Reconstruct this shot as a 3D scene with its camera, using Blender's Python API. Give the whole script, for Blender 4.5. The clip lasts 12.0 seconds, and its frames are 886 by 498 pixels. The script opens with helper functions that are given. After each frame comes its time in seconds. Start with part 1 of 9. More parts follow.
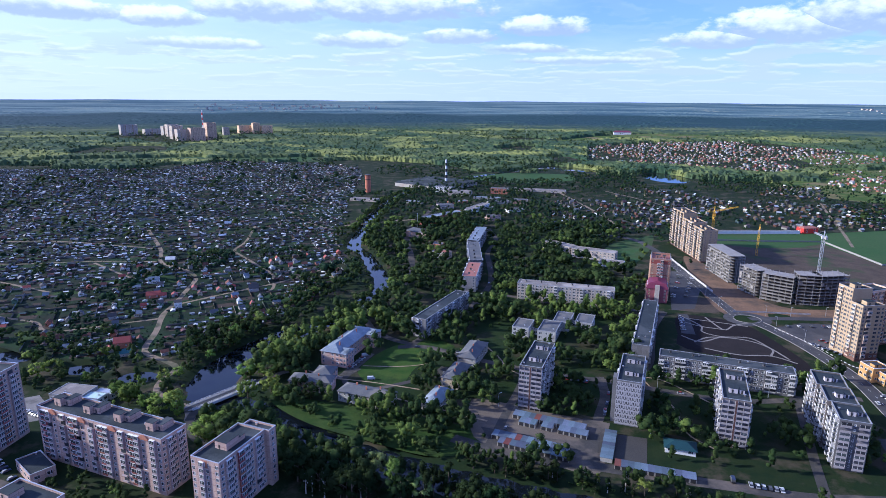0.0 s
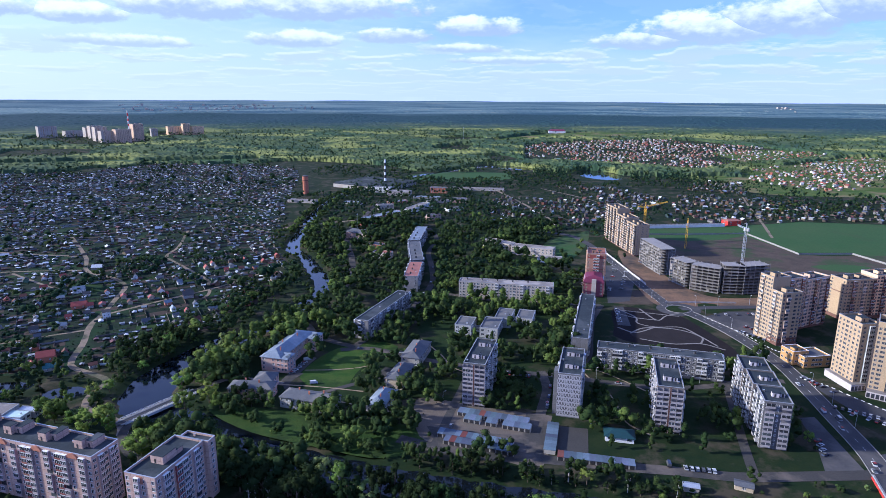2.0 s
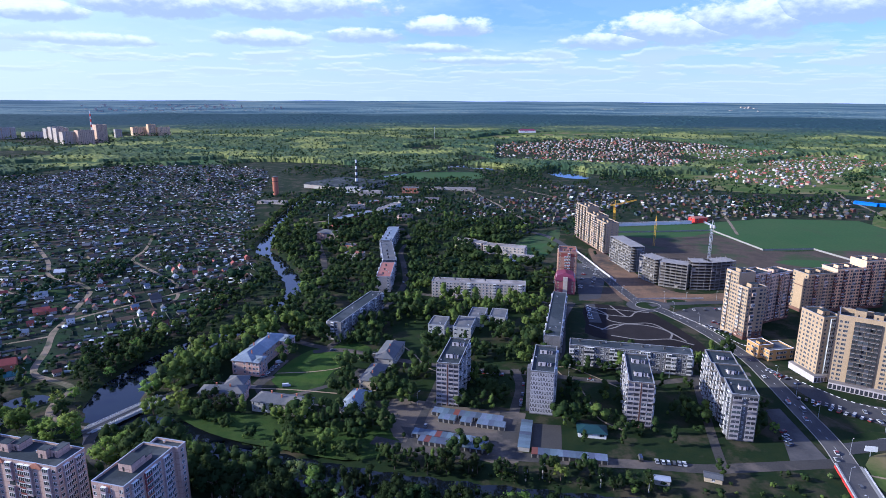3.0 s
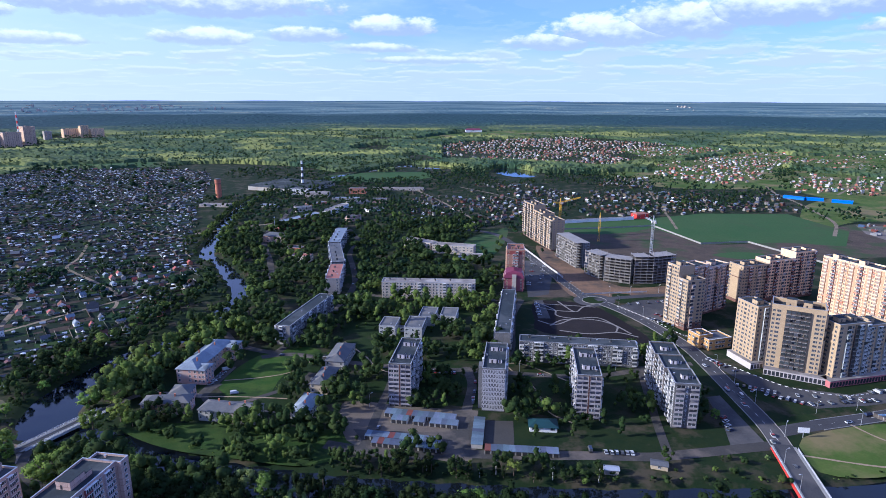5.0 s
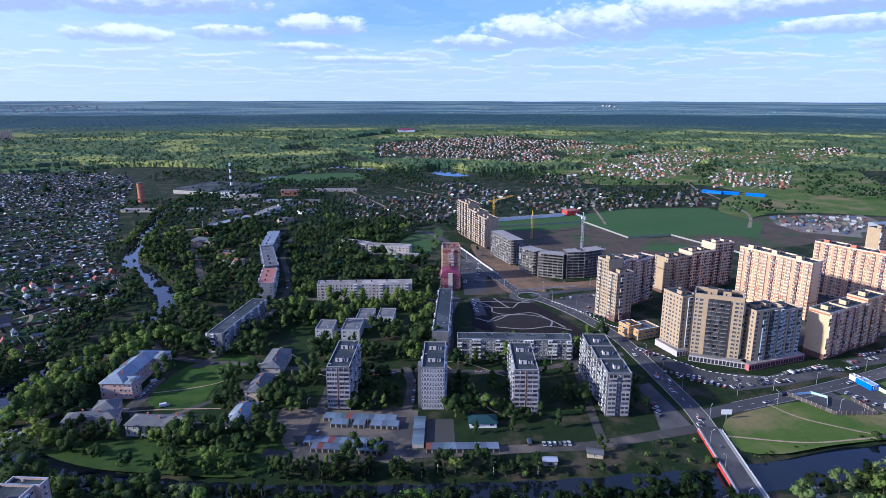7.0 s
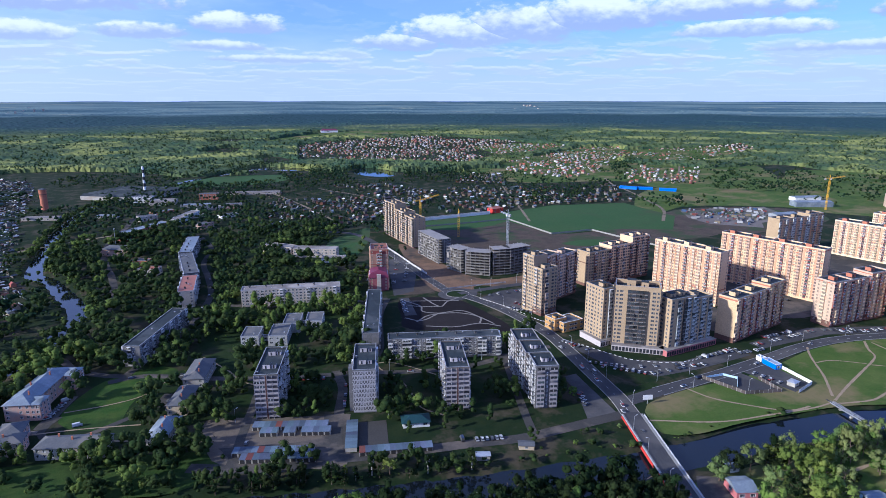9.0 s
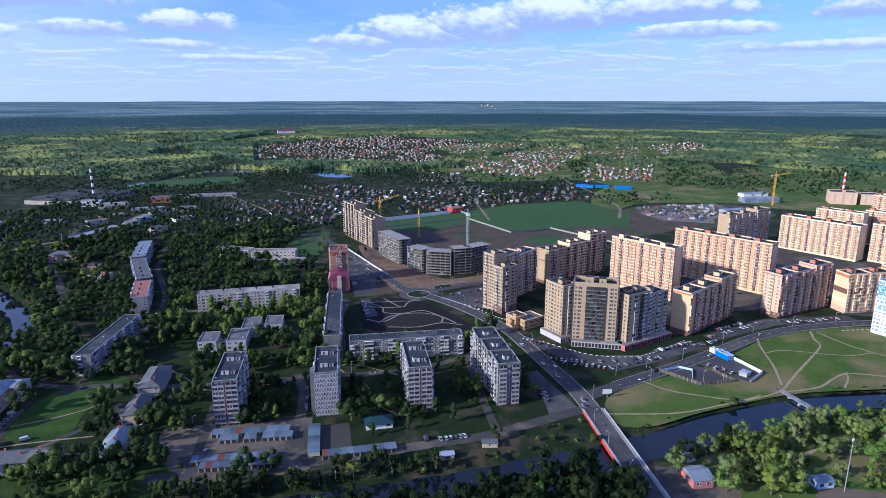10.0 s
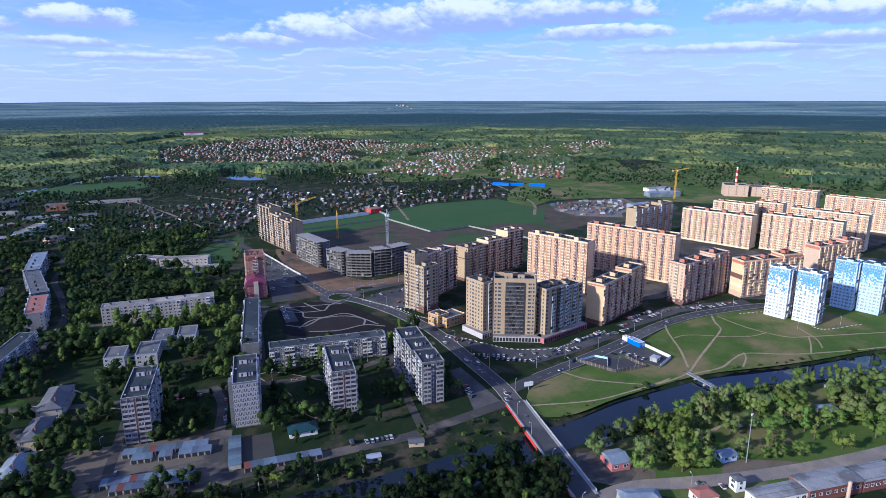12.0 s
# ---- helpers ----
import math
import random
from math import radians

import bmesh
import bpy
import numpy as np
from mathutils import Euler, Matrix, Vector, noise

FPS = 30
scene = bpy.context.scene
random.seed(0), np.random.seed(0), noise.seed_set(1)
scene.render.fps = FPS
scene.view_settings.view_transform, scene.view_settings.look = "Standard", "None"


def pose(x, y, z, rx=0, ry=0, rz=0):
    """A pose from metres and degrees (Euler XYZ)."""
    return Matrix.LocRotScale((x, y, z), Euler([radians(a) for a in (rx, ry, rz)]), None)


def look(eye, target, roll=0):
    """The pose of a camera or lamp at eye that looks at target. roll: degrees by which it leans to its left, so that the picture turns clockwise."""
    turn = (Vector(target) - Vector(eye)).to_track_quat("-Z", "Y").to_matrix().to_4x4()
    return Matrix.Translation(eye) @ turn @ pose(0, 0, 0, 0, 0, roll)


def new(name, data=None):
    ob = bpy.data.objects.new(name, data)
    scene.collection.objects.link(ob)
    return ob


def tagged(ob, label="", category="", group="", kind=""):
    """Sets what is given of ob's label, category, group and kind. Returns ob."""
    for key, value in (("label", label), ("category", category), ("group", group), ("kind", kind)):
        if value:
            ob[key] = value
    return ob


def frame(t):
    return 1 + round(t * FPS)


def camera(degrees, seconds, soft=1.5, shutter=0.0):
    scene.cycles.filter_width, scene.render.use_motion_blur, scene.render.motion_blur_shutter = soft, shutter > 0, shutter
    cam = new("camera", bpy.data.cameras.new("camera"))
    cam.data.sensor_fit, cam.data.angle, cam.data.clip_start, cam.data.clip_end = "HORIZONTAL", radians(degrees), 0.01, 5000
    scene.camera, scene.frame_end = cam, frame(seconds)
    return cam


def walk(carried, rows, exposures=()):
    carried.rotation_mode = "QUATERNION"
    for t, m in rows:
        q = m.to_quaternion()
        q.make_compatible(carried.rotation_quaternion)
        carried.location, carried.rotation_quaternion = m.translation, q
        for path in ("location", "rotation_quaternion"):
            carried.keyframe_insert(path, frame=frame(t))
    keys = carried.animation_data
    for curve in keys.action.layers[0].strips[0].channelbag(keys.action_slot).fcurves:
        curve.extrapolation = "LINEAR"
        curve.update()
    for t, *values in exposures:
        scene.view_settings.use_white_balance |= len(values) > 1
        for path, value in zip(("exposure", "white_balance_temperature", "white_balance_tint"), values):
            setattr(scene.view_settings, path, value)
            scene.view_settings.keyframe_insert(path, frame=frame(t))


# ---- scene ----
import collections

cam = camera(71.54, 12.0, soft=0.65)
YAW = ((0.0, -0.30), (0.5, -1.69), (1.0, -3.09), (1.5, -4.51), (2.0, -5.98), (2.5, -7.38), (3.0, -8.64), (4.0, -11.02), (5.0, -13.52), (5.5, -15.00),
       (6.0, -16.52), (6.5, -18.08), (7.0, -19.69), (8.0, -23.08), (9.0, -26.63), (9.5, -28.50), (10.0, -30.42), (10.5, -32.35), (11.0, -34.27), (11.5, -36.18), (12.0, -38.09))
EYE = 180.0
walk(cam, [(t, pose(0, 0, EYE, 76.13, -0.35 + 0.0375 * t, yaw)) for t, yaw in YAW], [(0.0, 1.07, 4480, 29), (6.0, 1.01, 4480, 28), (12.0, 0.77, 4480, 26)])

# ---- sky and sun ----
SUN_UP, SUN_SIDE = 23.0, -85.0   # degrees above the horizon; degrees from +y, to the west
world = bpy.data.worlds.new("sky")
scene.world = world
world.use_nodes = True


def build_sky():
    nt = world.node_tree
    n, l = nt.nodes, nt.links
    n.clear()
    out, bg = n.new("ShaderNodeOutputWorld"), n.new("ShaderNodeBackground")
    sky = n.new("ShaderNodeTexSky")
    sky.sky_type, sky.sun_disc = "NISHITA", False
    sky.sun_elevation, sky.sun_rotation = radians(SUN_UP), radians(SUN_SIDE)
    sky.air_density, sky.dust_density, sky.ozone_density = 1.0, 0.2, 3.0
    tc = n.new("ShaderNodeTexCoord")
    sep = n.new("ShaderNodeSeparateXYZ")
    l.new(tc.outputs["Generated"], sep.inputs[0])

    def m(op, a, b=None, c=None, clamp=False):
        q = n.new("ShaderNodeMath")
        q.operation, q.use_clamp = op, clamp
        for i, v in enumerate((a, b, c)):
            if v is None:
                continue
            if isinstance(v, (int, float)):
                q.inputs[i].default_value = v
            else:
                l.new(v, q.inputs[i])
        return q.outputs[0]

    # clouds lie in flat layers that close up towards the horizon
    com = n.new("ShaderNodeCombineXYZ")
    l.new(m("MULTIPLY", sep.outputs[0], 1.0), com.inputs[0])
    l.new(m("MULTIPLY", sep.outputs[1], 1.0), com.inputs[1])
    lift = m("LOGARITHM", m("ADD", m("MAXIMUM", sep.outputs[2], 0.0), 0.045), 2.71828)
    l.new(m("MULTIPLY", lift, 0.50), com.inputs[2])

    def cloud(scale, detail, seed, lo, hi, stretch, up=0.0, rough=0.56):
        mp = n.new("ShaderNodeMapping")
        mp.inputs["Location"].default_value = (seed, seed * 0.7, seed * 0.3 + up)
        mp.inputs["Scale"].default_value = stretch
        l.new(com.outputs[0], mp.inputs[0])
        tx = n.new("ShaderNodeTexNoise")
        tx.inputs["Scale"].default_value, tx.inputs["Detail"].default_value, tx.inputs["Roughness"].default_value = scale, detail, rough
        tx.inputs["Distortion"].default_value = 0.15
        l.new(mp.outputs[0], tx.inputs["Vector"])
        r = n.new("ShaderNodeMapRange")
        r.interpolation_type = "SMOOTHSTEP"
        r.inputs["From Min"].default_value, r.inputs["From Max"].default_value = lo, hi
        l.new(tx.outputs["Fac"], r.inputs["Value"])
        return r.outputs[0]

    # heaped clouds, each with a billowing head over a flat base: azimuth and height of its middle, half-width and half-height, in degrees
    turn = m("MULTIPLY", m("ARCTAN2", sep.outputs[0], sep.outputs[1]), 57.2958)
    rise = m("MULTIPLY", m("ARCSINE", sep.outputs[2]), 57.2958)

    def billow(scale, detail, seed):
        tx, mp = n.new("ShaderNodeTexNoise"), n.new("ShaderNodeMapping")
        mp.inputs["Location"].default_value, mp.inputs["Scale"].default_value = (seed, seed * 1.7, 0), (1, 1, 1.9)
        l.new(tc.outputs["Generated"], mp.inputs[0]), l.new(mp.outputs[0], tx.inputs["Vector"])
        tx.inputs["Scale"].default_value, tx.inputs["Detail"].default_value, tx.inputs["Roughness"].default_value = scale, detail, 0.58
        return m("SUBTRACT", tx.outputs["Fac"], 0.5)

    wide_lumps, lumps = billow(16.0, 4, 2.0), billow(52.0, 6, 5.0)
    swell = m("ADD", m("MULTIPLY", wide_lumps, 1.7), m("MULTIPLY", lumps, 1.5))
    best, tone = None, None
    for a0, e0, wa, he in ((-31, 6.1, 5.0, 0.9), (-23, 5.9, 3.2, 0.9), (-20, 4.1, 5.0, 0.55), (-15, 6.9, 5.5, 1.3), (-4.5, 7.2, 8.0, 1.3), (-7, 4.6, 3.6, 0.75), (2.0, 5.05, 3.6, 0.75), (8.8, 5.75, 3.6, 0.95), (8.0, 4.1, 3.4, 0.42),
                           (12, 3.1, 5.5, 0.34), (23.5, 4.5, 4.2, 0.8), (28, 5.1, 5.2, 1.4), (33.5, 5.8, 5.2, 1.7), (40, 6.4, 6.0, 1.6), (49, 6.7, 7.0, 1.2), (52, 5.2, 4.8, 0.75), (64, 6.2, 3.6, 1.0), (70.5, 5.9, 5.5, 1.1), (62, 3.7, 8.0, 0.45), (71, 4.2, 5.5, 0.6)):
        up = m("SUBTRACT", rise, e0)
        q = m("MAXIMUM", m("MULTIPLY", up, 0.72 / he), m("MULTIPLY", up, -1.4 / he))
        across = m("MULTIPLY", m("SUBTRACT", turn, a0), 0.8 / wa)
        body = m("SUBTRACT", m("SUBTRACT", 1.0, m("MULTIPLY", across, across)), m("MULTIPLY", q, q))
        level = m("MULTIPLY", up, 0.9 / he)
        if best is None:
            best, tone = body, level
        else:
            over = m("GREATER_THAN", body, best)
            tone = m("MULTIPLY_ADD", over, m("SUBTRACT", level, tone), tone)
            best = m("MAXIMUM", best, body)
    small = cloud(12.0, 8, 7.7, 0.455, 0.54, (1, 1, 1.3))
    small_core = cloud(12.0, 5, 7.7, 0.44, 0.56, (1, 1, 1.3), 0.02)
    veil = cloud(3.2, 6, 11.4, 0.36, 0.70, (1, 1, 1.4))
    def step(v, lo, hi):
        q = n.new("ShaderNodeMapRange")
        q.interpolation_type = "SMOOTHSTEP"
        q.inputs["From Min"].default_value, q.inputs["From Max"].default_value = lo, hi
        l.new(v, q.inputs["Value"])
        return q.outputs[0]

    puffs = step(m("ADD", best, swell), 0.02, 0.60)
    core = step(m("ADD", tone, m("MULTIPLY", swell, 0.9)), 0.95, -0.15)
    haze = n.new("ShaderNodeMapRange")
    haze.inputs["From Min"].default_value, haze.inputs["From Max"].default_value = 0.0, 0.105
    haze.inputs["To Min"].default_value, haze.inputs["To Max"].default_value = 0.90, 0.0
    l.new(sep.outputs[2], haze.inputs["Value"])

    def mix(f, a, b):
        q = n.new("ShaderNodeMix")
        q.data_type = "RGBA"
        for i, v in ((0, f), (6, a), (7, b)):
            if isinstance(v, (int, float)):
                q.inputs[i].default_value = v
            elif isinstance(v, tuple):
                q.inputs[i].default_value = v[:3] + (1,)
            else:
                l.new(v, q.inputs[i])
        return q.outputs[2]

    # fewer clouds overhead than towards the horizon, where they overlap
    def ramp(v, x0, x1, y0, y1):
        q = n.new("ShaderNodeMapRange")
        for key, val in (("From Min", x0), ("From Max", x1), ("To Min", y0), ("To Max", y1)):
            q.inputs[key].default_value = val
        l.new(v, q.inputs["Value"])
        return q.outputs[0]

    thin = ramp(sep.outputs[2], 0.15, 0.45, 1.0, 0.50)
    blue = n.new("ShaderNodeMix")
    blue.data_type, blue.blend_type = "RGBA", "MULTIPLY"
    blue.inputs[0].default_value, blue.inputs[7].default_value = 1.0, (0.92, 1.07, 1.45, 1)
    l.new(sky.outputs[0], blue.inputs[6])
    # brighter veil towards the sun
    dot = n.new("ShaderNodeVectorMath")
    dot.operation, dot.inputs[1].default_value = "DOT_PRODUCT", (math.sin(radians(SUN_SIDE)), math.cos(radians(SUN_SIDE)), 0.0)
    l.new(tc.outputs["Generated"], dot.inputs[0])
    near_sun = ramp(dot.outputs["Value"], -0.1, 0.85, 0.0, 0.72)
    c = mix(m("MULTIPLY", m("ADD", m("MULTIPLY", veil, 0.36), 0.28), thin), blue.outputs[2], (6.6, 7.6, 9.2, 1))
    c = mix(m("MULTIPLY", near_sun, thin), c, (11.0, 10.6, 10.6, 1))
    c = mix(m("MULTIPLY", m("MULTIPLY", small, ramp(sep.outputs[2], 0.060, 0.090, 0.85, 0.10)), thin), c, mix(small_core, (10.4, 10.0, 10.2, 1), (6.6, 6.9, 8.2, 1)))
    # heaped clouds behind and overhead, out of view, added as fill light
    ahead = n.new("ShaderNodeVectorMath")
    ahead.operation, ahead.inputs[1].default_value = "DOT_PRODUCT", (0.34, 0.94, 0.0)
    l.new(tc.outputs["Generated"], ahead.inputs[0])
    away = m("MAXIMUM", step(ahead.outputs["Value"], 0.40, 0.10), step(sep.outputs[2], 0.17, 0.30))
    fill_heaps = cloud(2.6, 7, 3.1, 0.40, 0.50, (1, 1, 1))
    c = mix(m("MULTIPLY", m("MULTIPLY", fill_heaps, 0.14), away), c, (10.6, 10.3, 10.6, 1))
    lit = mix(near_sun, (4.5, 5.1, 6.2, 1), (5.6, 5.9, 6.9, 1))
    c = mix(m("MULTIPLY", m("MULTIPLY", puffs, 0.95), thin), c, mix(m("MULTIPLY", core, 0.92), (11.4, 10.8, 10.7, 1), lit))
    c = mix(haze.outputs[0], c, mix(near_sun, (7.0, 7.4, 8.9, 1), (9.4, 9.2, 10.0, 1)))
    l.new(c, bg.inputs["Color"])
    bg.inputs["Strength"].default_value = 0.052
    l.new(bg.outputs[0], out.inputs[0])


build_sky()
sun = new("sun", bpy.data.lights.new("sun", "SUN"))
sun.data.energy, sun.data.angle, sun.data.color = 4.25, radians(2.5), (1.0, 0.82, 0.45)
_az, _el = radians(SUN_SIDE), radians(SUN_UP)
sun.matrix_world = look((math.sin(_az) * math.cos(_el) * 900, math.cos(_az) * math.cos(_el) * 900, math.sin(_el) * 900), (0, 0, 0))

# ---- materials ----


def mat(name, a, b=None, rough=0.85, scale=0.3, fine=6.0, bump=0.0, metal=0.0, vary=0.0, island=False, spec=0.3, brick=None, stain=None):
    """A surface whose colour wanders from a to b at two scales; vary: by object or island; brick: (width, height, joint colour)."""
    b = b or tuple(v * 0.78 for v in a)
    spec = min(spec, 0.1) if rough >= 0.8 else spec   # matt surfaces have no sheen
    ma = bpy.data.materials.new(name)
    ma.use_nodes = True
    n, l = ma.node_tree.nodes, ma.node_tree.links
    p = n["Principled BSDF"]
    p.inputs["Roughness"].default_value, p.inputs["Metallic"].default_value, p.inputs["Specular IOR Level"].default_value = rough, metal, spec
    tc = n.new("ShaderNodeTexCoord")

    def noise_of(sc, detail):
        t = n.new("ShaderNodeTexNoise")
        t.inputs["Scale"].default_value, t.inputs["Detail"].default_value, t.inputs["Roughness"].default_value = sc, detail, 0.65
        l.new(tc.outputs["Object"], t.inputs["Vector"])
        return t.outputs["Fac"]

    def mix(f, x, y, kind="MIX"):
        q = n.new("ShaderNodeMix")
        q.data_type, q.blend_type = "RGBA", kind
        for i, v in ((0, f), (6, x), (7, y)):
            if isinstance(v, (int, float)):
                q.inputs[i].default_value = v
            elif isinstance(v, tuple):
                q.inputs[i].default_value = (*v, 1)
            else:
                l.new(v, q.inputs[i])
        return q.outputs[2]

    def ramp(v, lo, hi):
        r = n.new("ShaderNodeMapRange")
        r.inputs["From Min"].default_value, r.inputs["From Max"].default_value = lo, hi
        l.new(v, r.inputs["Value"])
        return r.outputs[0]

    big, small = noise_of(scale, 5), noise_of(fine, 3)
    c = mix(ramp(big, 0.36, 0.66), a, b)
    c = mix(0.35, c, mix(ramp(small, 0.3, 0.7), tuple(v * 0.6 for v in a), tuple(min(1, v * 1.3) for v in a)))
    if stain:
        c = mix(ramp(noise_of(scale * 0.37, 6), 0.50, 0.62), c, stain)
    if brick:
        t = n.new("ShaderNodeTexBrick")
        t.inputs["Scale"].default_value = 1.0
        t.inputs["Brick Width"].default_value, t.inputs["Row Height"].default_value, t.inputs["Mortar Size"].default_value = brick[0], brick[1], brick[3] if len(brick) > 3 else 0.035
        t.offset = 0.0 if len(brick) > 4 else 0.5
        mp = n.new("ShaderNodeMapping")
        mp.inputs["Rotation"].default_value = (radians(90), 0, 0)
        geo = n.new("ShaderNodeSeparateXYZ")
        l.new(tc.outputs["Object"], geo.inputs[0])
        add = n.new("ShaderNodeMath")
        l.new(geo.outputs[0], add.inputs[0]), l.new(geo.outputs[1], add.inputs[1])
        cm = n.new("ShaderNodeCombineXYZ")
        l.new(add.outputs[0], cm.inputs[0]), l.new(geo.outputs[2], cm.inputs[1])
        l.new(cm.outputs[0], t.inputs["Vector"])
        t.inputs["Color1"].default_value, t.inputs["Color2"].default_value = (0.86, 0.86, 0.86, 1), (1, 1, 1, 1)
        t.inputs["Mortar"].default_value = (*brick[2], 1)
        c = mix(1.0, c, t.outputs["Color"], "MULTIPLY")
    if vary:
        r = n.new("ShaderNodeNewGeometry").outputs["Random Per Island"] if island else n.new("ShaderNodeObjectInfo").outputs["Random"]
        h = n.new("ShaderNodeHueSaturation")
        l.new(c, h.inputs["Color"])
        mr = n.new("ShaderNodeMapRange")
        mr.inputs["To Min"].default_value, mr.inputs["To Max"].default_value = 1 - vary, 1 + vary
        l.new(r, mr.inputs["Value"]), l.new(mr.outputs[0], h.inputs["Value"])
        mh = n.new("ShaderNodeMapRange")
        mh.inputs["To Min"].default_value, mh.inputs["To Max"].default_value = 0.5 + vary * 0.08, 0.5 - vary * 0.08
        w = n.new("ShaderNodeMath")
        w.operation = "FRACT"
        w2 = n.new("ShaderNodeMath")
        w2.operation, w2.inputs[1].default_value = "MULTIPLY", 7.31
        l.new(r, w2.inputs[0]), l.new(w2.outputs[0], w.inputs[0]), l.new(w.outputs[0], mh.inputs["Value"]), l.new(mh.outputs[0], h.inputs["Hue"])
        c = h.outputs[0]
    l.new(c, p.inputs["Base Color"])
    if bump:
        bm = n.new("ShaderNodeBump")
        bm.inputs["Strength"].default_value, bm.inputs["Distance"].default_value = 0.6, bump
        l.new(small, bm.inputs["Height"]), l.new(bm.outputs[0], p.inputs["Normal"])
    return ma


def palette(name, colours, rough=0.8, island=True):
    """One of several colours for each island or object."""
    ma = mat(name, (0.5, 0.5, 0.5), rough=rough)
    n, l = ma.node_tree.nodes, ma.node_tree.links
    r = n.new("ShaderNodeNewGeometry").outputs["Random Per Island"] if island else n.new("ShaderNodeObjectInfo").outputs["Random"]
    cr = n.new("ShaderNodeValToRGB")
    cr.color_ramp.interpolation = "CONSTANT"
    while len(cr.color_ramp.elements) < len(colours):
        cr.color_ramp.elements.new(0.5)
    for i, (e, c) in enumerate(zip(cr.color_ramp.elements, colours)):
        e.position, e.color = i / len(colours), (*c, 1)
    l.new(r, cr.inputs[0])
    t = n.new("ShaderNodeTexNoise")
    t.inputs["Scale"].default_value, t.inputs["Detail"].default_value = 1.3, 4
    tc = n.new("ShaderNodeTexCoord")
    l.new(tc.outputs["Object"], t.inputs["Vector"])
    q = n.new("ShaderNodeMix")
    q.data_type, q.blend_type = "RGBA", "MULTIPLY"
    q.inputs[0].default_value = 0.55
    l.new(cr.outputs[0], q.inputs[6]), l.new(t.outputs["Fac"], q.inputs[7])
    l.new(q.outputs[2], n["Principled BSDF"].inputs["Base Color"])
    return ma


# rough grass is darkened in its base colour to hold the cloud shade
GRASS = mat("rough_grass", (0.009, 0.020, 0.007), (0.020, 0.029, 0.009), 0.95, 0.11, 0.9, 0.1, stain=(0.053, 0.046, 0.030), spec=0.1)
MEADOW = mat("meadow_grass", (0.047, 0.086, 0.014), (0.102, 0.126, 0.030), 0.95, 0.035, 0.7, 0.08, stain=(0.155, 0.130, 0.059), spec=0.1)
# lawn too: its near-black green holds the cloud shade over the yards
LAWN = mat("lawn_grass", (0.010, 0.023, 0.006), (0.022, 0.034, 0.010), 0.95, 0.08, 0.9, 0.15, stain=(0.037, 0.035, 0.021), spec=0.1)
FIELD = mat("green_field", (0.035, 0.079, 0.024), (0.052, 0.086, 0.030), 0.95, 0.012, 0.3, stain=(0.052, 0.060, 0.030), spec=0.1)
SOIL = mat("bare_soil", (0.082, 0.064, 0.048), (0.040, 0.034, 0.027), 0.95, 0.06, 0.5, 0.3, stain=(0.040, 0.060, 0.024), spec=0.1)
TURNED = mat("dark_turned_soil", (0.012, 0.010, 0.011), (0.019, 0.016, 0.015), 0.95, 0.06, 0.9, 0.15, spec=0.1)
REDSOIL = mat("reddish_dug_soil", (0.185, 0.118, 0.072), (0.10, 0.070, 0.048), 0.95, 0.07, 0.6, 0.3, stain=(0.075, 0.062, 0.05), spec=0.1)
DIRT = mat("trodden_dirt", (0.295, 0.228, 0.147), (0.223, 0.174, 0.117), 0.95, 0.2, 2.0, 0.05, spec=0.1)
ASPHALT = mat("worn_asphalt", (0.060, 0.060, 0.064), (0.043, 0.043, 0.047), 0.85, 0.06, 1.2, 0.01, stain=(0.089, 0.085, 0.083), spec=0.1)
OLDASPH = mat("dusty_old_asphalt", (0.058, 0.055, 0.051), (0.041, 0.041, 0.040), 0.9, 0.08, 1.2, 0.02, stain=(0.115, 0.098, 0.082), spec=0.1)
PAVING = mat("pale_paving", (0.21, 0.195, 0.18), (0.16, 0.15, 0.135), 0.9, 0.2, 3.0, spec=0.1)
KERB = mat("concrete_kerb", (0.27, 0.265, 0.25), (0.20, 0.195, 0.185), 0.9, 0.5, 4.0)
WHITE = mat("white_line_paint", (0.62, 0.62, 0.60), (0.45, 0.45, 0.44), 0.7, 0.6, 5.0)
CONCRETE = mat("raw_concrete", (0.40, 0.385, 0.36), (0.29, 0.28, 0.265), 0.9, 0.15, 1.5, 0.02)
STEELW = mat("galvanised_steel", (0.50, 0.52, 0.55), (0.40, 0.42, 0.45), 0.45, 0.5, 4.0, metal=0.6)
DARKM = mat("dark_metal", (0.05, 0.05, 0.055), (0.03, 0.03, 0.035), 0.5, 0.6, 4.0, metal=0.3)
BITUMEN = mat("bitumen_roofing", (0.036, 0.045, 0.052), (0.024, 0.030, 0.036), 0.85, 0.12, 1.0, 0.02, stain=(0.064, 0.072, 0.078), spec=0.15)
PALEROOF = mat("pale_roofing", (0.20, 0.182, 0.168), (0.15, 0.138, 0.13), 0.8, 0.1, 1.0, stain=(0.31, 0.285, 0.26))
GLASS = mat("window_glass", (0.058, 0.064, 0.074), (0.034, 0.040, 0.050), 0.15, 0.4, 2.0, spec=0.5, vary=0.5)
COPING = mat("dull_zinc_coping", (0.30, 0.31, 0.33), (0.23, 0.24, 0.26), 0.6, 0.5, 4.0, metal=0.2)
# lighter glass copies: sun warmth and sky reflection are put into the base colour
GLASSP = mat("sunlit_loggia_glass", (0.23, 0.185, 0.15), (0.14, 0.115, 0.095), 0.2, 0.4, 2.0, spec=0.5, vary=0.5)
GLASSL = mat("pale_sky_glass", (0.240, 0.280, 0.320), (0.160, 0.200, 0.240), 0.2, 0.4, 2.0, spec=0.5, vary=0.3)
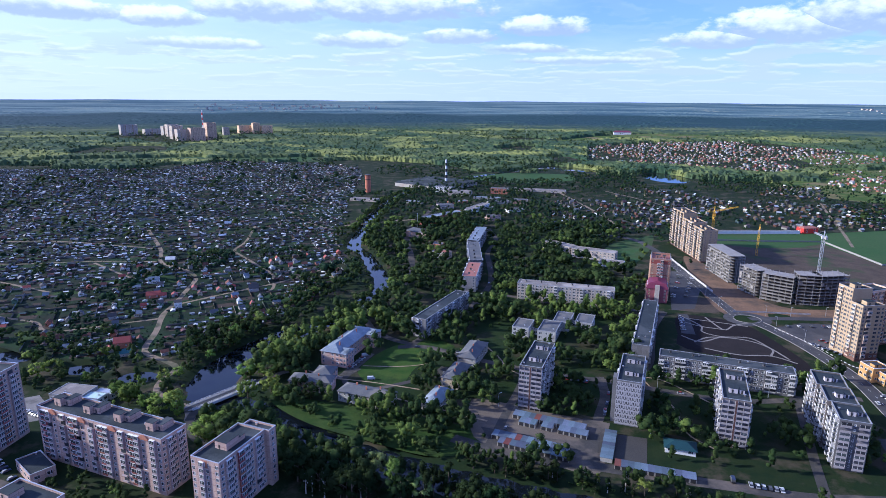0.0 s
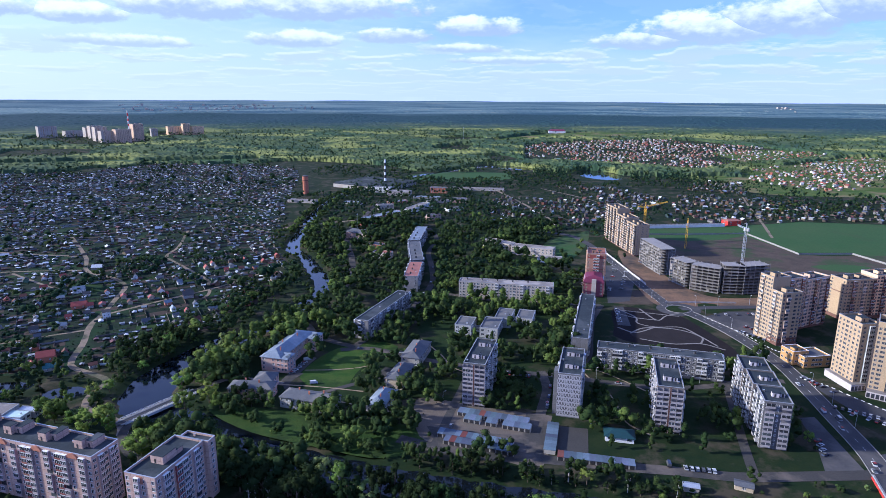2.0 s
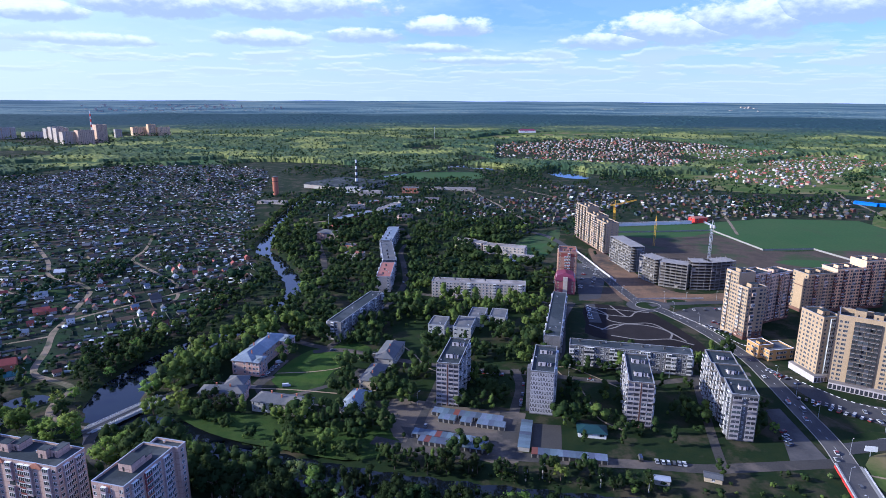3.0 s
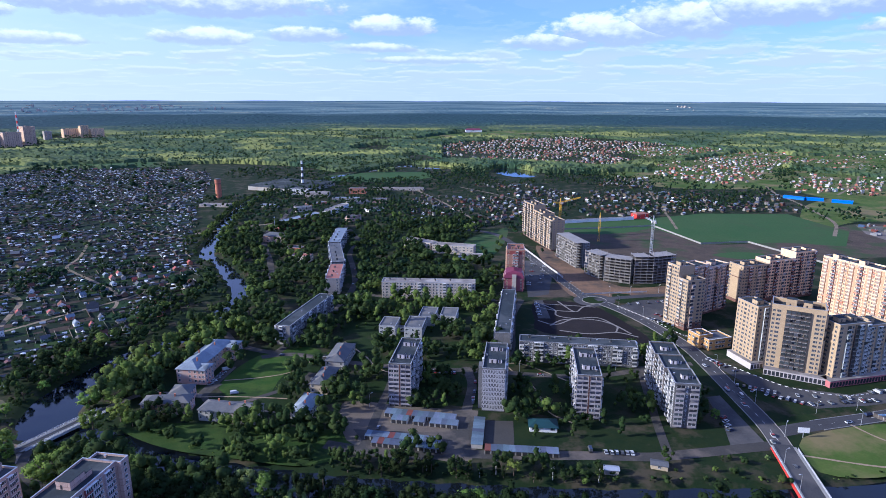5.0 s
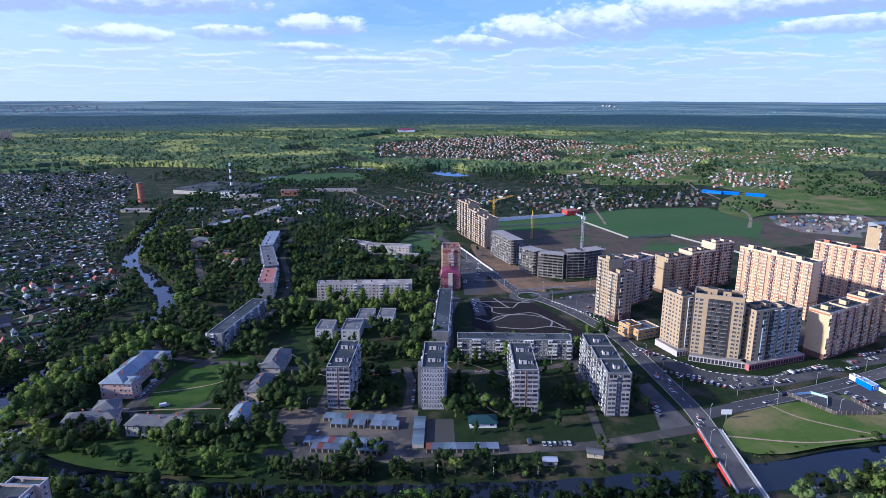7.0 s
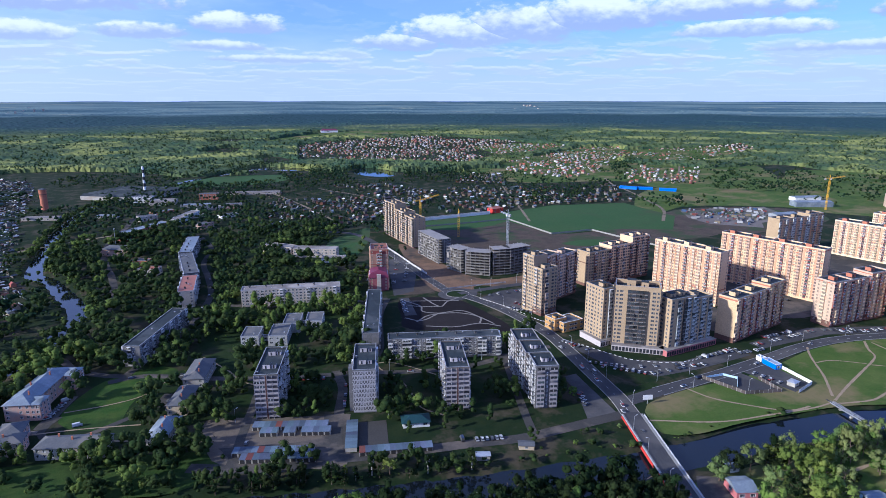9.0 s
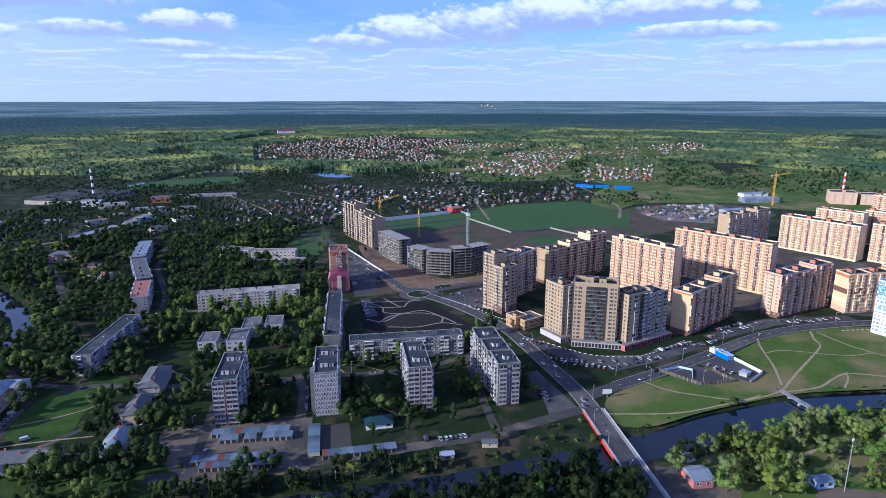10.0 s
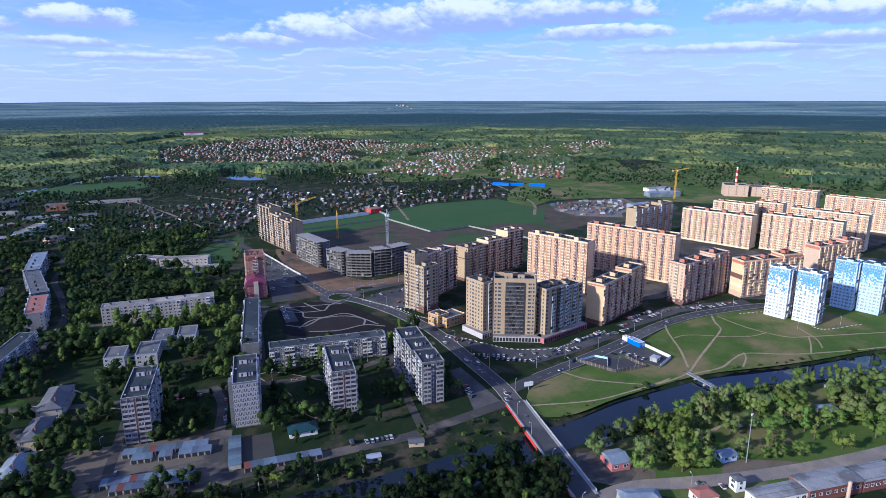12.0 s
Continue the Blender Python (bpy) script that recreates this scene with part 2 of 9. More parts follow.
FRAMEP = mat("cream_window_frame", (0.56, 0.41, 0.29), (0.48, 0.35, 0.25), 0.7, 0.6, 4.0)
FRAMEL = mat("pale_glazed_window_frame", (0.74, 0.75, 0.76), (0.64, 0.65, 0.66), 0.6, 0.6, 4.0)
FRAMEW = mat("white_window_frame", (0.72, 0.73, 0.74), (0.6, 0.6, 0.6), 0.6, 0.6, 4.0)
BARK = mat("grey_brown_bark", (0.13, 0.10, 0.075), (0.08, 0.065, 0.05), 0.95, 0.8, 6.0, 0.05)

# ---- geometry helpers ----
rnd = random.Random(11)


def box(bm, x0, y0, z0, x1, y1, z1, mi=0):
    v = [bm.verts.new(p) for p in ((x0, y0, z0), (x1, y0, z0), (x1, y1, z0), (x0, y1, z0), (x0, y0, z1), (x1, y0, z1), (x1, y1, z1), (x0, y1, z1))]
    for q in ((0, 3, 2, 1), (4, 5, 6, 7), (0, 1, 5, 4), (1, 2, 6, 5), (2, 3, 7, 6), (3, 0, 4, 7)):
        bm.faces.new([v[i] for i in q]).material_index = mi


def prism(bm, pts, z0, z1, mi=0, mi_top=None, bottom=True):
    lo, hi = [bm.verts.new((x, y, z0)) for x, y in pts], [bm.verts.new((x, y, z1)) for x, y in pts]
    k = len(pts)
    for i in range(k):
        bm.faces.new((lo[i], lo[(i + 1) % k], hi[(i + 1) % k], hi[i])).material_index = mi
    bm.faces.new(hi).material_index = mi if mi_top is None else mi_top
    if bottom:
        bm.faces.new(lo[::-1]).material_index = mi


def tube(bm, x, y, z0, z1, r0, r1, k=8, mi=0, cap=True):
    a = [bm.verts.new((x + r0 * math.cos(6.2832 * i / k), y + r0 * math.sin(6.2832 * i / k), z0)) for i in range(k)]
    b = [bm.verts.new((x + r1 * math.cos(6.2832 * i / k), y + r1 * math.sin(6.2832 * i / k), z1)) for i in range(k)]
    for i in range(k):
        bm.faces.new((a[i], a[(i + 1) % k], b[(i + 1) % k], b[i])).material_index = mi
    if cap:
        bm.faces.new(b).material_index = mi


def beam(bm, p, q, w, mi=0):
    """A square bar from p to q."""
    p, q = Vector(p), Vector(q)
    d = (q - p).normalized()
    s = d.cross(Vector((0, 0, 1)) if abs(d.z) < 0.9 else Vector((1, 0, 0))).normalized() * (w / 2)
    t = d.cross(s).normalized() * (w / 2)
    a = [bm.verts.new(p + o) for o in (s + t, s - t, -s - t, -s + t)]
    b = [bm.verts.new(q + o) for o in (s + t, s - t, -s - t, -s + t)]
    for i in range(4):
        bm.faces.new((a[i], a[(i + 1) % 4], b[(i + 1) % 4], b[i])).material_index = mi
    bm.faces.new(a[::-1]).material_index = mi
    bm.faces.new(b).material_index = mi


def mesh_of(name, bm, mats):
    me = bpy.data.meshes.new(name)
    bmesh.ops.recalc_face_normals(bm, faces=bm.faces) if len(bm.faces) < 4000 else None
    bm.to_mesh(me)
    bm.free()
    for m in mats if isinstance(mats, (list, tuple)) else [mats]:
        me.materials.append(m)
    return me


def hang(name, me, parent, m=None, label=""):
    """An object on the mesh me, as a part of parent, at the pose m in parent's space."""
    ob = new(name, me)
    ob.parent = parent
    if m is not None:
        ob.matrix_basis = m
    if label:
        ob["label"] = label
    return ob


def part(name, bm, mats, parent, label="", m=None):
    return hang(name, mesh_of(name, bm, mats), parent, m, label)


def thing(name, x, y, z, ang, label, category, group="", kind=""):
    ob = new(name)
    ob.empty_display_size = 0.5
    ob.matrix_basis = pose(x, y, z, 0, 0, ang)
    return tagged(ob, label, category, group, kind)


def solid(name, bm, mats, label, category, kind="structure", group=""):
    return tagged(new(name, mesh_of(name, bm, mats)), label, category, group, kind)


def curve_through(pts, step=6.0, closed=False):
    """Points along a smooth line through pts."""
    P = [Vector((*p, 0)) for p in pts]
    P = [P[-1], *P, P[0], P[1]] if closed else [P[0] * 2 - P[1], *P, P[-1] * 2 - P[-2]]
    out = []
    for i in range(1, len(P) - 2):
        a, b, c, d = P[i - 1:i + 3]
        k = max(2, int((c - b).length / step))
        for j in range(k):
            t = j / k
            out.append(0.5 * ((2 * b) + (c - a) * t + (2 * a - 5 * b + 4 * c - d) * t * t + (3 * b - a - 3 * c + d) * t ** 3))
    if not closed:
        out.append(P[-2])
    return out


LANES, YARDS = [], []


def ribbon(bm, pts, width, z, mi=0, step=6.0, wander=0.0, smooth=True):
    c = curve_through(pts, step) if smooth else [Vector((*p, 0)) for p in pts]
    LANES.append((np.array([(p.x, p.y) for p in c]), width / 2))
    prev = None
    for i, p in enumerate(c):
        d = (c[min(i + 1, len(c) - 1)] - c[max(i - 1, 0)]).normalized()
        s = Vector((-d.y, d.x, 0)) * (width / 2 * (1 + wander * (rnd.random() - 0.5)))
        zz = z + far_rise(p.x, p.y)
        row = bm.verts.new((p.x + s.x, p.y + s.y, zz)), bm.verts.new((p.x - s.x, p.y - s.y, zz))
        if prev:
            bm.faces.new((prev[0], prev[1], row[1], row[0])).material_index = mi
        prev = row


def patch(bm, pts, z, mi=0, smooth=False, step=8.0):
    c = curve_through(pts, step, True) if smooth else [Vector((*p, 0)) for p in pts]
    f = bm.faces.new([bm.verts.new((p.x, p.y, z + far_rise(p.x, p.y))) for p in c])
    f.material_index = mi
    if f.normal.z == 0:
        f.normal_update()
    if f.normal.z < 0:
        f.normal_flip()


# ---- the lie of the land: a flat valley floor; far ground is raised round the camera to meet its horizon ----
NEAR_RIM, FAR_RIM = 2200.0, 4850.0


def far_rise(x, y):
    r = math.hypot(x, y)
    if r <= NEAR_RIM:
        return 0.0
    k = min(1.0, (r - NEAR_RIM) / (FAR_RIM - NEAR_RIM))
    e0, e1 = math.atan2(-EYE, NEAR_RIM), radians(-0.42)
    return EYE + r * math.tan(e0 + (e1 - e0) * k ** 0.72)


# centre line of the river: x, y, half width
RIVER = [(470, 1500, 9), (430, 1530, 8), (337, 1578, 10), (290, 1640, 11), (200, 1560, 6), (60, 1400, 6), (-60, 1180, 6), (-100, 960, 8),
         (-106, 845, 7), (-108, 790, 7), (-106, 745, 7), (-88, 712, 5.5), (-76, 670, 7), (-64, 628, 7.5), (-56, 585, 6.5), (-66, 545, 5), (-82, 500, 5.5), (-100, 470, 6),
         (-122, 447, 11), (-136, 420, 13), (-146, 390, 15), (-146, 365, 14), (-136, 346, 13), (-115, 331, 13), (-92, 319, 13), (-66, 298, 11), (-40, 284, 10), (0, 266, 10),
         (45, 248, 11), (95, 231, 12), (140, 217, 13), (185, 207, 13), (222, 201, 10), (262, 196, 10), (302, 192, 11), (335, 186, 9), (366, 178, 9), (398, 168, 9), (428, 152, 9),
         (462, 138, 10), (495, 124, 11), (540, 103, 12), (620, 60, 12), (720, 0, 12)]
PONDS = [(-303, 410, 17, 10), (-240, 388, 14, 7), (-199, 377, 12, 7), (525, 1425, 44, 84), (302, 1640, 22, 34), (338, 1600, 26, 34), (370, 1572, 20, 26)]


# ground on the near side of the far ponds, kept treeless so they show from the camera
GLADES = [[(452, 1430), (570, 1400), (530, 1215), (415, 1250)], [(275, 1690), (405, 1560), (360, 1425), (240, 1520)]]


def river_line():
    p = curve_through([q[:2] for q in RIVER], 5.0)
    rows, k = [], 0
    src = np.array([q[:2] for q in RIVER])
    w = np.array([q[2] for q in RIVER], float)
    s = np.r_[0, np.cumsum(np.hypot(*np.diff(src, axis=0).T))]
    pts = np.array([(v.x, v.y) for v in p])
    u = np.r_[0, np.cumsum(np.hypot(*np.diff(pts, axis=0).T))]
    return pts, np.interp(u / u[-1], s / s[-1], w)


RIV, RIVW = river_line()


def bank(X, Y):
    """How far each place lies outside the water's edge, in metres; negative in the water."""
    out = np.full(X.shape, 1e9)
    for i in range(len(RIV) - 1):
        a, b = RIV[i], RIV[i + 1]
        d = b - a
        t = np.clip(((X - a[0]) * d[0] + (Y - a[1]) * d[1]) / (d @ d), 0, 1)
        np.minimum(out, np.hypot(X - a[0] - t * d[0], Y - a[1] - t * d[1]) - RIVW[i], out)
    for x, y, a, b in PONDS:
        np.minimum(out, (np.hypot((X - x) / a, (Y - y) / b) - 1) * min(a, b), out)
    return out


def axis(lo, near_lo, near_hi, hi, fine):
    a = list(np.arange(near_lo, near_hi + 0.1, fine))
    s, p = fine, a[0]
    while p > lo:
        s = min(s * 1.25, 70)
        p -= s
        a.insert(0, p)
    s, p = fine, a[-1]
    while p < hi:
        s = min(s * 1.25, 70)
        p += s
        a.append(p)
    return np.array(a)


def build_ground():
    xs, ys = axis(-4860, -340, 640, 4860, 6.0), axis(-900, 60, 900, 4860, 6.0)
    X, Y = np.meshgrid(xs, ys)
    d = bank(X, Y)
    k = np.clip((6.0 - d) / 8.0, 0, 1)
    Z = -3.4 * k * k * (3 - 2 * k) * np.clip((1000 - Y) / 120, 0, 1)
    far = np.hypot(X, Y) > NEAR_RIM
    Z[far] = np.vectorize(far_rise)(X[far], Y[far])
    nx, ny = len(xs), len(ys)
    i = np.arange(nx * ny).reshape(ny, nx)
    quads = np.stack([i[:-1, :-1], i[:-1, 1:], i[1:, 1:], i[1:, :-1]], -1).reshape(-1, 4)
    me = bpy.data.meshes.new("ground")
    me.from_pydata(np.stack([X, Y, Z], -1).reshape(-1, 3).tolist(), [], quads.tolist())
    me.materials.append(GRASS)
    me.polygons.foreach_set("use_smooth", [True] * len(me.polygons))
    tagged(new("ground", me), "uneven dark green grass and earth of a river valley", "ground", kind="structure")


build_ground()


def water_material():
    ma = mat("river_water", (0.005, 0.008, 0.013), (0.008, 0.010, 0.012), 0.06, 0.05, 0.6, spec=0.28)
    n, l = ma.node_tree.nodes, ma.node_tree.links
    bm = n.new("ShaderNodeBump")
    t = n.new("ShaderNodeTexNoise")
    t.inputs["Scale"].default_value, t.inputs["Detail"].default_value = 0.5, 4
    bm.inputs["Strength"].default_value, bm.inputs["Distance"].default_value = 0.25, 0.08
    l.new(t.outputs["Fac"], bm.inputs["Height"]), l.new(bm.outputs[0], n["Principled BSDF"].inputs["Normal"])
    return ma


def build_water():
    WATER = water_material()
    bm = bmesh.new()
    prev = None
    for i, (p, w) in enumerate(zip(RIV, RIVW)):
        d = RIV[min(i + 1, len(RIV) - 1)] - RIV[max(i - 1, 0)]
        s = np.array((-d[1], d[0])) / np.hypot(*d) * (w + 2.2)
        z = -2.0 + 2.08 * min(1.0, max(0.0, (p[1] - 860) / 140))
        row = bm.verts.new((*(p + s), z)), bm.verts.new((*(p - s), z))
        if prev:
            bm.faces.new((prev[0], row[0], row[1], prev[1]))
        prev = row
    solid("water", bm, WATER, "calm dark river winding through the town", "river")
    for i, (x, y, a, b) in enumerate(PONDS):
        bm = bmesh.new()
        f = bm.faces.new([bm.verts.new((x + (a + 3) * math.cos(6.2832 * k / 28), y + (b + 3) * math.sin(6.2832 * k / 28), -2.03 - 0.01 * i if y < 900 else 0.15 + 0.02 * i)) for k in range(28)])
        solid("pond", bm, WATER, "still pond beside the river", "pond")


build_water()

# ---- roads, paths and yards ----


def roads():
    def one(name, m, label, lines, z, cat="road", wander=0.0, step=6.0):
        bm = bmesh.new()
        for k, (w, pts) in enumerate(lines):
            ribbon(bm, pts, w, z + 0.004 * k, 0, step, wander)
        solid(name, bm, m, label, cat)

    one("road", ASPHALT, "grey asphalt main road with a kerb on both sides", [(11, [(243, 239), (252, 262), (261, 298), (270, 335), (277, 373), (276, 424), (270, 459), (264, 478)]),
        (9, [(255, 497), (256, 520), (257, 560), (260, 618), (262, 690), (263, 740), (252, 790), (200, 830)])], 0.06)
    one("side_road", ASPHALT, "grey asphalt road along the river meadow", [(10, [(252, 255), (280, 256), (330, 256), (380, 258), (425, 261), (466, 258), (509, 246), (548, 230), (600, 203), (690, 160), (800, 120)]),
        (8, [(262, 488), (285, 489), (330, 487), (372, 480), (420, 480)])], 0.08)
    one("street", OLDASPH, "dusty old asphalt street between the houses", [(6, [(-30, 425), (-8, 425), (28, 403), (76, 380), (116, 368), (151, 353), (185, 343), (222, 345), (245, 350), (262, 345)]),
        (6, [(107, 376), (104, 350), (93, 322), (84, 298), (77, 271)]), (8, [(8, 300), (30, 288), (56, 278), (78, 274), (114, 264), (143, 257), (172, 249), (195, 247), (240, 244)]),
        (5, [(27, 292), (33, 308), (42, 333), (51, 357), (60, 386)]), (5, [(224, 350), (207, 311), (193, 279), (182, 252)]), (4, [(-54, 388), (-62, 372), (-48, 356), (-10, 372)]),
        (6, [(-20, 430), (-2, 462), (22, 500), (38, 540), (52, 590), (56, 650), (58, 710), (74, 780), (70, 850)]), (6, [(38, 540), (62, 548), (100, 528), (160, 512), (196, 504)]),
        (6, [(-20, 430), (-35, 440), (-50, 455), (-60, 480)]), (5, [(196, 504), (176, 470), (160, 430), (148, 398), (130, 372)]), (7, [(-38, 560), (-30, 620), (-32, 690), (-40, 760), (-42, 840), (-20, 960), (0, 1090)]),
        (7, [(-330, 250), (-260, 250), (-225, 262), (-170, 240), (-120, 222), (-60, 225), (-30, 240), (10, 235)]), (5, [(-110, 262), (-118, 285), (-132, 300), (-142, 318), (-142, 336)])], 0.10)
    one("dirt_track", mat("rutted_track", (0.215, 0.170, 0.120), (0.155, 0.125, 0.092), 0.95, 0.1, 1.5, 0.08, stain=(0.085, 0.085, 0.050), spec=0.1), "pale trodden dirt track", [(4.5, [(-147, 332), (-164, 343), (-177, 354), (-180, 370), (-178, 388), (-194, 401), (-209, 411), (-216, 424), (-222, 455), (-233, 493), (-235, 520), (-240, 560), (-247, 601), (-271, 632), (-308, 661), (-336, 722), (-400, 830)]), (3.6, [(-233, 518), (-197, 553), (-163, 583), (-145, 606), (-118, 645)]),
        (3, [(-232, 483), (-262, 470), (-304, 453), (-325, 471), (-344, 479), (-420, 500)]), (3, [(-450, 592), (-403, 570), (-365, 552)]), (3, [(-380, 657), (-314, 601)]), (3.2, [(-167, 542), (-160, 566), (-163, 583)]), (3.4, [(-168, 600), (-176, 620), (-229, 692), (-246, 721), (-246, 765), (-262, 860)]), (3, [(-520, 640), (-433, 655), (-380, 664), (-314, 664)]), (5, [(-135, 865), (-60, 905), (10, 930)]), (4, [(-700, 700), (-520, 760), (-343, 725)]),
        (4, [(-250, 1000), (-200, 900), (-150, 840)]), (4, [(680, 1080), (656, 1031), (605, 926), (565, 839), (520, 748)]), (5, [(960, 1090), (902, 995), (869, 915), (820, 815), (774, 733), (700, 660)]), (5, [(1040, 1180), (1130, 1290), (1300, 1420), (1420, 1600)]), (5, [(1010, 960), (1180, 1080), (1400, 1260), (1650, 1330)]), (5, [(230, 1230), (250, 1050), (262, 870)]), (4, [(330, 1220), (380, 1080), (400, 950)])], 0.05, "track", 0.25)
    one("footpath", DIRT, "narrow worn footpath through the grass", [(1.6, [(432, 259), (421, 250), (410, 239), (395, 223), (372, 203)]), (1.6, [(482, 247), (468, 236), (458, 226), (429, 217), (397, 208), (368, 199)]),
        (1.4, [(247, 233), (283, 213), (317, 205), (347, 199), (366, 198)]), (1.4, [(484, 243), (479, 222), (478, 208), (482, 187), (496, 176), (540, 150), (590, 120)]), (1.5, [(364, 196), (389, 189), (410, 191), (427, 190), (445, 174), (465, 160), (517, 133), (580, 108)]), (1.4, [(299, 252), (303, 235), (314, 220), (330, 204), (347, 201)]), (1.1, [(427, 192), (418, 186), (402, 180)]), (1.1, [(496, 176), (480, 168), (463, 161)]), (1.1, [(441, 220), (460, 205), (478, 200)]), (2.0, [(289, 154), (304, 150), (316, 149), (328, 144)]), (1.1, [(410, 239), (425, 236), (441, 222)]),
        (1.1, [(122, 415), (128, 395), (134, 376), (136, 362)]), (1.1, [(134, 376), (146, 372), (156, 358), (166, 340)]), (1.1, [(30, 440), (42, 410), (48, 388), (58, 376)]), (1.1, [(140, 352), (141, 330), (138, 305), (146, 290)]),
        (1.1, [(-52, 392), (-30, 391), (-10, 395), (4, 410)]), (1.1, [(-66, 372), (-40, 366), (-12, 357)]), (1.1, [(510, 190), (495, 170), (480, 160)]), (1.4, [(-26, 345), (4, 330), (28, 318)])], 0.12, "path", 0.5, 3.0)


roads()


VILLAGE_GROUND = [(980, 900), (1290, 900), (1600, 1200), (2080, 1560), (1700, 1900), (1150, 1980), (1060, 1740), (740, 1440), (740, 1130), (950, 1040)]


def yards():
    def one(name, m, label, polys, z, cat="ground", smooth=True):
        bm = bmesh.new()
        for k, p in enumerate(polys):
            patch(bm, p, z + 0.003 * k, 0, smooth)
            YARDS.append((name, np.array(p, float)))
        solid(name, bm, m, label, cat)

    one("meadow", MEADOW, "sunlit riverside meadow with short grass", [[(250, 233), (262, 247), (303, 250), (345, 246), (385, 249), (430, 255), (470, 251), (508, 240), (545, 222), (600, 192), (660, 150), (640, 75), (540, 118), (500, 138), (460, 152), (420, 168), (372, 190), (335, 199), (296, 206), (262, 209), (245, 218)]], 0.02, "meadow")
    one("clearing", MEADOW, "rough grass between riverside trees", [[(225, 178), (300, 168), (352, 158), (420, 136), (482, 106), (520, 70), (470, 30), (400, 50), (320, 82), (250, 118), (226, 150)]], 0.012, "meadow")
    one("shop_lot", OLDASPH, "dusty lot in front of the shop", [[(214, 166), (230, 182), (246, 172), (240, 152), (226, 148)]], 0.03, smooth=False)
    one("dusty_yard", mat("dusty_trodden_earth", (0.135, 0.110, 0.084), (0.085, 0.075, 0.055), 0.95, 0.12, 1.2, 0.1, stain=(0.050, 0.075, 0.024)), "dusty trodden earth between the road and the trees", [[(230, 154), (240, 156), (250, 162), (252, 152), (240, 142)], [(272, 124), (284, 130), (299, 120), (314, 105), (312, 98), (302, 98), (282, 112)]], 0.026)
    one("east_meadow", MEADOW, "open meadow behind the new estate", [[(690, 690), (800, 825), (900, 900), (1000, 925), (1300, 905), (1500, 1000), (1620, 820), (1540, 420), (1270, 330), (1080, 400), (1010, 560), (970, 660), (830, 735)], [(985, 600), (1060, 700), (1200, 745), (1330, 715), (1400, 640), (1330, 560), (1200, 500), (1080, 500)], [(1090, 420), (1240, 460), (1420, 420), (1500, 300), (1300, 260), (1080, 330)], [(820, 800), (900, 880), (1010, 900), (1040, 820), (960, 740), (870, 730)]], 0.009, "meadow")
    one("parking", ASPHALT, "grey asphalt car park", [[(322, 258), (349, 261), (352, 224), (327, 231)], [(352, 258), (380, 262), (376, 220), (357, 217)], [(272, 467), (300, 478), (330, 475), (322, 440), (306, 396), (288, 389), (282, 430)],
        [(284, 340), (300, 300), (330, 282), (380, 285), (382, 268), (330, 268), (296, 272), (278, 300), (276, 335)], [(204, 509), (226, 513), (262, 585), (266, 632), (247, 634), (228, 580)], [(192, 455), (206, 500), (214, 498), (202, 452)],
        [(400, 284), (470, 284), (545, 252), (540, 240), (470, 268), (400, 272)], [(216, 245), (232, 275), (240, 300), (250, 300), (238, 246)]], 0.04, smooth=False)
    one("yard", OLDASPH, "dusty asphalt yard", [[(96, 305), (114, 300), (106, 276), (89, 281)], [(84, 322), (98, 316), (82, 276), (70, 280)], [(-66, 378), (-52, 415), (-46, 412), (-60, 374)], [(2, 392), (16, 386), (10, 370), (-6, 376)],
        [(24, 312), (60, 300), (84, 296), (78, 276), (30, 292)]], 0.055, smooth=False)
    one("forecourt", mat("worn_concrete", (0.20, 0.19, 0.18), (0.15, 0.145, 0.14), 0.92, 0.15, 1.5, 0.02, stain=(0.11, 0.105, 0.10)), "pale concrete forecourt beside the market hall", [[(-268, 336), (-246, 348), (-236, 338), (-226, 318), (-240, 312), (-250, 330)]], 0.05, smooth=False)
    one("garage_lane", mat("sandy_ground", (0.130, 0.108, 0.085), (0.090, 0.077, 0.064), 0.95, 0.12, 1.2, 0.08, stain=(0.11, 0.10, 0.08), spec=0.1), "sandy trodden ground between the garages", [[(22, 345), (60, 330), (92, 312), (80, 268), (60, 274), (24, 294), (18, 318)]], 0.03)
    one("estate_yard", OLDASPH, "asphalt yards between the new apartment buildings", [[(462, 352), (470, 418), (535, 415), (538, 330), (500, 300), (466, 315)], [(556, 320), (560, 412), (640, 440), (735, 425), (734, 345), (760, 330), (758, 262), (640, 268)], [(785, 255), (790, 340), (830, 345), (830, 255)], [(398, 310), (400, 380), (440, 420), (444, 350), (440, 312)], [(852, 262), (856, 352), (985, 360), (970, 262)], [(560, 240), (640, 215), (760, 170), (800, 180), (800, 245), (680, 262), (560, 262)]], 0.022)
    one("works_yard", mat("pale_gravel", (0.17, 0.15, 0.13), (0.11, 0.10, 0.09), 0.95, 0.03, 0.4, 0.1, stain=(0.06, 0.075, 0.04)), "pale gravel yard of a building works", [[(745, 615), (755, 663), (793, 716), (820, 700), (870, 705), (890, 688), (945, 675), (925, 635), (880, 622), (860, 590), (820, 585), (791, 560)]], 0.024, smooth=False)
    one("soil", REDSOIL, "reddish dug-over soil of a building site", [[(247, 498), (252, 562), (270, 640), (290, 700), (300, 640), (296, 575), (306, 520), (350, 512), (400, 520), (390, 490), (330, 490), (280, 493)]], 0.018)
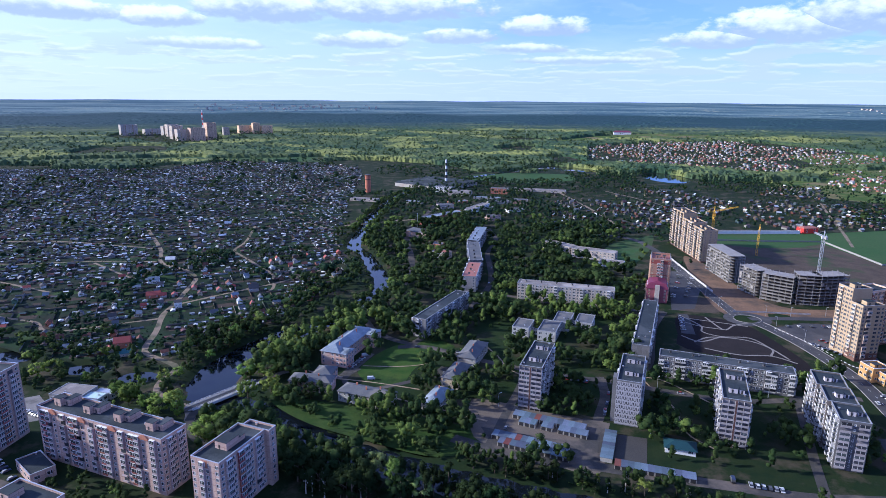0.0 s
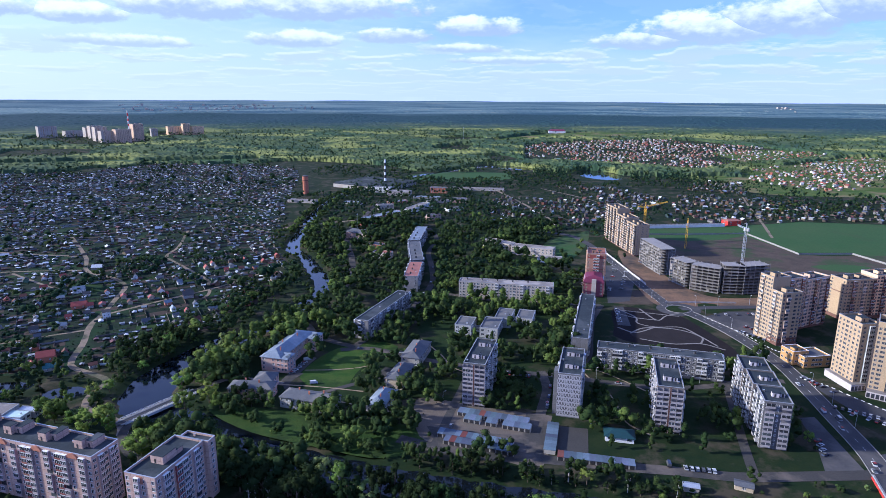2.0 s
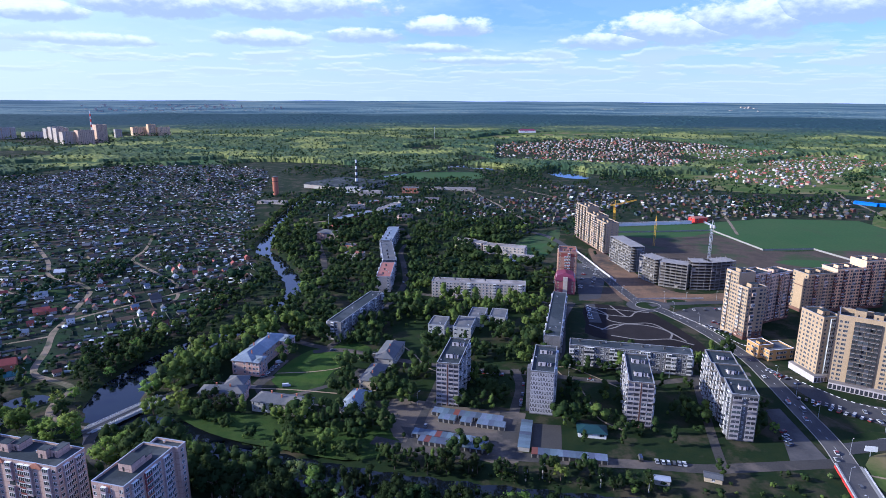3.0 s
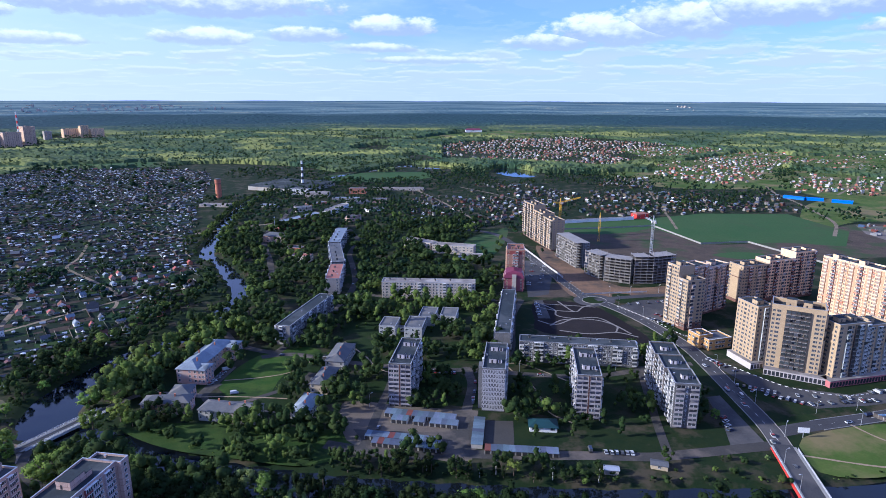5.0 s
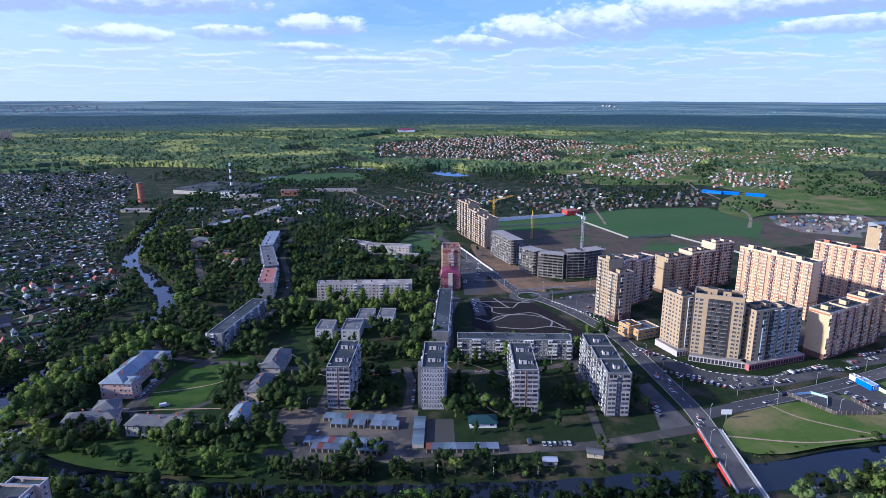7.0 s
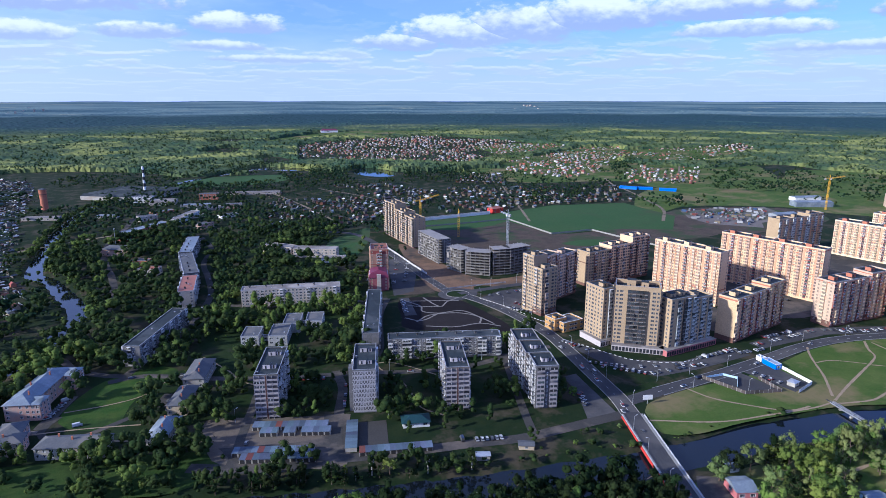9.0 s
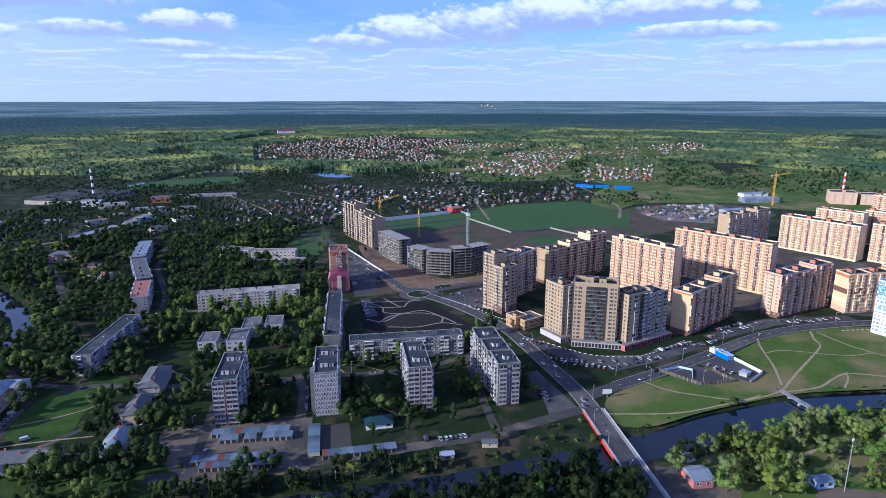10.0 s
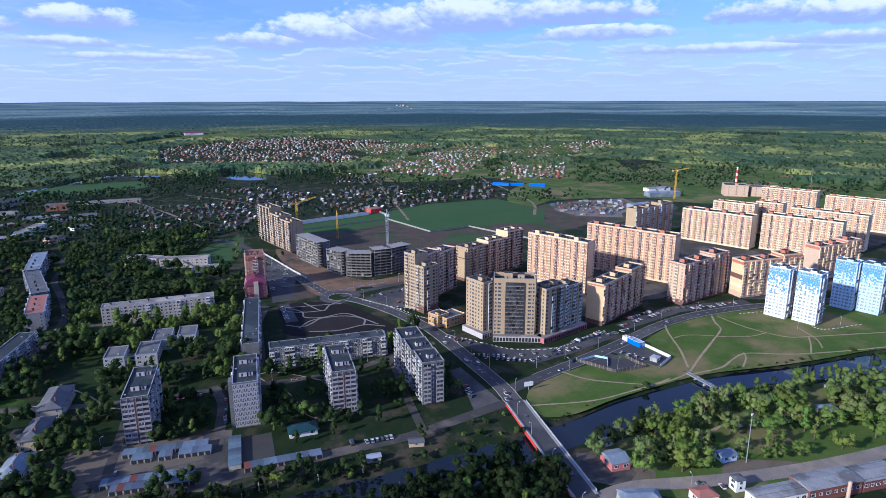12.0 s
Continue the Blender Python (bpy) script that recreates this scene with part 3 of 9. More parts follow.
    one("bare_field", SOIL, "bare brown field with weeds", [[(330, 560), (318, 700), (350, 765), (500, 770), (502, 662), (610, 648), (680, 625), (740, 640), (700, 560), (560, 560), (470, 520), (400, 540)], [(700, 560), (720, 680), (820, 720), (960, 650), (940, 560), (820, 540)],
        [(200, 512), (222, 514), (244, 556), (246, 505)]], 0.005)
    one("park_soil", TURNED, "dark turned soil of a new park", [[(206, 497), (240, 486), (254, 468), (259, 420), (258, 392), (246, 386), (184, 424), (188, 452)]], 0.025)
    one("village_green", MEADOW, "open grassland round the villages", [VILLAGE_GROUND, [(1031, 929), (1193, 895), (1364, 802), (1316, 720), (1047, 823), (925, 850)], [(1700, 1351), (1861, 1299), (1865, 1181), (1712, 1082), (1508, 1147)], [(560, 1620), (645, 1640), (800, 1490), (760, 1440), (600, 1560)]], 0.008, "meadow")
    one("upland_field", MEADOW, "long pale green upland field above the village", [[(410, 2407), (520, 2530), (665, 2661), (925, 2766), (1211, 2649), (1079, 2500), (762, 2540), (463, 2370)]], 1.2, "meadow")
    one("plaza", mat("dark_gravel", (0.026, 0.022, 0.022), (0.018, 0.016, 0.016), 0.95, 0.1, 1.0, spec=0.1), "oval gravel plaza in the park", [[(195, 437), (212, 447), (236, 441), (247, 424), (240, 411), (218, 413), (198, 425)]], 0.03)
    # brighter copy of the lawn: sunlight on the court is put into the colour
    one("green_court", mat("sunlit_court_grass", (0.026, 0.062, 0.009), (0.062, 0.086, 0.016), 0.95, 0.10, 0.9, 0.3, stain=(0.020, 0.040, 0.010)), "sunlit-toned grass of a courtyard", [[(-53, 392), (-32, 428), (4, 436), (12, 415), (-14, 392), (-26, 360), (-50, 372)]], 0.058)
    one("lawn", LAWN, "mown lawn", [[(259, 478), (266, 482), (270, 488), (266, 494), (259, 497), (252, 494), (249, 488), (252, 482)],
        [(280, 476), (284, 500), (300, 497), (298, 480)], [(283, 420), (290, 423), (296, 400), (290, 392)], [(268, 303), (274, 300), (284, 276), (276, 270)], [(262, 262), (274, 268), (300, 266), (280, 259)]], 0.058)
    one("bank_grass", mat("lush_bank_grass", (0.024, 0.052, 0.010), (0.052, 0.074, 0.016), 0.95, 0.10, 0.9, 0.3, stain=(0.016, 0.030, 0.010), spec=0.1), "fresh grass on the slope above the river", [[(-104, 350), (-60, 338), (-20, 326), (26, 308), (30, 296), (0, 282), (-40, 298), (-72, 314), (-96, 334)]], 0.007)
    one("riverside_field", LAWN, "bright grass field between the gardens and the river", [[(-122, 540), (-104, 590), (-92, 650), (-110, 700), (-135, 650), (-150, 590), (-148, 550)]], 0.01)
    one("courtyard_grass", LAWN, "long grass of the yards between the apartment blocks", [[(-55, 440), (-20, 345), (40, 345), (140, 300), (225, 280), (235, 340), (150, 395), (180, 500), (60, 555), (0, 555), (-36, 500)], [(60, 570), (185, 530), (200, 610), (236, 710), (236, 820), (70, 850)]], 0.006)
    one("field", FIELD, "flat green field with straight edges", [[(354, 763), (381, 822), (457, 823), (548, 832), (629, 847), (762, 812), (752, 740), (746, 681), (666, 609), (608, 643), (560, 653), (495, 658), (495, 714), (491, 765), (451, 745), (395, 741)]], 0.012, smooth=False)
    one("field", FIELD, "flat green field", [[(473, 609), (512, 615), (538, 600), (501, 582)], [(195, 707), (223, 764), (276, 803), (290, 813), (272, 761), (238, 692), (195, 640)], [(120, 1500), (300, 1490), (300, 1380), (180, 1330), (60, 1400)],
        [(-700, 1830), (-350, 1900), (-330, 1750), (-620, 1770)], [(-1180, 1760), (-720, 1880), (-640, 1780), (-1100, 1640)]], 0.015)
    bm = bmesh.new()
    for pts in ([(206, 496), (214, 472), (210, 458), (221, 448), (241, 445), (247, 425), (250, 405)], [(190, 450), (200, 438), (221, 448)], [(226, 492), (229, 463), (241, 472), (256, 478)], [(198, 425), (218, 413), (240, 411), (252, 398)],
                [(195, 437), (212, 447), (236, 441), (247, 424), (240, 411)], [(207, 490), (230, 480), (252, 470)], [(229, 463), (214, 470), (204, 480)]):
        ribbon(bm, pts, 1.5, 0.065 + 0.002 * rnd.random(), 0, 3.0)
    solid("park_path", bm, PAVING, "pale paved path curving through the park", "path")


yards()

# ---- building materials ----
# panel walls are darkened in base colour to hold the cloud shade
PANEL = mat("grey_panel_wall", (0.131, 0.127, 0.124), (0.098, 0.098, 0.098), 0.9, 0.12, 1.2, brick=(3.2, 2.85, (0.62, 0.61, 0.6), 0.05, 1))
PANELW = mat("whitewashed_panel_wall", (0.160, 0.156, 0.160), (0.121, 0.121, 0.128), 0.9, 0.12, 1.2, brick=(3.2, 2.85, (0.66, 0.65, 0.64), 0.05, 1))
PANELP = mat("pinkish_panel_wall", (0.160, 0.142, 0.133), (0.130, 0.115, 0.111), 0.9, 0.12, 1.2, brick=(3.2, 2.85, (0.66, 0.62, 0.6), 0.05, 1))
PINKBR = mat("pale_pink_brick", (0.47, 0.345, 0.285), (0.385, 0.28, 0.235), 0.9, 0.3, 1.5, brick=(3.3, 2.95, (0.62, 0.58, 0.56), 0.12, 1))
TANBR = mat("yellow_tan_brick", (0.43, 0.325, 0.200), (0.355, 0.268, 0.165), 0.9, 0.15, 1.5, brick=(0.9, 0.35, (0.82, 0.78, 0.73), 0.03))
CREAMBR = mat("cream_brick", (0.80, 0.66, 0.43), (0.72, 0.59, 0.38), 0.9, 0.15, 1.5, brick=(0.9, 0.35, (0.82, 0.78, 0.73), 0.03))
PEACHBR = mat("peach_brick", (0.78, 0.545, 0.325), (0.70, 0.48, 0.285), 0.9, 0.15, 1.5, brick=(0.9, 0.35, (0.82, 0.78, 0.73), 0.03))
ORANGEBR = mat("orange_brick", (0.58, 0.34, 0.20), (0.50, 0.29, 0.17), 0.9, 0.15, 1.5, brick=(0.9, 0.35, (0.82, 0.78, 0.73), 0.03))
REDBR = mat("orange_red_brick", (0.46, 0.19, 0.115), (0.38, 0.155, 0.095), 0.9, 0.15, 1.5, brick=(0.9, 0.35, (0.8, 0.72, 0.68), 0.03))
BROWNBR = mat("dark_brown_brick", (0.17, 0.095, 0.075), (0.12, 0.07, 0.055), 0.9, 0.15, 1.5, brick=(0.9, 0.35, (0.8, 0.75, 0.7), 0.03))
GREYBR = mat("grey_brown_brick", (0.58, 0.43, 0.31), (0.50, 0.37, 0.265), 0.9, 0.15, 1.5, brick=(0.9, 0.35, (0.82, 0.78, 0.73), 0.03))
PALEBR = mat("pale_brick", (0.47, 0.42, 0.36), (0.40, 0.355, 0.31), 0.9, 0.15, 1.5, brick=(0.9, 0.35, (0.84, 0.8, 0.76), 0.03))
OLDPINK = mat("faded_pink_plaster", (0.50, 0.32, 0.25), (0.40, 0.25, 0.20), 0.9, 0.2, 2.0, stain=(0.42, 0.33, 0.28))
OLDGREY = mat("weathered_grey_plaster", (0.40, 0.38, 0.34), (0.30, 0.285, 0.26), 0.9, 0.2, 2.0, stain=(0.33, 0.29, 0.25))
OLDYEL = mat("faded_yellow_plaster", (0.48, 0.40, 0.28), (0.38, 0.32, 0.23), 0.9, 0.2, 2.0)
WHITEW = mat("white_plaster", (0.74, 0.74, 0.72), (0.64, 0.64, 0.63), 0.9, 0.2, 2.0, stain=(0.6, 0.59, 0.57))
# greyer copy of the white plaster with cloud shade put into its colour
NURSERY = mat("shaded_white_plaster", (0.40, 0.40, 0.39), (0.32, 0.32, 0.315), 0.9, 0.2, 2.0, stain=(0.27, 0.265, 0.255))
BLUEW = mat("blue_facade", (0.10, 0.27, 0.55), (0.085, 0.23, 0.48), 0.7, 0.2, 2.0)
BLUEP = mat("light_blue_facade", (0.42, 0.58, 0.74), (0.37, 0.53, 0.69), 0.7, 0.2, 2.0)
PODIUM = mat("red_shop_front", (0.40, 0.14, 0.14), (0.32, 0.11, 0.115), 0.6, 0.2, 2.0)
MAGENTA = mat("crimson_metal_roof", (0.155, 0.030, 0.062), (0.125, 0.025, 0.050), 0.5, 0.3, 2.0, brick=(60, 0.5, (0.8, 0.7, 0.72), 0.04))
YELLOWP = mat("orange_yellow_cladding", (0.46, 0.27, 0.09), (0.40, 0.23, 0.08), 0.6, 0.2, 2.0)
BLUETIN = mat("blue_grey_tin_roof", (0.18, 0.215, 0.255), (0.13, 0.155, 0.19), 0.6, 0.2, 1.5, metal=0.15, stain=(0.25, 0.28, 0.31))
SLATE = mat("grey_asbestos_roof", (0.105, 0.110, 0.120), (0.075, 0.080, 0.090), 0.85, 0.2, 1.5, stain=(0.14, 0.135, 0.13), spec=0.15)
RUSTTIN = mat("rusty_red_tin_roof", (0.30, 0.12, 0.085), (0.21, 0.10, 0.075), 0.7, 0.2, 1.5)
BRIGHTBLUE = mat("bright_blue_tin", (0.02, 0.16, 0.62), (0.02, 0.13, 0.52), 0.5, 0.2, 1.5)
REDPAINT = mat("red_paint", (0.55, 0.045, 0.03), (0.45, 0.035, 0.025), 0.5, 0.4, 3.0)
YELPAINT = mat("yellow_crane_paint", (0.72, 0.42, 0.02), (0.6, 0.35, 0.02), 0.5, 0.4, 3.0)
BALW = mat("white_balcony_panel", (0.468, 0.459, 0.450), (0.378, 0.369, 0.369), 0.8, 0.4, 3.0, vary=0.28)
BALT = mat("tan_balcony_panel", (0.50, 0.38, 0.26), (0.42, 0.32, 0.22), 0.8, 0.4, 3.0, vary=0.25)
BALR = mat("brick_red_balcony_panel", (0.27, 0.105, 0.085), (0.22, 0.09, 0.075), 0.8, 0.4, 3.0, vary=0.3)
BALDARK = mat("dark_loggia_panel", (0.10, 0.085, 0.08), (0.07, 0.06, 0.058), 0.8, 0.4, 3.0, vary=0.3)

_made = {}


def window_mesh(w, h, frame_m):
    key = ("w", w, h, frame_m.name)
    if key not in _made:
        bm = bmesh.new()
        t, d = 0.10, 0.09
        ring = lambda y, q: [bm.verts.new((sx * (w / 2 - q), y, sz * (h / 2 - q))) for sx, sz in ((-1, -1), (1, -1), (1, 1), (-1, 1))]
        r = [ring(0.02, 0), ring(-d, 0), ring(-d + 0.05, t)]
        for a, b in zip(r, r[1:]):
            for i in range(4):
                bm.faces.new((a[i], a[(i + 1) % 4], b[(i + 1) % 4], b[i]))
        mid = [[bm.verts.new((w * 0.12 + x, -0.045, k * (h / 2 - t))) for k in (-1, 1)] for x in (-0.06, 0.06)]
        bm.faces.new((r[2][0], mid[0][0], mid[0][1], r[2][3])).material_index = 1
        bm.faces.new((mid[1][0], r[2][1], r[2][2], mid[1][1])).material_index = 1
        bm.faces.new((mid[0][0], mid[1][0], mid[1][1], mid[0][1]))
        me = bpy.data.meshes.new("window")
        bm.to_mesh(me)
        bm.free()
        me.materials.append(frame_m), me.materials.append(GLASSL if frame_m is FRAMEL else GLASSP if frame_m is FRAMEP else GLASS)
        _made[key] = me
    return _made[key]


def balcony_mesh(w, h, deep, panel_m, glazed):
    """A balcony: a slab, a parapet, and above it a glazed or an open bay."""
    key = ("b", w, h, deep, panel_m.name, glazed)
    if key not in _made:
        bm = bmesh.new()
        if glazed:
            prof = ((0.02, -h / 2, 2), (-deep, -h / 2, 2), (-deep, -h / 2 + 0.16, 0), (-deep, -h / 2 + 1.1, 1), (-deep, h / 2 - 0.22, 3), (-deep, h / 2 - 0.06, 3), (0.02, h / 2 - 0.06, 3))
        else:
            prof = ((0.02, -h / 2, 2), (-deep, -h / 2, 2), (-deep, -h / 2 + 0.16, 0), (-deep, -h / 2 + 1.05, 0), (-deep + 0.12, -h / 2 + 1.05, 0), (-deep + 0.12, -h / 2 + 0.16, 2), (-0.03, -h / 2 + 0.16, 1), (-0.03, h / 2 - 0.3, 3), (0.02, h / 2 - 0.3, 3))
        rows = [[bm.verts.new((x, y, z)) for x in (-w / 2, -w / 6, w / 6, w / 2)] for y, z, _ in prof]
        for k in range(len(rows) - 1):
            for i in range(3):
                bm.faces.new((rows[k][i], rows[k][i + 1], rows[k + 1][i + 1], rows[k + 1][i])).material_index = prof[k][2]
        for i in (0, 3):
            bm.faces.new([r[i] for r in rows]).material_index = 0
        for i, dx in ((0, 0.12), (1, 0.12), (2, 0.12), (3, -0.12)) if glazed else ():
            a, b = rows[3][i], rows[4][i]
            bm.faces.new((a, bm.verts.new((a.co.x + dx, -deep - 0.04, a.co.z)), bm.verts.new((b.co.x + dx, -deep - 0.04, b.co.z)), b)).material_index = 3
        me = bpy.data.meshes.new("balcony")
        bm.to_mesh(me)
        bm.free()
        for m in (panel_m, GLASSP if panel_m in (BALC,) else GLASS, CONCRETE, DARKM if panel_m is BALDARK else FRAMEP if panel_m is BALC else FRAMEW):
            me.materials.append(m)
        _made[key] = me
    return _made[key]


def stamp(bm, me, m):
    """Add a copy of the mesh me, moved by m, to the bmesh bm."""
    v = [bm.verts.new(m @ q.co) for q in me.vertices]
    for f in me.polygons:
        bm.faces.new([v[i] for i in f.vertices]).material_index = f.material_index


HUNG, REST, FOOT = collections.Counter(), {}, []


def claim(T, m, L, W):
    """Remember the ground that a building covers."""
    FOOT.append(((T.matrix_basis @ m).inverted(), L, W))



def openings(T, L, z0, floors, fh, at, pattern, style, joined=None):
    """Windows and balconies on one face, L long, whose pose is at. Each letter of the pattern is a column."""
    cw = L / len(pattern)
    for i, ch in enumerate(pattern):
        if ch == ".":
            continue
        for k in range(floors):
            z = z0 + (k + 0.5) * fh
            if ch == "w":
                me, dz = window_mesh(1.6, 1.7, style["frame"]), 0.1
            elif ch == "d":
                me, dz = window_mesh(2.5, 1.7, style["frame"]), 0.1
            elif ch == "g":
                me, dz = window_mesh(round(cw * 0.82, 1), 1.6, style["frame"]), 0.1
            elif ch == "v":
                me, dz = window_mesh(0.9, 1.3, style["frame"]), 0.1
            elif ch == "b":
                me, dz = balcony_mesh(round(min(cw * 0.96, 3.4), 1), fh, 1.1, style["panel"], rnd.random() < style["glazed"]), 0
            elif ch == "r":
                me, dz = balcony_mesh(round(min(cw * 0.96, 3.4), 1), fh, 1.1, style.get("panel2", BALR), rnd.random() < style["glazed"]), 0
            m = at @ Matrix.Translation(((i + 0.5) * cw, 0, z + dz))
            kind = "balcony" if ch in "br" else "window"
            if joined is not None or HUNG[T.name, kind] >= 74:
                key = tuple(q.name for q in me.materials)
                if (T.name, key) not in REST:
                    REST[T.name, key] = (T, bmesh.new(), list(me.materials), kind)
                stamp(REST[T.name, key][1], me, m)
            else:
                hang(kind, me, T, m)
                HUNG[T.name, kind] += 1


def wing(T, ox, oy, L, W, floors, fh=2.85, base=1.2, wall=PANEL, front="", right="", left="", rear="", style=None, bands=(), roof=BITUMEN, lifts=(), coping=None, join=False, cap=0.9, plinth=None, turn=0.0, hidden="b"):
    """One block of a building: near-left corner at ox, oy in T's space, L along x, W along y."""
    style = style or STYLE
    h = base + floors * fh
    at0 = Matrix.Translation((ox, oy, 0)) @ pose(0, 0, 0, 0, 0, turn)
    bm = bmesh.new()
    box(bm, 0, 0, -0.3, L, W, h)
    part("wall", bm, wall, T, m=at0)
    bm = bmesh.new()
    box(bm, 0.3, 0.3, h, L - 0.3, W - 0.3, h + 0.12)
    top = part("roof", bm, roof, T, m=at0)
    bm = bmesh.new()
    ring = lambda q, z: [bm.verts.new((x, y, z)) for x, y in ((-q, -q), (L + q, -q), (L + q, W + q), (-q, W + q))]
    r = [ring(0.05, h), ring(0.05, h + cap), ring(0.12, h + cap), ring(0.12, h + cap + 0.1), ring(-0.37, h + cap + 0.1), ring(-0.37, h + cap), ring(-0.3, h + cap), ring(-0.3, h)]
    for k in range(8):
        for i in range(4):
            bm.faces.new((r[k][i], r[k][(i + 1) % 4], r[(k + 1) % 8][(i + 1) % 4], r[(k + 1) % 8][i])).material_index = 1 if 1 <= k <= 5 else 0
    part("parapet", bm, [wall, coping or (STEELW if wall is PINKBR else COPING)], T, m=at0)
    claim(T, at0, L, W)
    if plinth:
        bm = bmesh.new()
        box(bm, -0.06, -0.06, -0.3, L + 0.06, W + 0.06, base)
        part("plinth", bm, plinth, T, m=at0)
    for z, dz, m in bands:
        z = z if z >= 0 else h + cap + z
        bm = bmesh.new()
        r = [[bm.verts.new((x, y, zz)) for x, y in ((-q, -q), (L + q, -q), (L + q, W + q), (-q, W + q))] for q, zz in ((-0.02, z), (0.04, z), (0.04, z + dz), (-0.02, z + dz))]
        for k in range(3):
            for i in range(4):
                bm.faces.new((r[k][i], r[k][(i + 1) % 4], r[k + 1][(i + 1) % 4], r[k + 1][i]))
        part("brick_band", bm, m, T, m=at0)
    for x, y, w, d, hh in lifts:
        bm = bmesh.new()
        box(bm, x, y, h + 0.12, x + w, y + d, h + hh)
        box(bm, x - 0.15, y - 0.15, h + hh, x + w + 0.15, y + d + 0.15, h + hh + 0.18, 1)
        box(bm, x + w * 0.3, y - 0.05, h + 0.3, x + w * 0.3 + 0.9, y, h + 2.2, 2)
        part("lift_house", bm, [style.get("lift", wall), BITUMEN, DARKM], top)
    for _ in range(0 if join else max(1, int(L * W / 260))):
        x, y = 1 + rnd.random() * (L - 2.5), 1 + rnd.random() * (W - 2.5)
        bm = bmesh.new()
        box(bm, x, y, h + 0.12, x + 0.9, y + 0.6, h + 1.1)
        box(bm, x - 0.08, y - 0.08, h + 1.1, x + 0.98, y + 0.68, h + 1.2, 1)
        part("vent", bm, [wall, STEELW], top)
    for key, pat, length, m in (("f", front, L, Matrix()), ("r", right, W, pose(L, 0, 0, 0, 0, 90)), ("l", left, W, pose(0, W, 0, 0, 0, -90)), ("b", rear, L, pose(L, W, 0, 0, 0, 180))):
        if pat:
            openings(T, length, base, floors, fh, at0 @ m, pat, style, True if join or key in hidden else None)
    return h


FRAMET = mat("beige_window_frame", (0.40, 0.345, 0.28), (0.33, 0.285, 0.23), 0.7, 0.6, 4.0)
STYLE = dict(frame=FRAMEW, panel=BALW, glazed=0.5)
BALL = mat("lilac_grey_loggia_panel", (0.47, 0.43, 0.44), (0.39, 0.36, 0.37), 0.8, 0.4, 3.0, vary=0.2)
TOWER = dict(frame=FRAMEW, panel=BALW, panel2=BALL, glazed=0.35, lift=BALL)
SLABS = dict(frame=FRAMEW, panel=BALW, glazed=0.55)
BALTEAL = mat("grey_green_loggia_panel", (0.36, 0.38, 0.37), (0.27, 0.29, 0.285), 0.6, 0.4, 3.0, vary=0.4)
TAN = dict(frame=FRAMET, panel=BALTEAL, panel2=BALDARK, glazed=0.75)
DARKL = dict(frame=FRAMET, panel=BALDARK, panel2=BALDARK, glazed=0.85)
BALP = mat("rose_grey_loggia_panel", (0.40, 0.33, 0.33), (0.30, 0.25, 0.255), 0.8, 0.4, 3.0, vary=0.3)
PINK = dict(frame=FRAMEW, panel=BALP, panel2=BALR, glazed=0.85)
BALC = mat("cream_loggia_panel", (0.64, 0.46, 0.30), (0.55, 0.39, 0.25), 0.8, 0.4, 3.0, vary=0.2)
WARM = dict(frame=FRAMEP, panel=BALC, panel2=BALR, glazed=0.6)
BROWN = dict(frame=FRAMET, panel=BALT, panel2=BALR, glazed=0.55)
PEACH = dict(frame=FRAMEP, panel=BALC, panel2=BALR, glazed=0.7)


LOGP = mat("pale_loggia_parapet", (0.323, 0.297, 0.297), (0.264, 0.242, 0.246), 0.85, 0.3, 2.0, vary=0.12)
RUSTBR = mat("rust_brown_panel", (0.105, 0.060, 0.052), (0.08, 0.047, 0.042), 0.9, 0.3, 2.0)
RELIEF = mat("whitewashed_relief_wall", (0.359, 0.350, 0.364), (0.291, 0.286, 0.299), 0.9, 0.2, 1.5)
# shade of the loggia recess is put into this colour
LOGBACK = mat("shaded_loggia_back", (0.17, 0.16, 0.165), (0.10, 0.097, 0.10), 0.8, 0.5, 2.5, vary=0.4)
SUNKEN = mat("dark_sunken_joint", (0.034, 0.034, 0.038), (0.023, 0.023, 0.027), 0.9, 0.3, 2.0)


def loggia_mesh(w, fh, kind):
    """One bay of a loggia: floor slab, parapet and a back wall with the recess's shade in its colour; kind 1 is glazed
    above the parapet.
    """
    key = ("l", w, fh, kind)
    if key not in _made:
        bm = bmesh.new()
        box(bm, -w / 2, -1.12, -fh / 2, w / 2, 0, -fh / 2 + 0.16)
        box(bm, -w / 2, -1.16, -fh / 2 + 0.16, w / 2, -1.06, -fh / 2 + 1.3)
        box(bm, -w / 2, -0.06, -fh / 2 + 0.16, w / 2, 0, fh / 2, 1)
        if kind == 1:
            box(bm, -w / 2, -1.12, -fh / 2 + 1.3, w / 2, -1.06, fh / 2 - 0.02, 2)
            for x in (-w / 2 + 0.04, -0.05, w / 2 - 0.14):
                box(bm, x, -1.15, -fh / 2 + 1.3, x + 0.1, -1.12, fh / 2 - 0.02, 3)
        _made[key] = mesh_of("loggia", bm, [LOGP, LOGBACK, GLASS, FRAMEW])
    return _made[key]


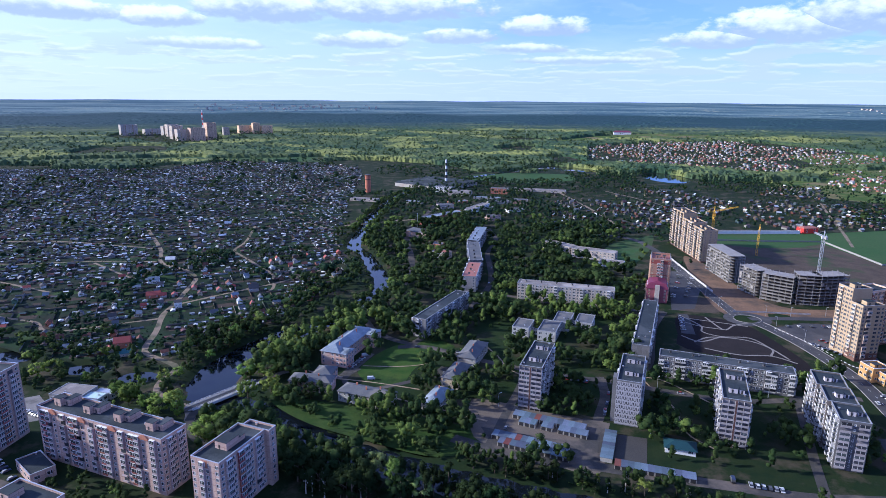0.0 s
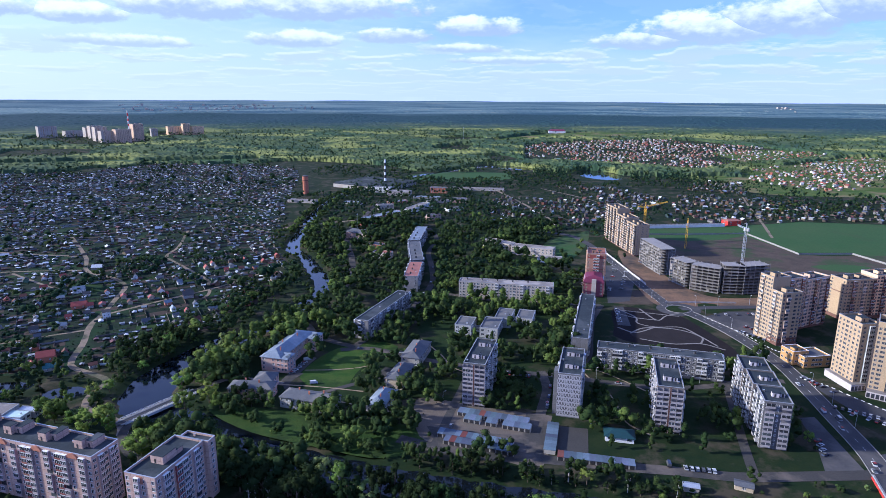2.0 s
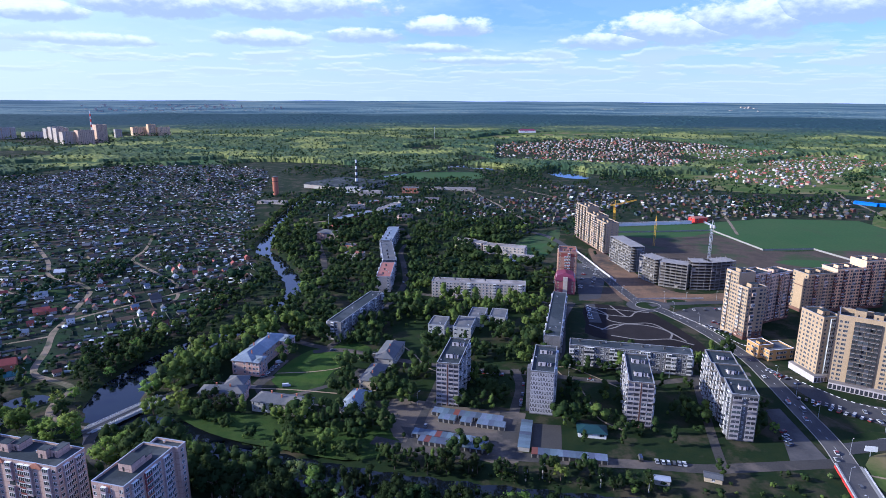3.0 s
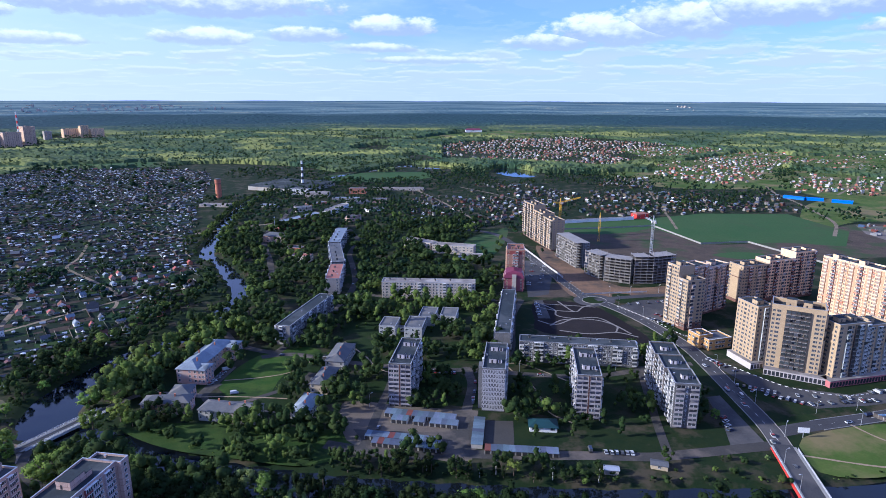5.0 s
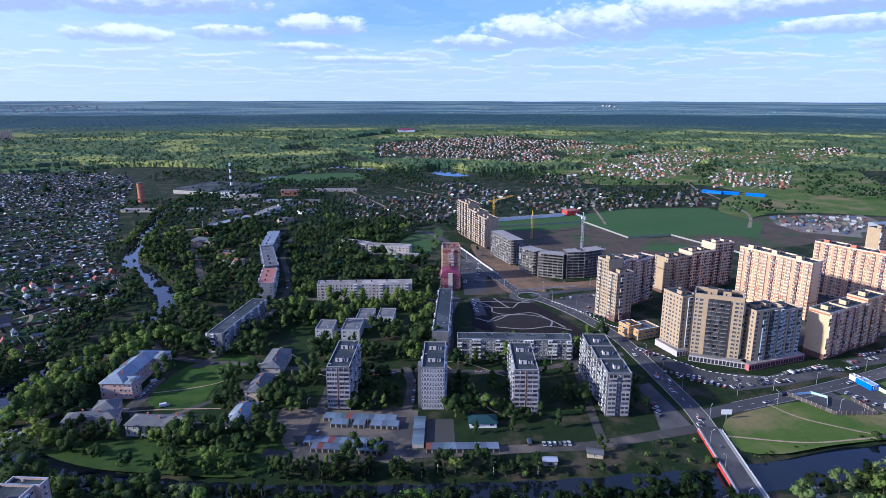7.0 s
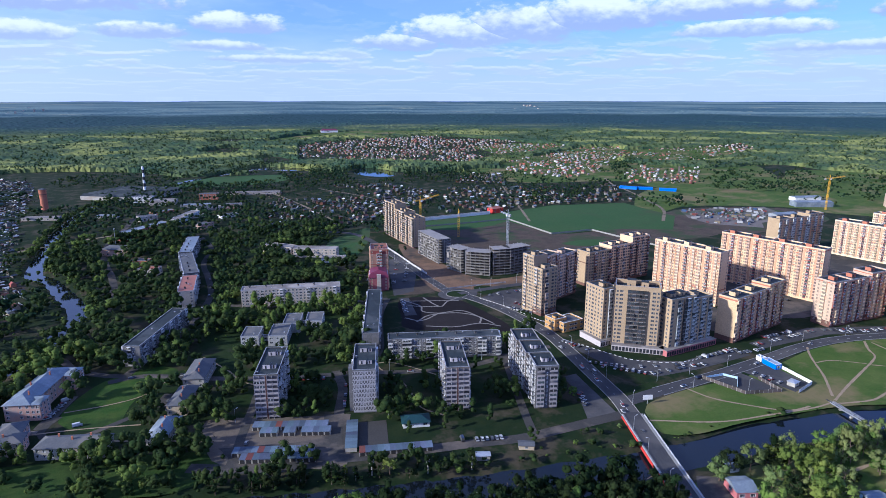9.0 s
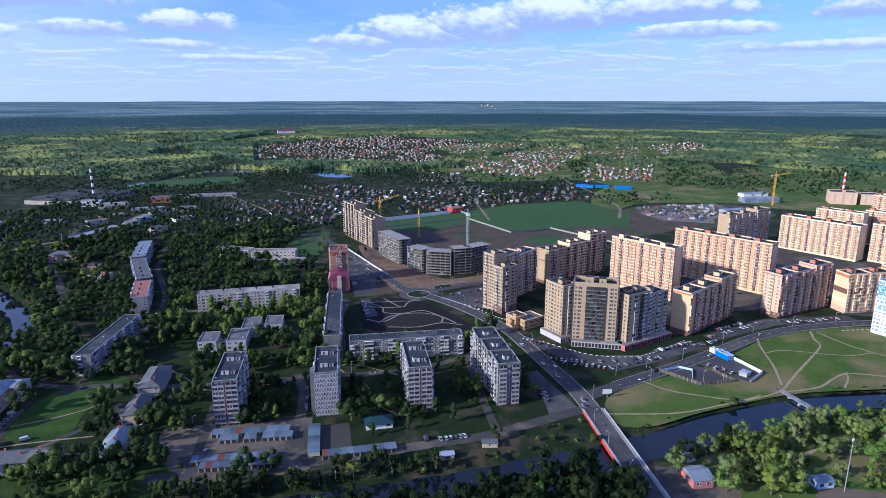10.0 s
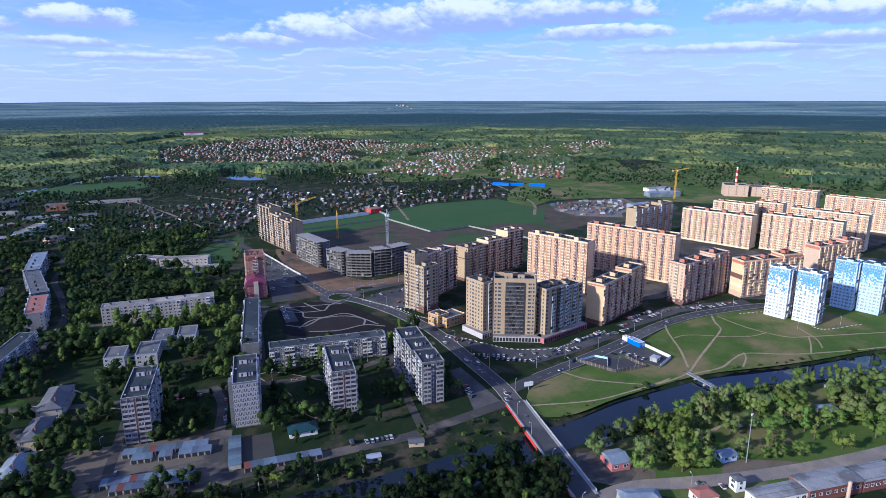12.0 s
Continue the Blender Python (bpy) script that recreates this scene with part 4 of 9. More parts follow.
def panel_towers():
    lift = lambda L, ys: [q for y in ys for q in ((L * 0.26, y, 4.2, 3.6, 2.8), (L * 0.64, y + 0.4, 2.4, 2.8, 2.4))]
    for name, x, y, L, W, wall, left, ys in (("a", 48, 335, 13.2, 40, PANEL, "wbwdwbwdwbw", (9, 28)), ("b", 100, 316, 13.4, 39, PANELW, "wdbwdwbwdbw", (9, 27)), ("c", 150, 295, 13.6, 40, PANELP, "bwdbwwbdwb", (9, 27))):
        T = thing("apartment_tower", x, y, 0, -21.0, {"a": "nine-storey grey panel apartment tower with open loggias across its end", "b": "nine-storey panel apartment tower with a white patterned blind end wall", "c": "nine-storey pinkish grey panel apartment tower with loggias across its end"}[name], "apartment building", "panel towers")
        if name != "b":
            for k in range(9):
                for i in range(4):
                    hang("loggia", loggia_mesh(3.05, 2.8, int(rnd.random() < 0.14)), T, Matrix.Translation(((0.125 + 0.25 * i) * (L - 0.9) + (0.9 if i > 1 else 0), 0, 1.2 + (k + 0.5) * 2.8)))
        wing(T, 0, 0, L, W, 9, 2.8, 1.2, wall, left=left, right=left, rear="wwww", style=TOWER, lifts=lift(L, ys), hidden="bl" if name in "ab" else "br", bands=((-1.7, 1.5, RUSTBR),))
        if name == "b":
            # relief blocks of the patterned end wall
            bm = bmesh.new()
            box(bm, 0.1, -0.10, 0.6, L - 0.1, 0, 26.4)
            part("relief_wall", bm, RELIEF, T)
            bm0 = bmesh.new()
            for q in (-0.74, 0.40):
                box(bm0, q, -0.13, -0.35, q + 0.34, -0.1, 1.0)
            box(bm0, -0.40, -0.13, -0.92, 0.40, -0.1, -0.56)
            for q in (-0.66, 0.34):
                box(bm0, q, -0.13, -0.60, q + 0.32, -0.1, -0.35)
            me = mesh_of("relief_joint", bm0, [SUNKEN])
            for k in range(9):
                for i in range(7):
                    hang("relief_joint", me, T, Matrix.Translation((1.1 + i * 1.86, 0, 1.2 + 2.8 * k + 1.4)))
            bm = bmesh.new()
            box(bm, -2.4, 2.5, 0, 0, 9, 27.2)
            part("stair_bay", bm, wall, T)
        else:
            bm = bmesh.new()
            box(bm, L / 2 - 0.45, -1.2, 0, L / 2 + 0.45, 0, 26.6)
            part("stair_strip", bm, RUSTBR, T)
            for xx in (-0.1, (L - 0.9) * 0.25 - 0.08, L / 2 - 0.62, L / 2 + 0.45, (L - 0.9) * 0.75 + 0.82, L - 0.07):
                bm = bmesh.new()
                box(bm, xx, -1.22, 0, xx + 0.16, 0, 26.6)
                part("loggia_wall", bm, LOGP, T)
    # the long tower with stepped sections
    T = thing("apartment_tower", 198, 273, 0, -21.0, "nine-storey panel apartment block with white end wall and stepped side", "apartment building", "panel towers")
    for i, (ox, w0) in enumerate(((0, 0), (-1.6, 20), (-3.0, 40))):
        wing(T, ox, w0, 13.6 - ox * 0.55, 20, 9, 2.8, 1.2, PANELP if i else PANELW, front=".v." if i == 0 else "", left="bwbwbw", right="wbwdbw", rear="ww" if i == 2 else "", style=TOWER, lifts=[(5, 7, 3.4, 3.0, 2.5), (9.2, 8, 2.2, 2.4, 2.1)], hidden="br")
    for k in range(9):
        for x in (2.9, 10.6):
            hang("loggia", loggia_mesh(4.6, 2.8, int(rnd.random() < 0.8)), T, Matrix.Translation((x, 0, 1.2 + (k + 0.5) * 2.8)))


panel_towers()


def slabs():
    """Five-storey panel blocks."""
    S = "five-storey panel apartment block"
    for x, y, a, L, W, wall, f, l, r, roof, lab in (
            (146, 377, -21.4, 80, 12, PANELW, "bdwbbwdwbbwdwdbbwdwbbwdb", "w.w", "bwb", BITUMEN, S + " with white walls and balconies"),
            (134, 396, -22.0, 11.5, 104, PANELW, "....", "wbdwwbdwwbdwwbdwwbdwwbdwwbdw", "wbdwwbdwwbdwwbdwwbdwwbdwwbdw", BITUMEN, "long " + S + " with blind white end and tarred roof"),
            (72, 539, -16.5, 86, 13, PALEBR, "wdwbwdwwdwbwdwwdwbwdwwdwbw", "ww", "ww", PALEROOF, "five-storey pale brick apartment block with pale flat roof"),
            (-20, 447, -27.0, 11.5, 78, PANELW, ".bw.", "wbdwwbdwwbdwwbdwwbdwwb", "wbdwwbdwwbdwwbdwwbdwwb", BITUMEN, S + " with whitewashed end wall and grey roof")):
        T = thing("apartment_block", x, y, 0, a, lab, "apartment building", "five-storey blocks")
        wing(T, 0, 0, L, W, 5, 2.75, 1.2, wall, front=f, left=l, right=r, rear="wdwbwdwwdwb" if L > W else "ww", style=SLABS, roof=roof, cap=0.5, hidden="bl" if y > 440 else "blr" if y == 396 else "b", lifts=[(i * 14 + 6, W * 0.55, 1.6, 1.0, 1.7) for i in range(int(L // 15))])
    for i, (x, y, a, L, W, wall, roof) in enumerate(((22, 561, -9, 13.5, 52, PALEBR, RUSTTIN), (32, 620, -1, 13.5, 84, PANEL, SLATE), (34, 712, -11, 13.5, 80, PANEL, BLUETIN))):
        T = thing("apartment_block", x, y, 0, a, "five-storey apartment block with a low pitched tin roof", "apartment building", "five-storey blocks")
        wing(T, 0, 0, L, W, 5, 2.75, 1.2, wall, front="w.w", left="wbwdwbwdwbwdwb", right="wbwdwbwdwbwdwb", style=SLABS, roof=roof, cap=0.3, hidden="bl", lifts=[(5, 8 + 15 * k, 1.6, 1.0, 1.5) for k in range(3)])


slabs()


def pitched(T, ox, oy, L, W, h, rise, wall, roof, hip=0.35, over=0.5, front="", right="", left="", floors=2, style=None, chimneys=(), along="x"):
    """A house body with a hipped or gabled roof whose ridge runs along x or y."""
    at0 = Matrix.Translation((ox, oy, 0))
    claim(T, at0, L, W)
    if along == "y":
        at0 = at0 @ pose(L, 0, 0, 0, 0, 90)
        L, W = W, L
        front, right, left = right, "", front
    bm = bmesh.new()
    box(bm, 0, 0, -0.3, L, W, h)
    part("wall", bm, wall, T, m=at0)
    bm = bmesh.new()
    o, hx = over, hip * W
    e = [bm.verts.new(p) for p in ((-o, -o, h), (L + o, -o, h), (L + o, W + o, h), (-o, W + o, h))]
    e2 = [bm.verts.new((v.co.x, v.co.y, h + 0.18)) for v in e]
    a, b = bm.verts.new((hx - (0 if hip else o), W / 2, h + rise)), bm.verts.new((L - hx + (0 if hip else o), W / 2, h + rise))
    for q in ((e2[0], e2[1], b, a), (e2[2], e2[3], a, b), (e2[1], e2[2], b), (e2[3], e2[0], a), e[::-1], *((e[i], e[(i + 1) % 4], e2[(i + 1) % 4], e2[i]) for i in range(4))):
        bm.faces.new(q)
    top = part("roof", bm, roof, T, m=at0)
    for cx, cy in chimneys:
        bm = bmesh.new()
        box(bm, cx, cy, h + 0.3, cx + 0.8, cy + 0.6, h + rise + 0.9)
        box(bm, cx - 0.08, cy - 0.08, h + rise + 0.9, cx + 0.88, cy + 0.68, h + rise + 1.05)
        part("chimney", bm, REDBR, top)
    fh = (h - 0.8) / floors
    for pat, length, m in ((front, L, Matrix()), (right, W, pose(L, 0, 0, 0, 0, 90)), (left, W, pose(0, W, 0, 0, 0, -90))):
        if pat:
            openings(T, length, 0.8, floors, fh, at0 @ m, pat, style or STYLE)


def old_quarter():
    T = thing("tenement_house", -81, 395, 0, -20.5, "three-storey faded pink house with a blue-grey tin hip roof", "house", "old houses")
    pitched(T, 0, 0, 14.5, 50, 10.0, 3.6, OLDPINK, BLUETIN, 0.5, 0.7, "w.ww", "wwwvwwwvwwww", floors=3, along="y", chimneys=((8, 4), (20, 9), (34, 5)))
    pitched(T, 14.5, 0, 5, 11, 9.8, 2.6, OLDPINK, BLUETIN, 0.5, 0.5, "ww", "www", floors=3)
    pitched(T, 14.5, 38, 7, 12, 9.8, 2.8, OLDPINK, BLUETIN, 0.5, 0.5, "ww", "www", floors=3)
    T = thing("tenement_house", -94, 355, 0, -9, "two-storey L-shaped brick house with a dark hipped roof", "house", "old houses")
    pitched(T, 0, 0, 27, 11, 7.2, 3.0, OLDPINK, SLATE, 0.5, 0.6, "wwwwwwww", "www", "ww", chimneys=((9, 6), (18, 4)))
    pitched(T, 12, 11, 12, 13, 7.2, 3.0, OLDPINK, SLATE, 0.5, 0.6, "", "www", along="y")
    T = thing("tenement_house", -61, 342, 0, -22, "two-storey grey plastered house with a worn grey roof", "house", "old houses")
    pitched(T, 0, 0, 34, 12, 6.6, 3.0, OLDGREY, SLATE, 0.4, 0.6, "wwdwwwwdww", "ww", "ww", chimneys=((9, 7), (17, 4), (25, 7)))
    for x, y, a, L, W, h, wall, lab in ((2, 361, -22, 11, 25, 6.6, OLDYEL, "two-storey yellowish house with a grey hipped roof"), (13, 393, -20, 13, 31, 6.8, OLDGREY, "two-storey grey house with a pale tin roof"), (-10, 331, -24, 11, 22, 5.4, OLDGREY, "low grey house with a blue-grey tin roof among trees")):
        T = thing("tenement_house", x, y, 0, a, lab, "house", "old houses")
        pitched(T, 0, 0, L, W, h, 3.2, wall, SLATE if h > 6.6 or wall is OLDYEL else BLUETIN, 0.45, 0.6, "w.w", "wwvwwvww", along="y", chimneys=((6, 4), (15, 6)))
    # white kindergarten of linked two-storey blocks
    T = thing("kindergarten", 57, 448, 0, -21, "white two-storey kindergarten of linked flat-roofed blocks", "school")
    for ox, oy, L, W, fl in ((0, 0, 13, 20, 2), (20, -1, 14, 25, 2), (27, 24, 13, 24, 2), (44, 28, 13, 21, 2)):
        wing(T, ox, oy, L, W, fl, 3.3, 1.0, NURSERY, front="dww", right="dwdwd", left="wdwdw", roof=SLATE, cap=0.6)
    for ox, oy, L, W in ((13, 9, 7, 3.5), (40, 36, 4, 3.5)):
        wing(T, ox, oy, L, W, 1, 3.2, 0.6, NURSERY, front="d", roof=SLATE, cap=0.3)


old_quarter()


WARMBR = mat("warm_orange_brick", (0.34, 0.205, 0.150), (0.28, 0.170, 0.125), 0.9, 0.15, 1.5, brick=(0.9, 0.35, (0.8, 0.74, 0.7), 0.03))


CROWNBR = mat("dark_red_crown_brick", (0.23, 0.070, 0.058), (0.18, 0.055, 0.046), 0.9, 0.15, 1.5)


def red_pair():
    T = thing("brick_tower", 199, 556, 0, -19, "tall orange brick apartment tower with a dark red crown", "apartment building")
    wing(T, 0, 0, 17, 25, 11, 2.9, 1.5, WARMBR, front="w.rr.w", right="wbwwbw", left="wbwwbw", rear="ww", style=PEACH, roof=RUSTTIN, bands=((-5.2, 4.9, CROWNBR), (10, 0.5, CROWNBR), (19, 0.5, CROWNBR)), cap=1.6, lifts=[(4, 8, 4, 4, 3), (10, 8, 3, 4, 2.6)])
    T = thing("mansard_house", 189, 533, 0, -19, "peach brick apartment house with steep crimson metal mansard roof", "apartment building")
    wing(T, 0, 0, 18, 21, 4, 2.9, 1.2, mat("dull_crimson_plaster", (0.24, 0.085, 0.100), (0.20, 0.072, 0.085), 0.85, 0.2, 1.5), front="w..w", right="wbwbw", left="wbwbw", style=PEACH, roof=MAGENTA, cap=0.2)
    bm = bmesh.new()
    z = 13.0
    e = [bm.verts.new(p) for p in ((-0.6, -0.6, z), (18.6, -0.6, z), (18.6, 21.6, z), (-0.6, 21.6, z))]
    f = [bm.verts.new(p) for p in ((1.5, 1.2, z + 4.6), (16.5, 1.2, z + 4.6), (16.5, 19.8, z + 4.6), (1.5, 19.8, z + 4.6))]
    r0, r1 = bm.verts.new((9, 4, z + 6.6)), bm.verts.new((9, 17, z + 6.6))
    for q in (*((e[i], e[(i + 1) % 4], f[(i + 1) % 4], f[i]) for i in range(4)), (f[0], f[1], r0), (f[1], f[2], r1, r0), (f[2], f[3], r1), (f[3], f[0], r0, r1), e[::-1]):
        bm.faces.new(q)
    part("mansard_roof", bm, MAGENTA, T)
    bm = bmesh.new()
    box(bm, 7, -1.5, 0, 11, 0, 16.5)
    part("stair_bay", bm, PALEBR, T)
    for yy in (4, 9, 14):
        for xx, s in ((17.4, 1), (0.2, -1)):
            bm = bmesh.new()
            box(bm, min(xx, xx + 0.6), yy, z + 1, max(xx, xx + 0.6), yy + 1.8, z + 3)
            part("dormer", bm, FRAMEW, T)


red_pair()


SITECON = mat("dusty_site_concrete", (0.27, 0.255, 0.24), (0.19, 0.18, 0.17), 0.9, 0.15, 1.5, 0.02)
# near-black colour stands for the shade inside the open floors
VOID = mat("unlit_core_wall", (0.055, 0.048, 0.045), (0.038, 0.034, 0.033), 0.95, 0.2, 1.0)
FRESHCON = mat("fresh_grey_concrete", (0.25, 0.235, 0.22), (0.18, 0.17, 0.16), 0.9, 0.15, 1.5, 0.02)


def skeleton_block(T, pts, depth, floors, fh, infill=0.16):
    """A concrete frame under construction along the line pts; slabs, columns and part of the walls."""
    a, b = Vector((*pts[0], 0)), Vector((*pts[1], 0))
    d = (b - a).normalized()
    nrm = Vector((-d.y, d.x, 0))
    ang = math.degrees(math.atan2(d.y, d.x))
    m = pose(a.x, a.y, 0, 0, 0, ang)
    L = (b - a).length
    for k in range(floors + 1):
        bm = bmesh.new()
        box(bm, -0.3, -0.3, k * fh + 0.6, L + 0.3, depth + 0.3, k * fh + 0.85)
        part("floor_slab", bm, SITECON, T, m=m)
    n = max(2, int(L / 4.8))
    col = bmesh.new()
    box(col, -0.2, 0, 0, 0.2, 0.45, floors * fh + (1.9 if infill < 0.3 else 0.6))
    me = mesh_of("column", col, SITECON)
    for i in range(n + 1):
        for y in (0.0, depth * 0.5, depth - 0.5):
            hang("column", me, T, m @ Matrix.Translation((i * L / n, y, 0)))
    wl = bmesh.new()
    box(wl, -L / n / 2 + 0.4, 0.1, 0.3, L / n / 2 - 0.4, 0.35, 1.1)
    wall = mesh_of("infill_wall", wl, FRESHCON)
    wl = bmesh.new()
    box(wl, -L / n / 2 + 0.3, 0.15, 0.3, 0.2, 0.4, fh - 0.3)
    wall2 = mesh_of("infill_wall", wl, FRESHCON)
    # core wall coloured near black in place of the unlit depth behind it
    dk = bmesh.new()
    box(dk, 0.3, depth * 0.3, 0.6, L - 0.3, depth * 0.34, floors * fh)
    part("core_wall", dk, VOID, T, m=m)
    for k in range(floors):
        for i in range(n):
            if rnd.random() < infill:
                hang("infill_wall", wall if rnd.random() < 0.6 else wall2, T, m @ Matrix.Translation(((i + 0.5) * L / n, 0, k * fh + 0.6)))


def building_site():
    T = thing("unfinished_block", 0, 0, 0, 0, "curved apartment block under construction, a bare concrete frame", "building site", "unfinished blocks")
    for p, q, f in (((291, 571), (296, 549), 8), ((298, 542), (317, 525), 8), ((322, 525), (340, 521), 9), ((340, 521), (366, 524), 9)):
        skeleton_block(T, (p, q), 15, f, 3.0)
    T = thing("unfinished_block", 0, 0, 0, 0, "pale apartment block under construction, its frame half walled in", "building site", "unfinished blocks")
    skeleton_block(T, ((291, 645), (291, 592)), 15, 9, 3.0, 0.55)
    T = thing("apartment_building", 296, 670, 0, 0, "long new pale brick apartment building with stepped roof", "apartment building", "new apartment buildings")
    for oy, W, fl in ((0, 30, 12), (30, 30, 13), (60, 37, 15)):
        wing(T, 0, oy, 16, W, fl, 2.9, 1.5, TANBR, front="wdw" if oy == 0 else "", left="rwrbwrwrb" if W < 35 else "rwrbwrbwrbw", style=dict(frame=FRAMEP, panel=BALDARK, panel2=BALT, glazed=0.5), cap=1.2, lifts=[(5, 6, 5, 5, 2.8), (5, 18, 5, 5, 2.8)], plinth=BROWNBR, join=True)


building_site()


def new_estate():
    A = "new apartment buildings"
    T = thing("apartment_building", 294, 402, 0, 6, "stepped tan brick apartment tower with a long rear wing", "apartment building", A)
    wing(T, 0, 0, 17, 11, 13, 2.95, 2.0, TANBR, front="wb.dw", left="wbdw", right="wbw", style=BROWN, cap=1.2, lifts=[(5, 3, 6, 5, 3)], bands=((0, 6, BROWNBR),))
    wing(T, 0, 11, 15, 14, 16, 2.95, 2.0, TANBR, left="wbwdw", right="wdw", style=BROWN, cap=1.2, lifts=[(4, 4, 5, 5, 3)])
    wing(T, 15, 20, 30, 15, 14, 2.95, 2.0, GREYBR, front="bwdrwbdrw", right="wdw", style=BROWN, cap=1.2, lifts=[(8, 5, 6, 5, 3)], turn=12, plinth=BROWNBR, join=True)
    wing(T, 44, 26.5, 28, 15, 13, 2.95, 2.0, GREYBR, front="bwdrwbdr", right="wdw", style=BROWN, cap=1.2, lifts=[(10, 5, 6, 5, 3)], turn=12, plinth=BROWNBR, join=True)

    T = thing("apartment_building", 383, 449, 0, 4, "tan brick apartment building with dark bands and higher end", "apartment building", A)
    for ox, L, fl in ((0, 29, 11), (29, 29, 12), (58, 24, 14)):
        wing(T, ox, 0, L, 17, fl, 2.9, 2.0, TANBR if not ox else PEACHBR, front="wdrwwbwdr", left="w..w" if not ox else "", right="ww" if ox > 40 else "", style=BROWN, cap=1.2, lifts=[(6, 6, 5, 5, 2.8), (17, 6, 4, 5, 2.4)], join=True, bands=((0, 3, BROWNBR), (23, 0.8, BROWNBR)))

    # the convex front building over a shop podium
    T = thing("apartment_building", 298, 331, 0, 0, "large yellow brick apartment building over a shop podium", "apartment building", A)
    wing(T, 0, 0, 13, 20, 13, 2.95, 4.5, TANBR, front="wbd", left="wwdwww", right="wbw", rear="wdw", style=TAN, cap=1.2, lifts=[(4, 6, 5, 5, 3)])
    wing(T, 3.5, -8.0, 31, 17, 14, 2.95, 4.5, TANBR, front="wd.rbrbr.dw", left="bwbwb", right="bwbwb", rear="wdwdw", style=DARKL, cap=3.0, lifts=[(8, 8, 6, 5, 5), (18, 8, 5, 5, 4)], turn=-42)
    wing(T, 32, -34.5, 24, 16, 12, 2.95, 4.5, TANBR, front="d.bwrbwb", left="wdw", rear="wdw", style=TAN, cap=1.2, lifts=[(5, 6, 5, 5, 3), (14, 6, 5, 5, 3)])
    wing(T, 56, -33, 19, 15, 11, 2.95, 4.5, TANBR, front="bwbwb", right="wbw", rear="wdw", style=TAN, cap=1.2, lifts=[(6, 6, 5, 5, 3)])
    for x, y, L, W, a in ((-3, -3, 17, 24, 0), (0.5, -11, 36, 8, -42), (27, -38.5, 51, 8, 1)):
        bm = bmesh.new()
        box(bm, 0, 0, 0, L, W, 4.4)
        box(bm, -0.2, -0.2, 4.4, L + 0.2, W + 0.2, 4.7, 1)
        for i in range(int(L / 2.4)):
            box(bm, i * 2.4 + 0.3, -0.08, 0.4, i * 2.4 + 2.1, 0, 3.4, 2)
        part("shop_podium", bm, [PODIUM if a == 1 else BALL, PALEROOF, GLASS], T, m=Matrix.Translation((x, y, 0)) @ pose(0, 0, 0, 0, 0, a))

    def bar(x, y, a, L, W, fl, wall, front, left, n, lab, bands=(), style=PEACH, join=True, right="", lift_wall=None):
        T = thing("apartment_building", x, y, 0, a, lab, "apartment building", A)
        st = dict(style, lift=lift_wall or wall)
        if W > L:
            for i in range(n):
                wing(T, 0.5 * (i % 2), i * W / n, L, W / n, fl, 2.9, 2.0, wall, front=front if i == 0 else "", left=left, right=right or left, style=st, cap=1.2, lifts=[(L * 0.3, W / n * 0.55, 4.5, 5, 3.2)], bands=bands, join=join)
        else:
            for i in range(n):
                wing(T, i * L / n, 0.5 * (i % 2), L / n, W, fl + (i == n - 1), 2.9, 2.0, wall, front=front, left=left if i == 0 else "", right="ww" if i == n - 1 else "", style=st, cap=1.2, lifts=[(L / n * 0.3, 6, 4.5, 5, 3.2)], bands=bands, join=join)

        strip = bmesh.new()
        H = 2.0 + fl * 2.9
        for i in range(n):
            for u in (0.22, 0.67):
                if W > L:
                    box(strip, -0.06 + 0.5 * (i % 2), (i + u) * W / n, 2.1, 0.0 + 0.5 * (i % 2), (i + u) * W / n + 1.7, H - 0.1)
                else:
                    box(strip, (i + u) * L / n, -0.06 + 0.5 * (i % 2), 2.1, (i + u) * L / n + 1.7, 0.5 * (i % 2), H - 0.1)
        part("brick_strip", strip, ORANGEBR, T)
        # courses of darker brick between the windows, thicker towards the top
        for m_, share in ((ORANGEBR, 0.34), (REDBR, 0.18)):
            course = bmesh.new()
            for i in range(n):
                for k in range(1, fl):
                    for c in range(9):
                        if rnd.random() < share * (0.5 + 1.2 * (k / fl) ** 2):
                            z, off = 2.0 + k * 2.9 - 0.5, 0.5 * (i % 2) - (0.05 if m_ is ORANGEBR else 0.055)
                            u0, u1 = (i + c / 9) / n, (i + (c + 1) / 9) / n
                            if W > L:
                                box(course, off, u0 * W, z, off + 0.045, u1 * W, z + 0.85)
                            else:
                                box(course, u0 * L, off, z, u1 * L, off + 0.045, z + 0.85)
            if len(course.verts):
                part("brick_course", course, m_, T)["kind"] = "stuff"
            else:
                course.free()

    side = "wbwwrwwbw"
    bar(446, 353, 8, 14, 67, 16, PEACHBR, "w..w", side, 3, "tall peach brick apartment building with orange loggia strips", ((-1.0, 0.8, REDBR), (14, 1.0, REDBR)))
    SANDBR = mat("sand_yellow_brick", (0.64, 0.47, 0.27), (0.56, 0.41, 0.235), 0.9, 0.15, 1.5, brick=(0.9, 0.35, (0.82, 0.78, 0.73), 0.03))
    bar(389, 289, 9, 70, 15, 11, SANDBR, "bwdrwbwdr", "..", 3, "tan and brown brick apartment building with glazed balconies", ((0, 4, BROWNBR), (-2.4, 1.6, REDBR)), WARM, join=False)
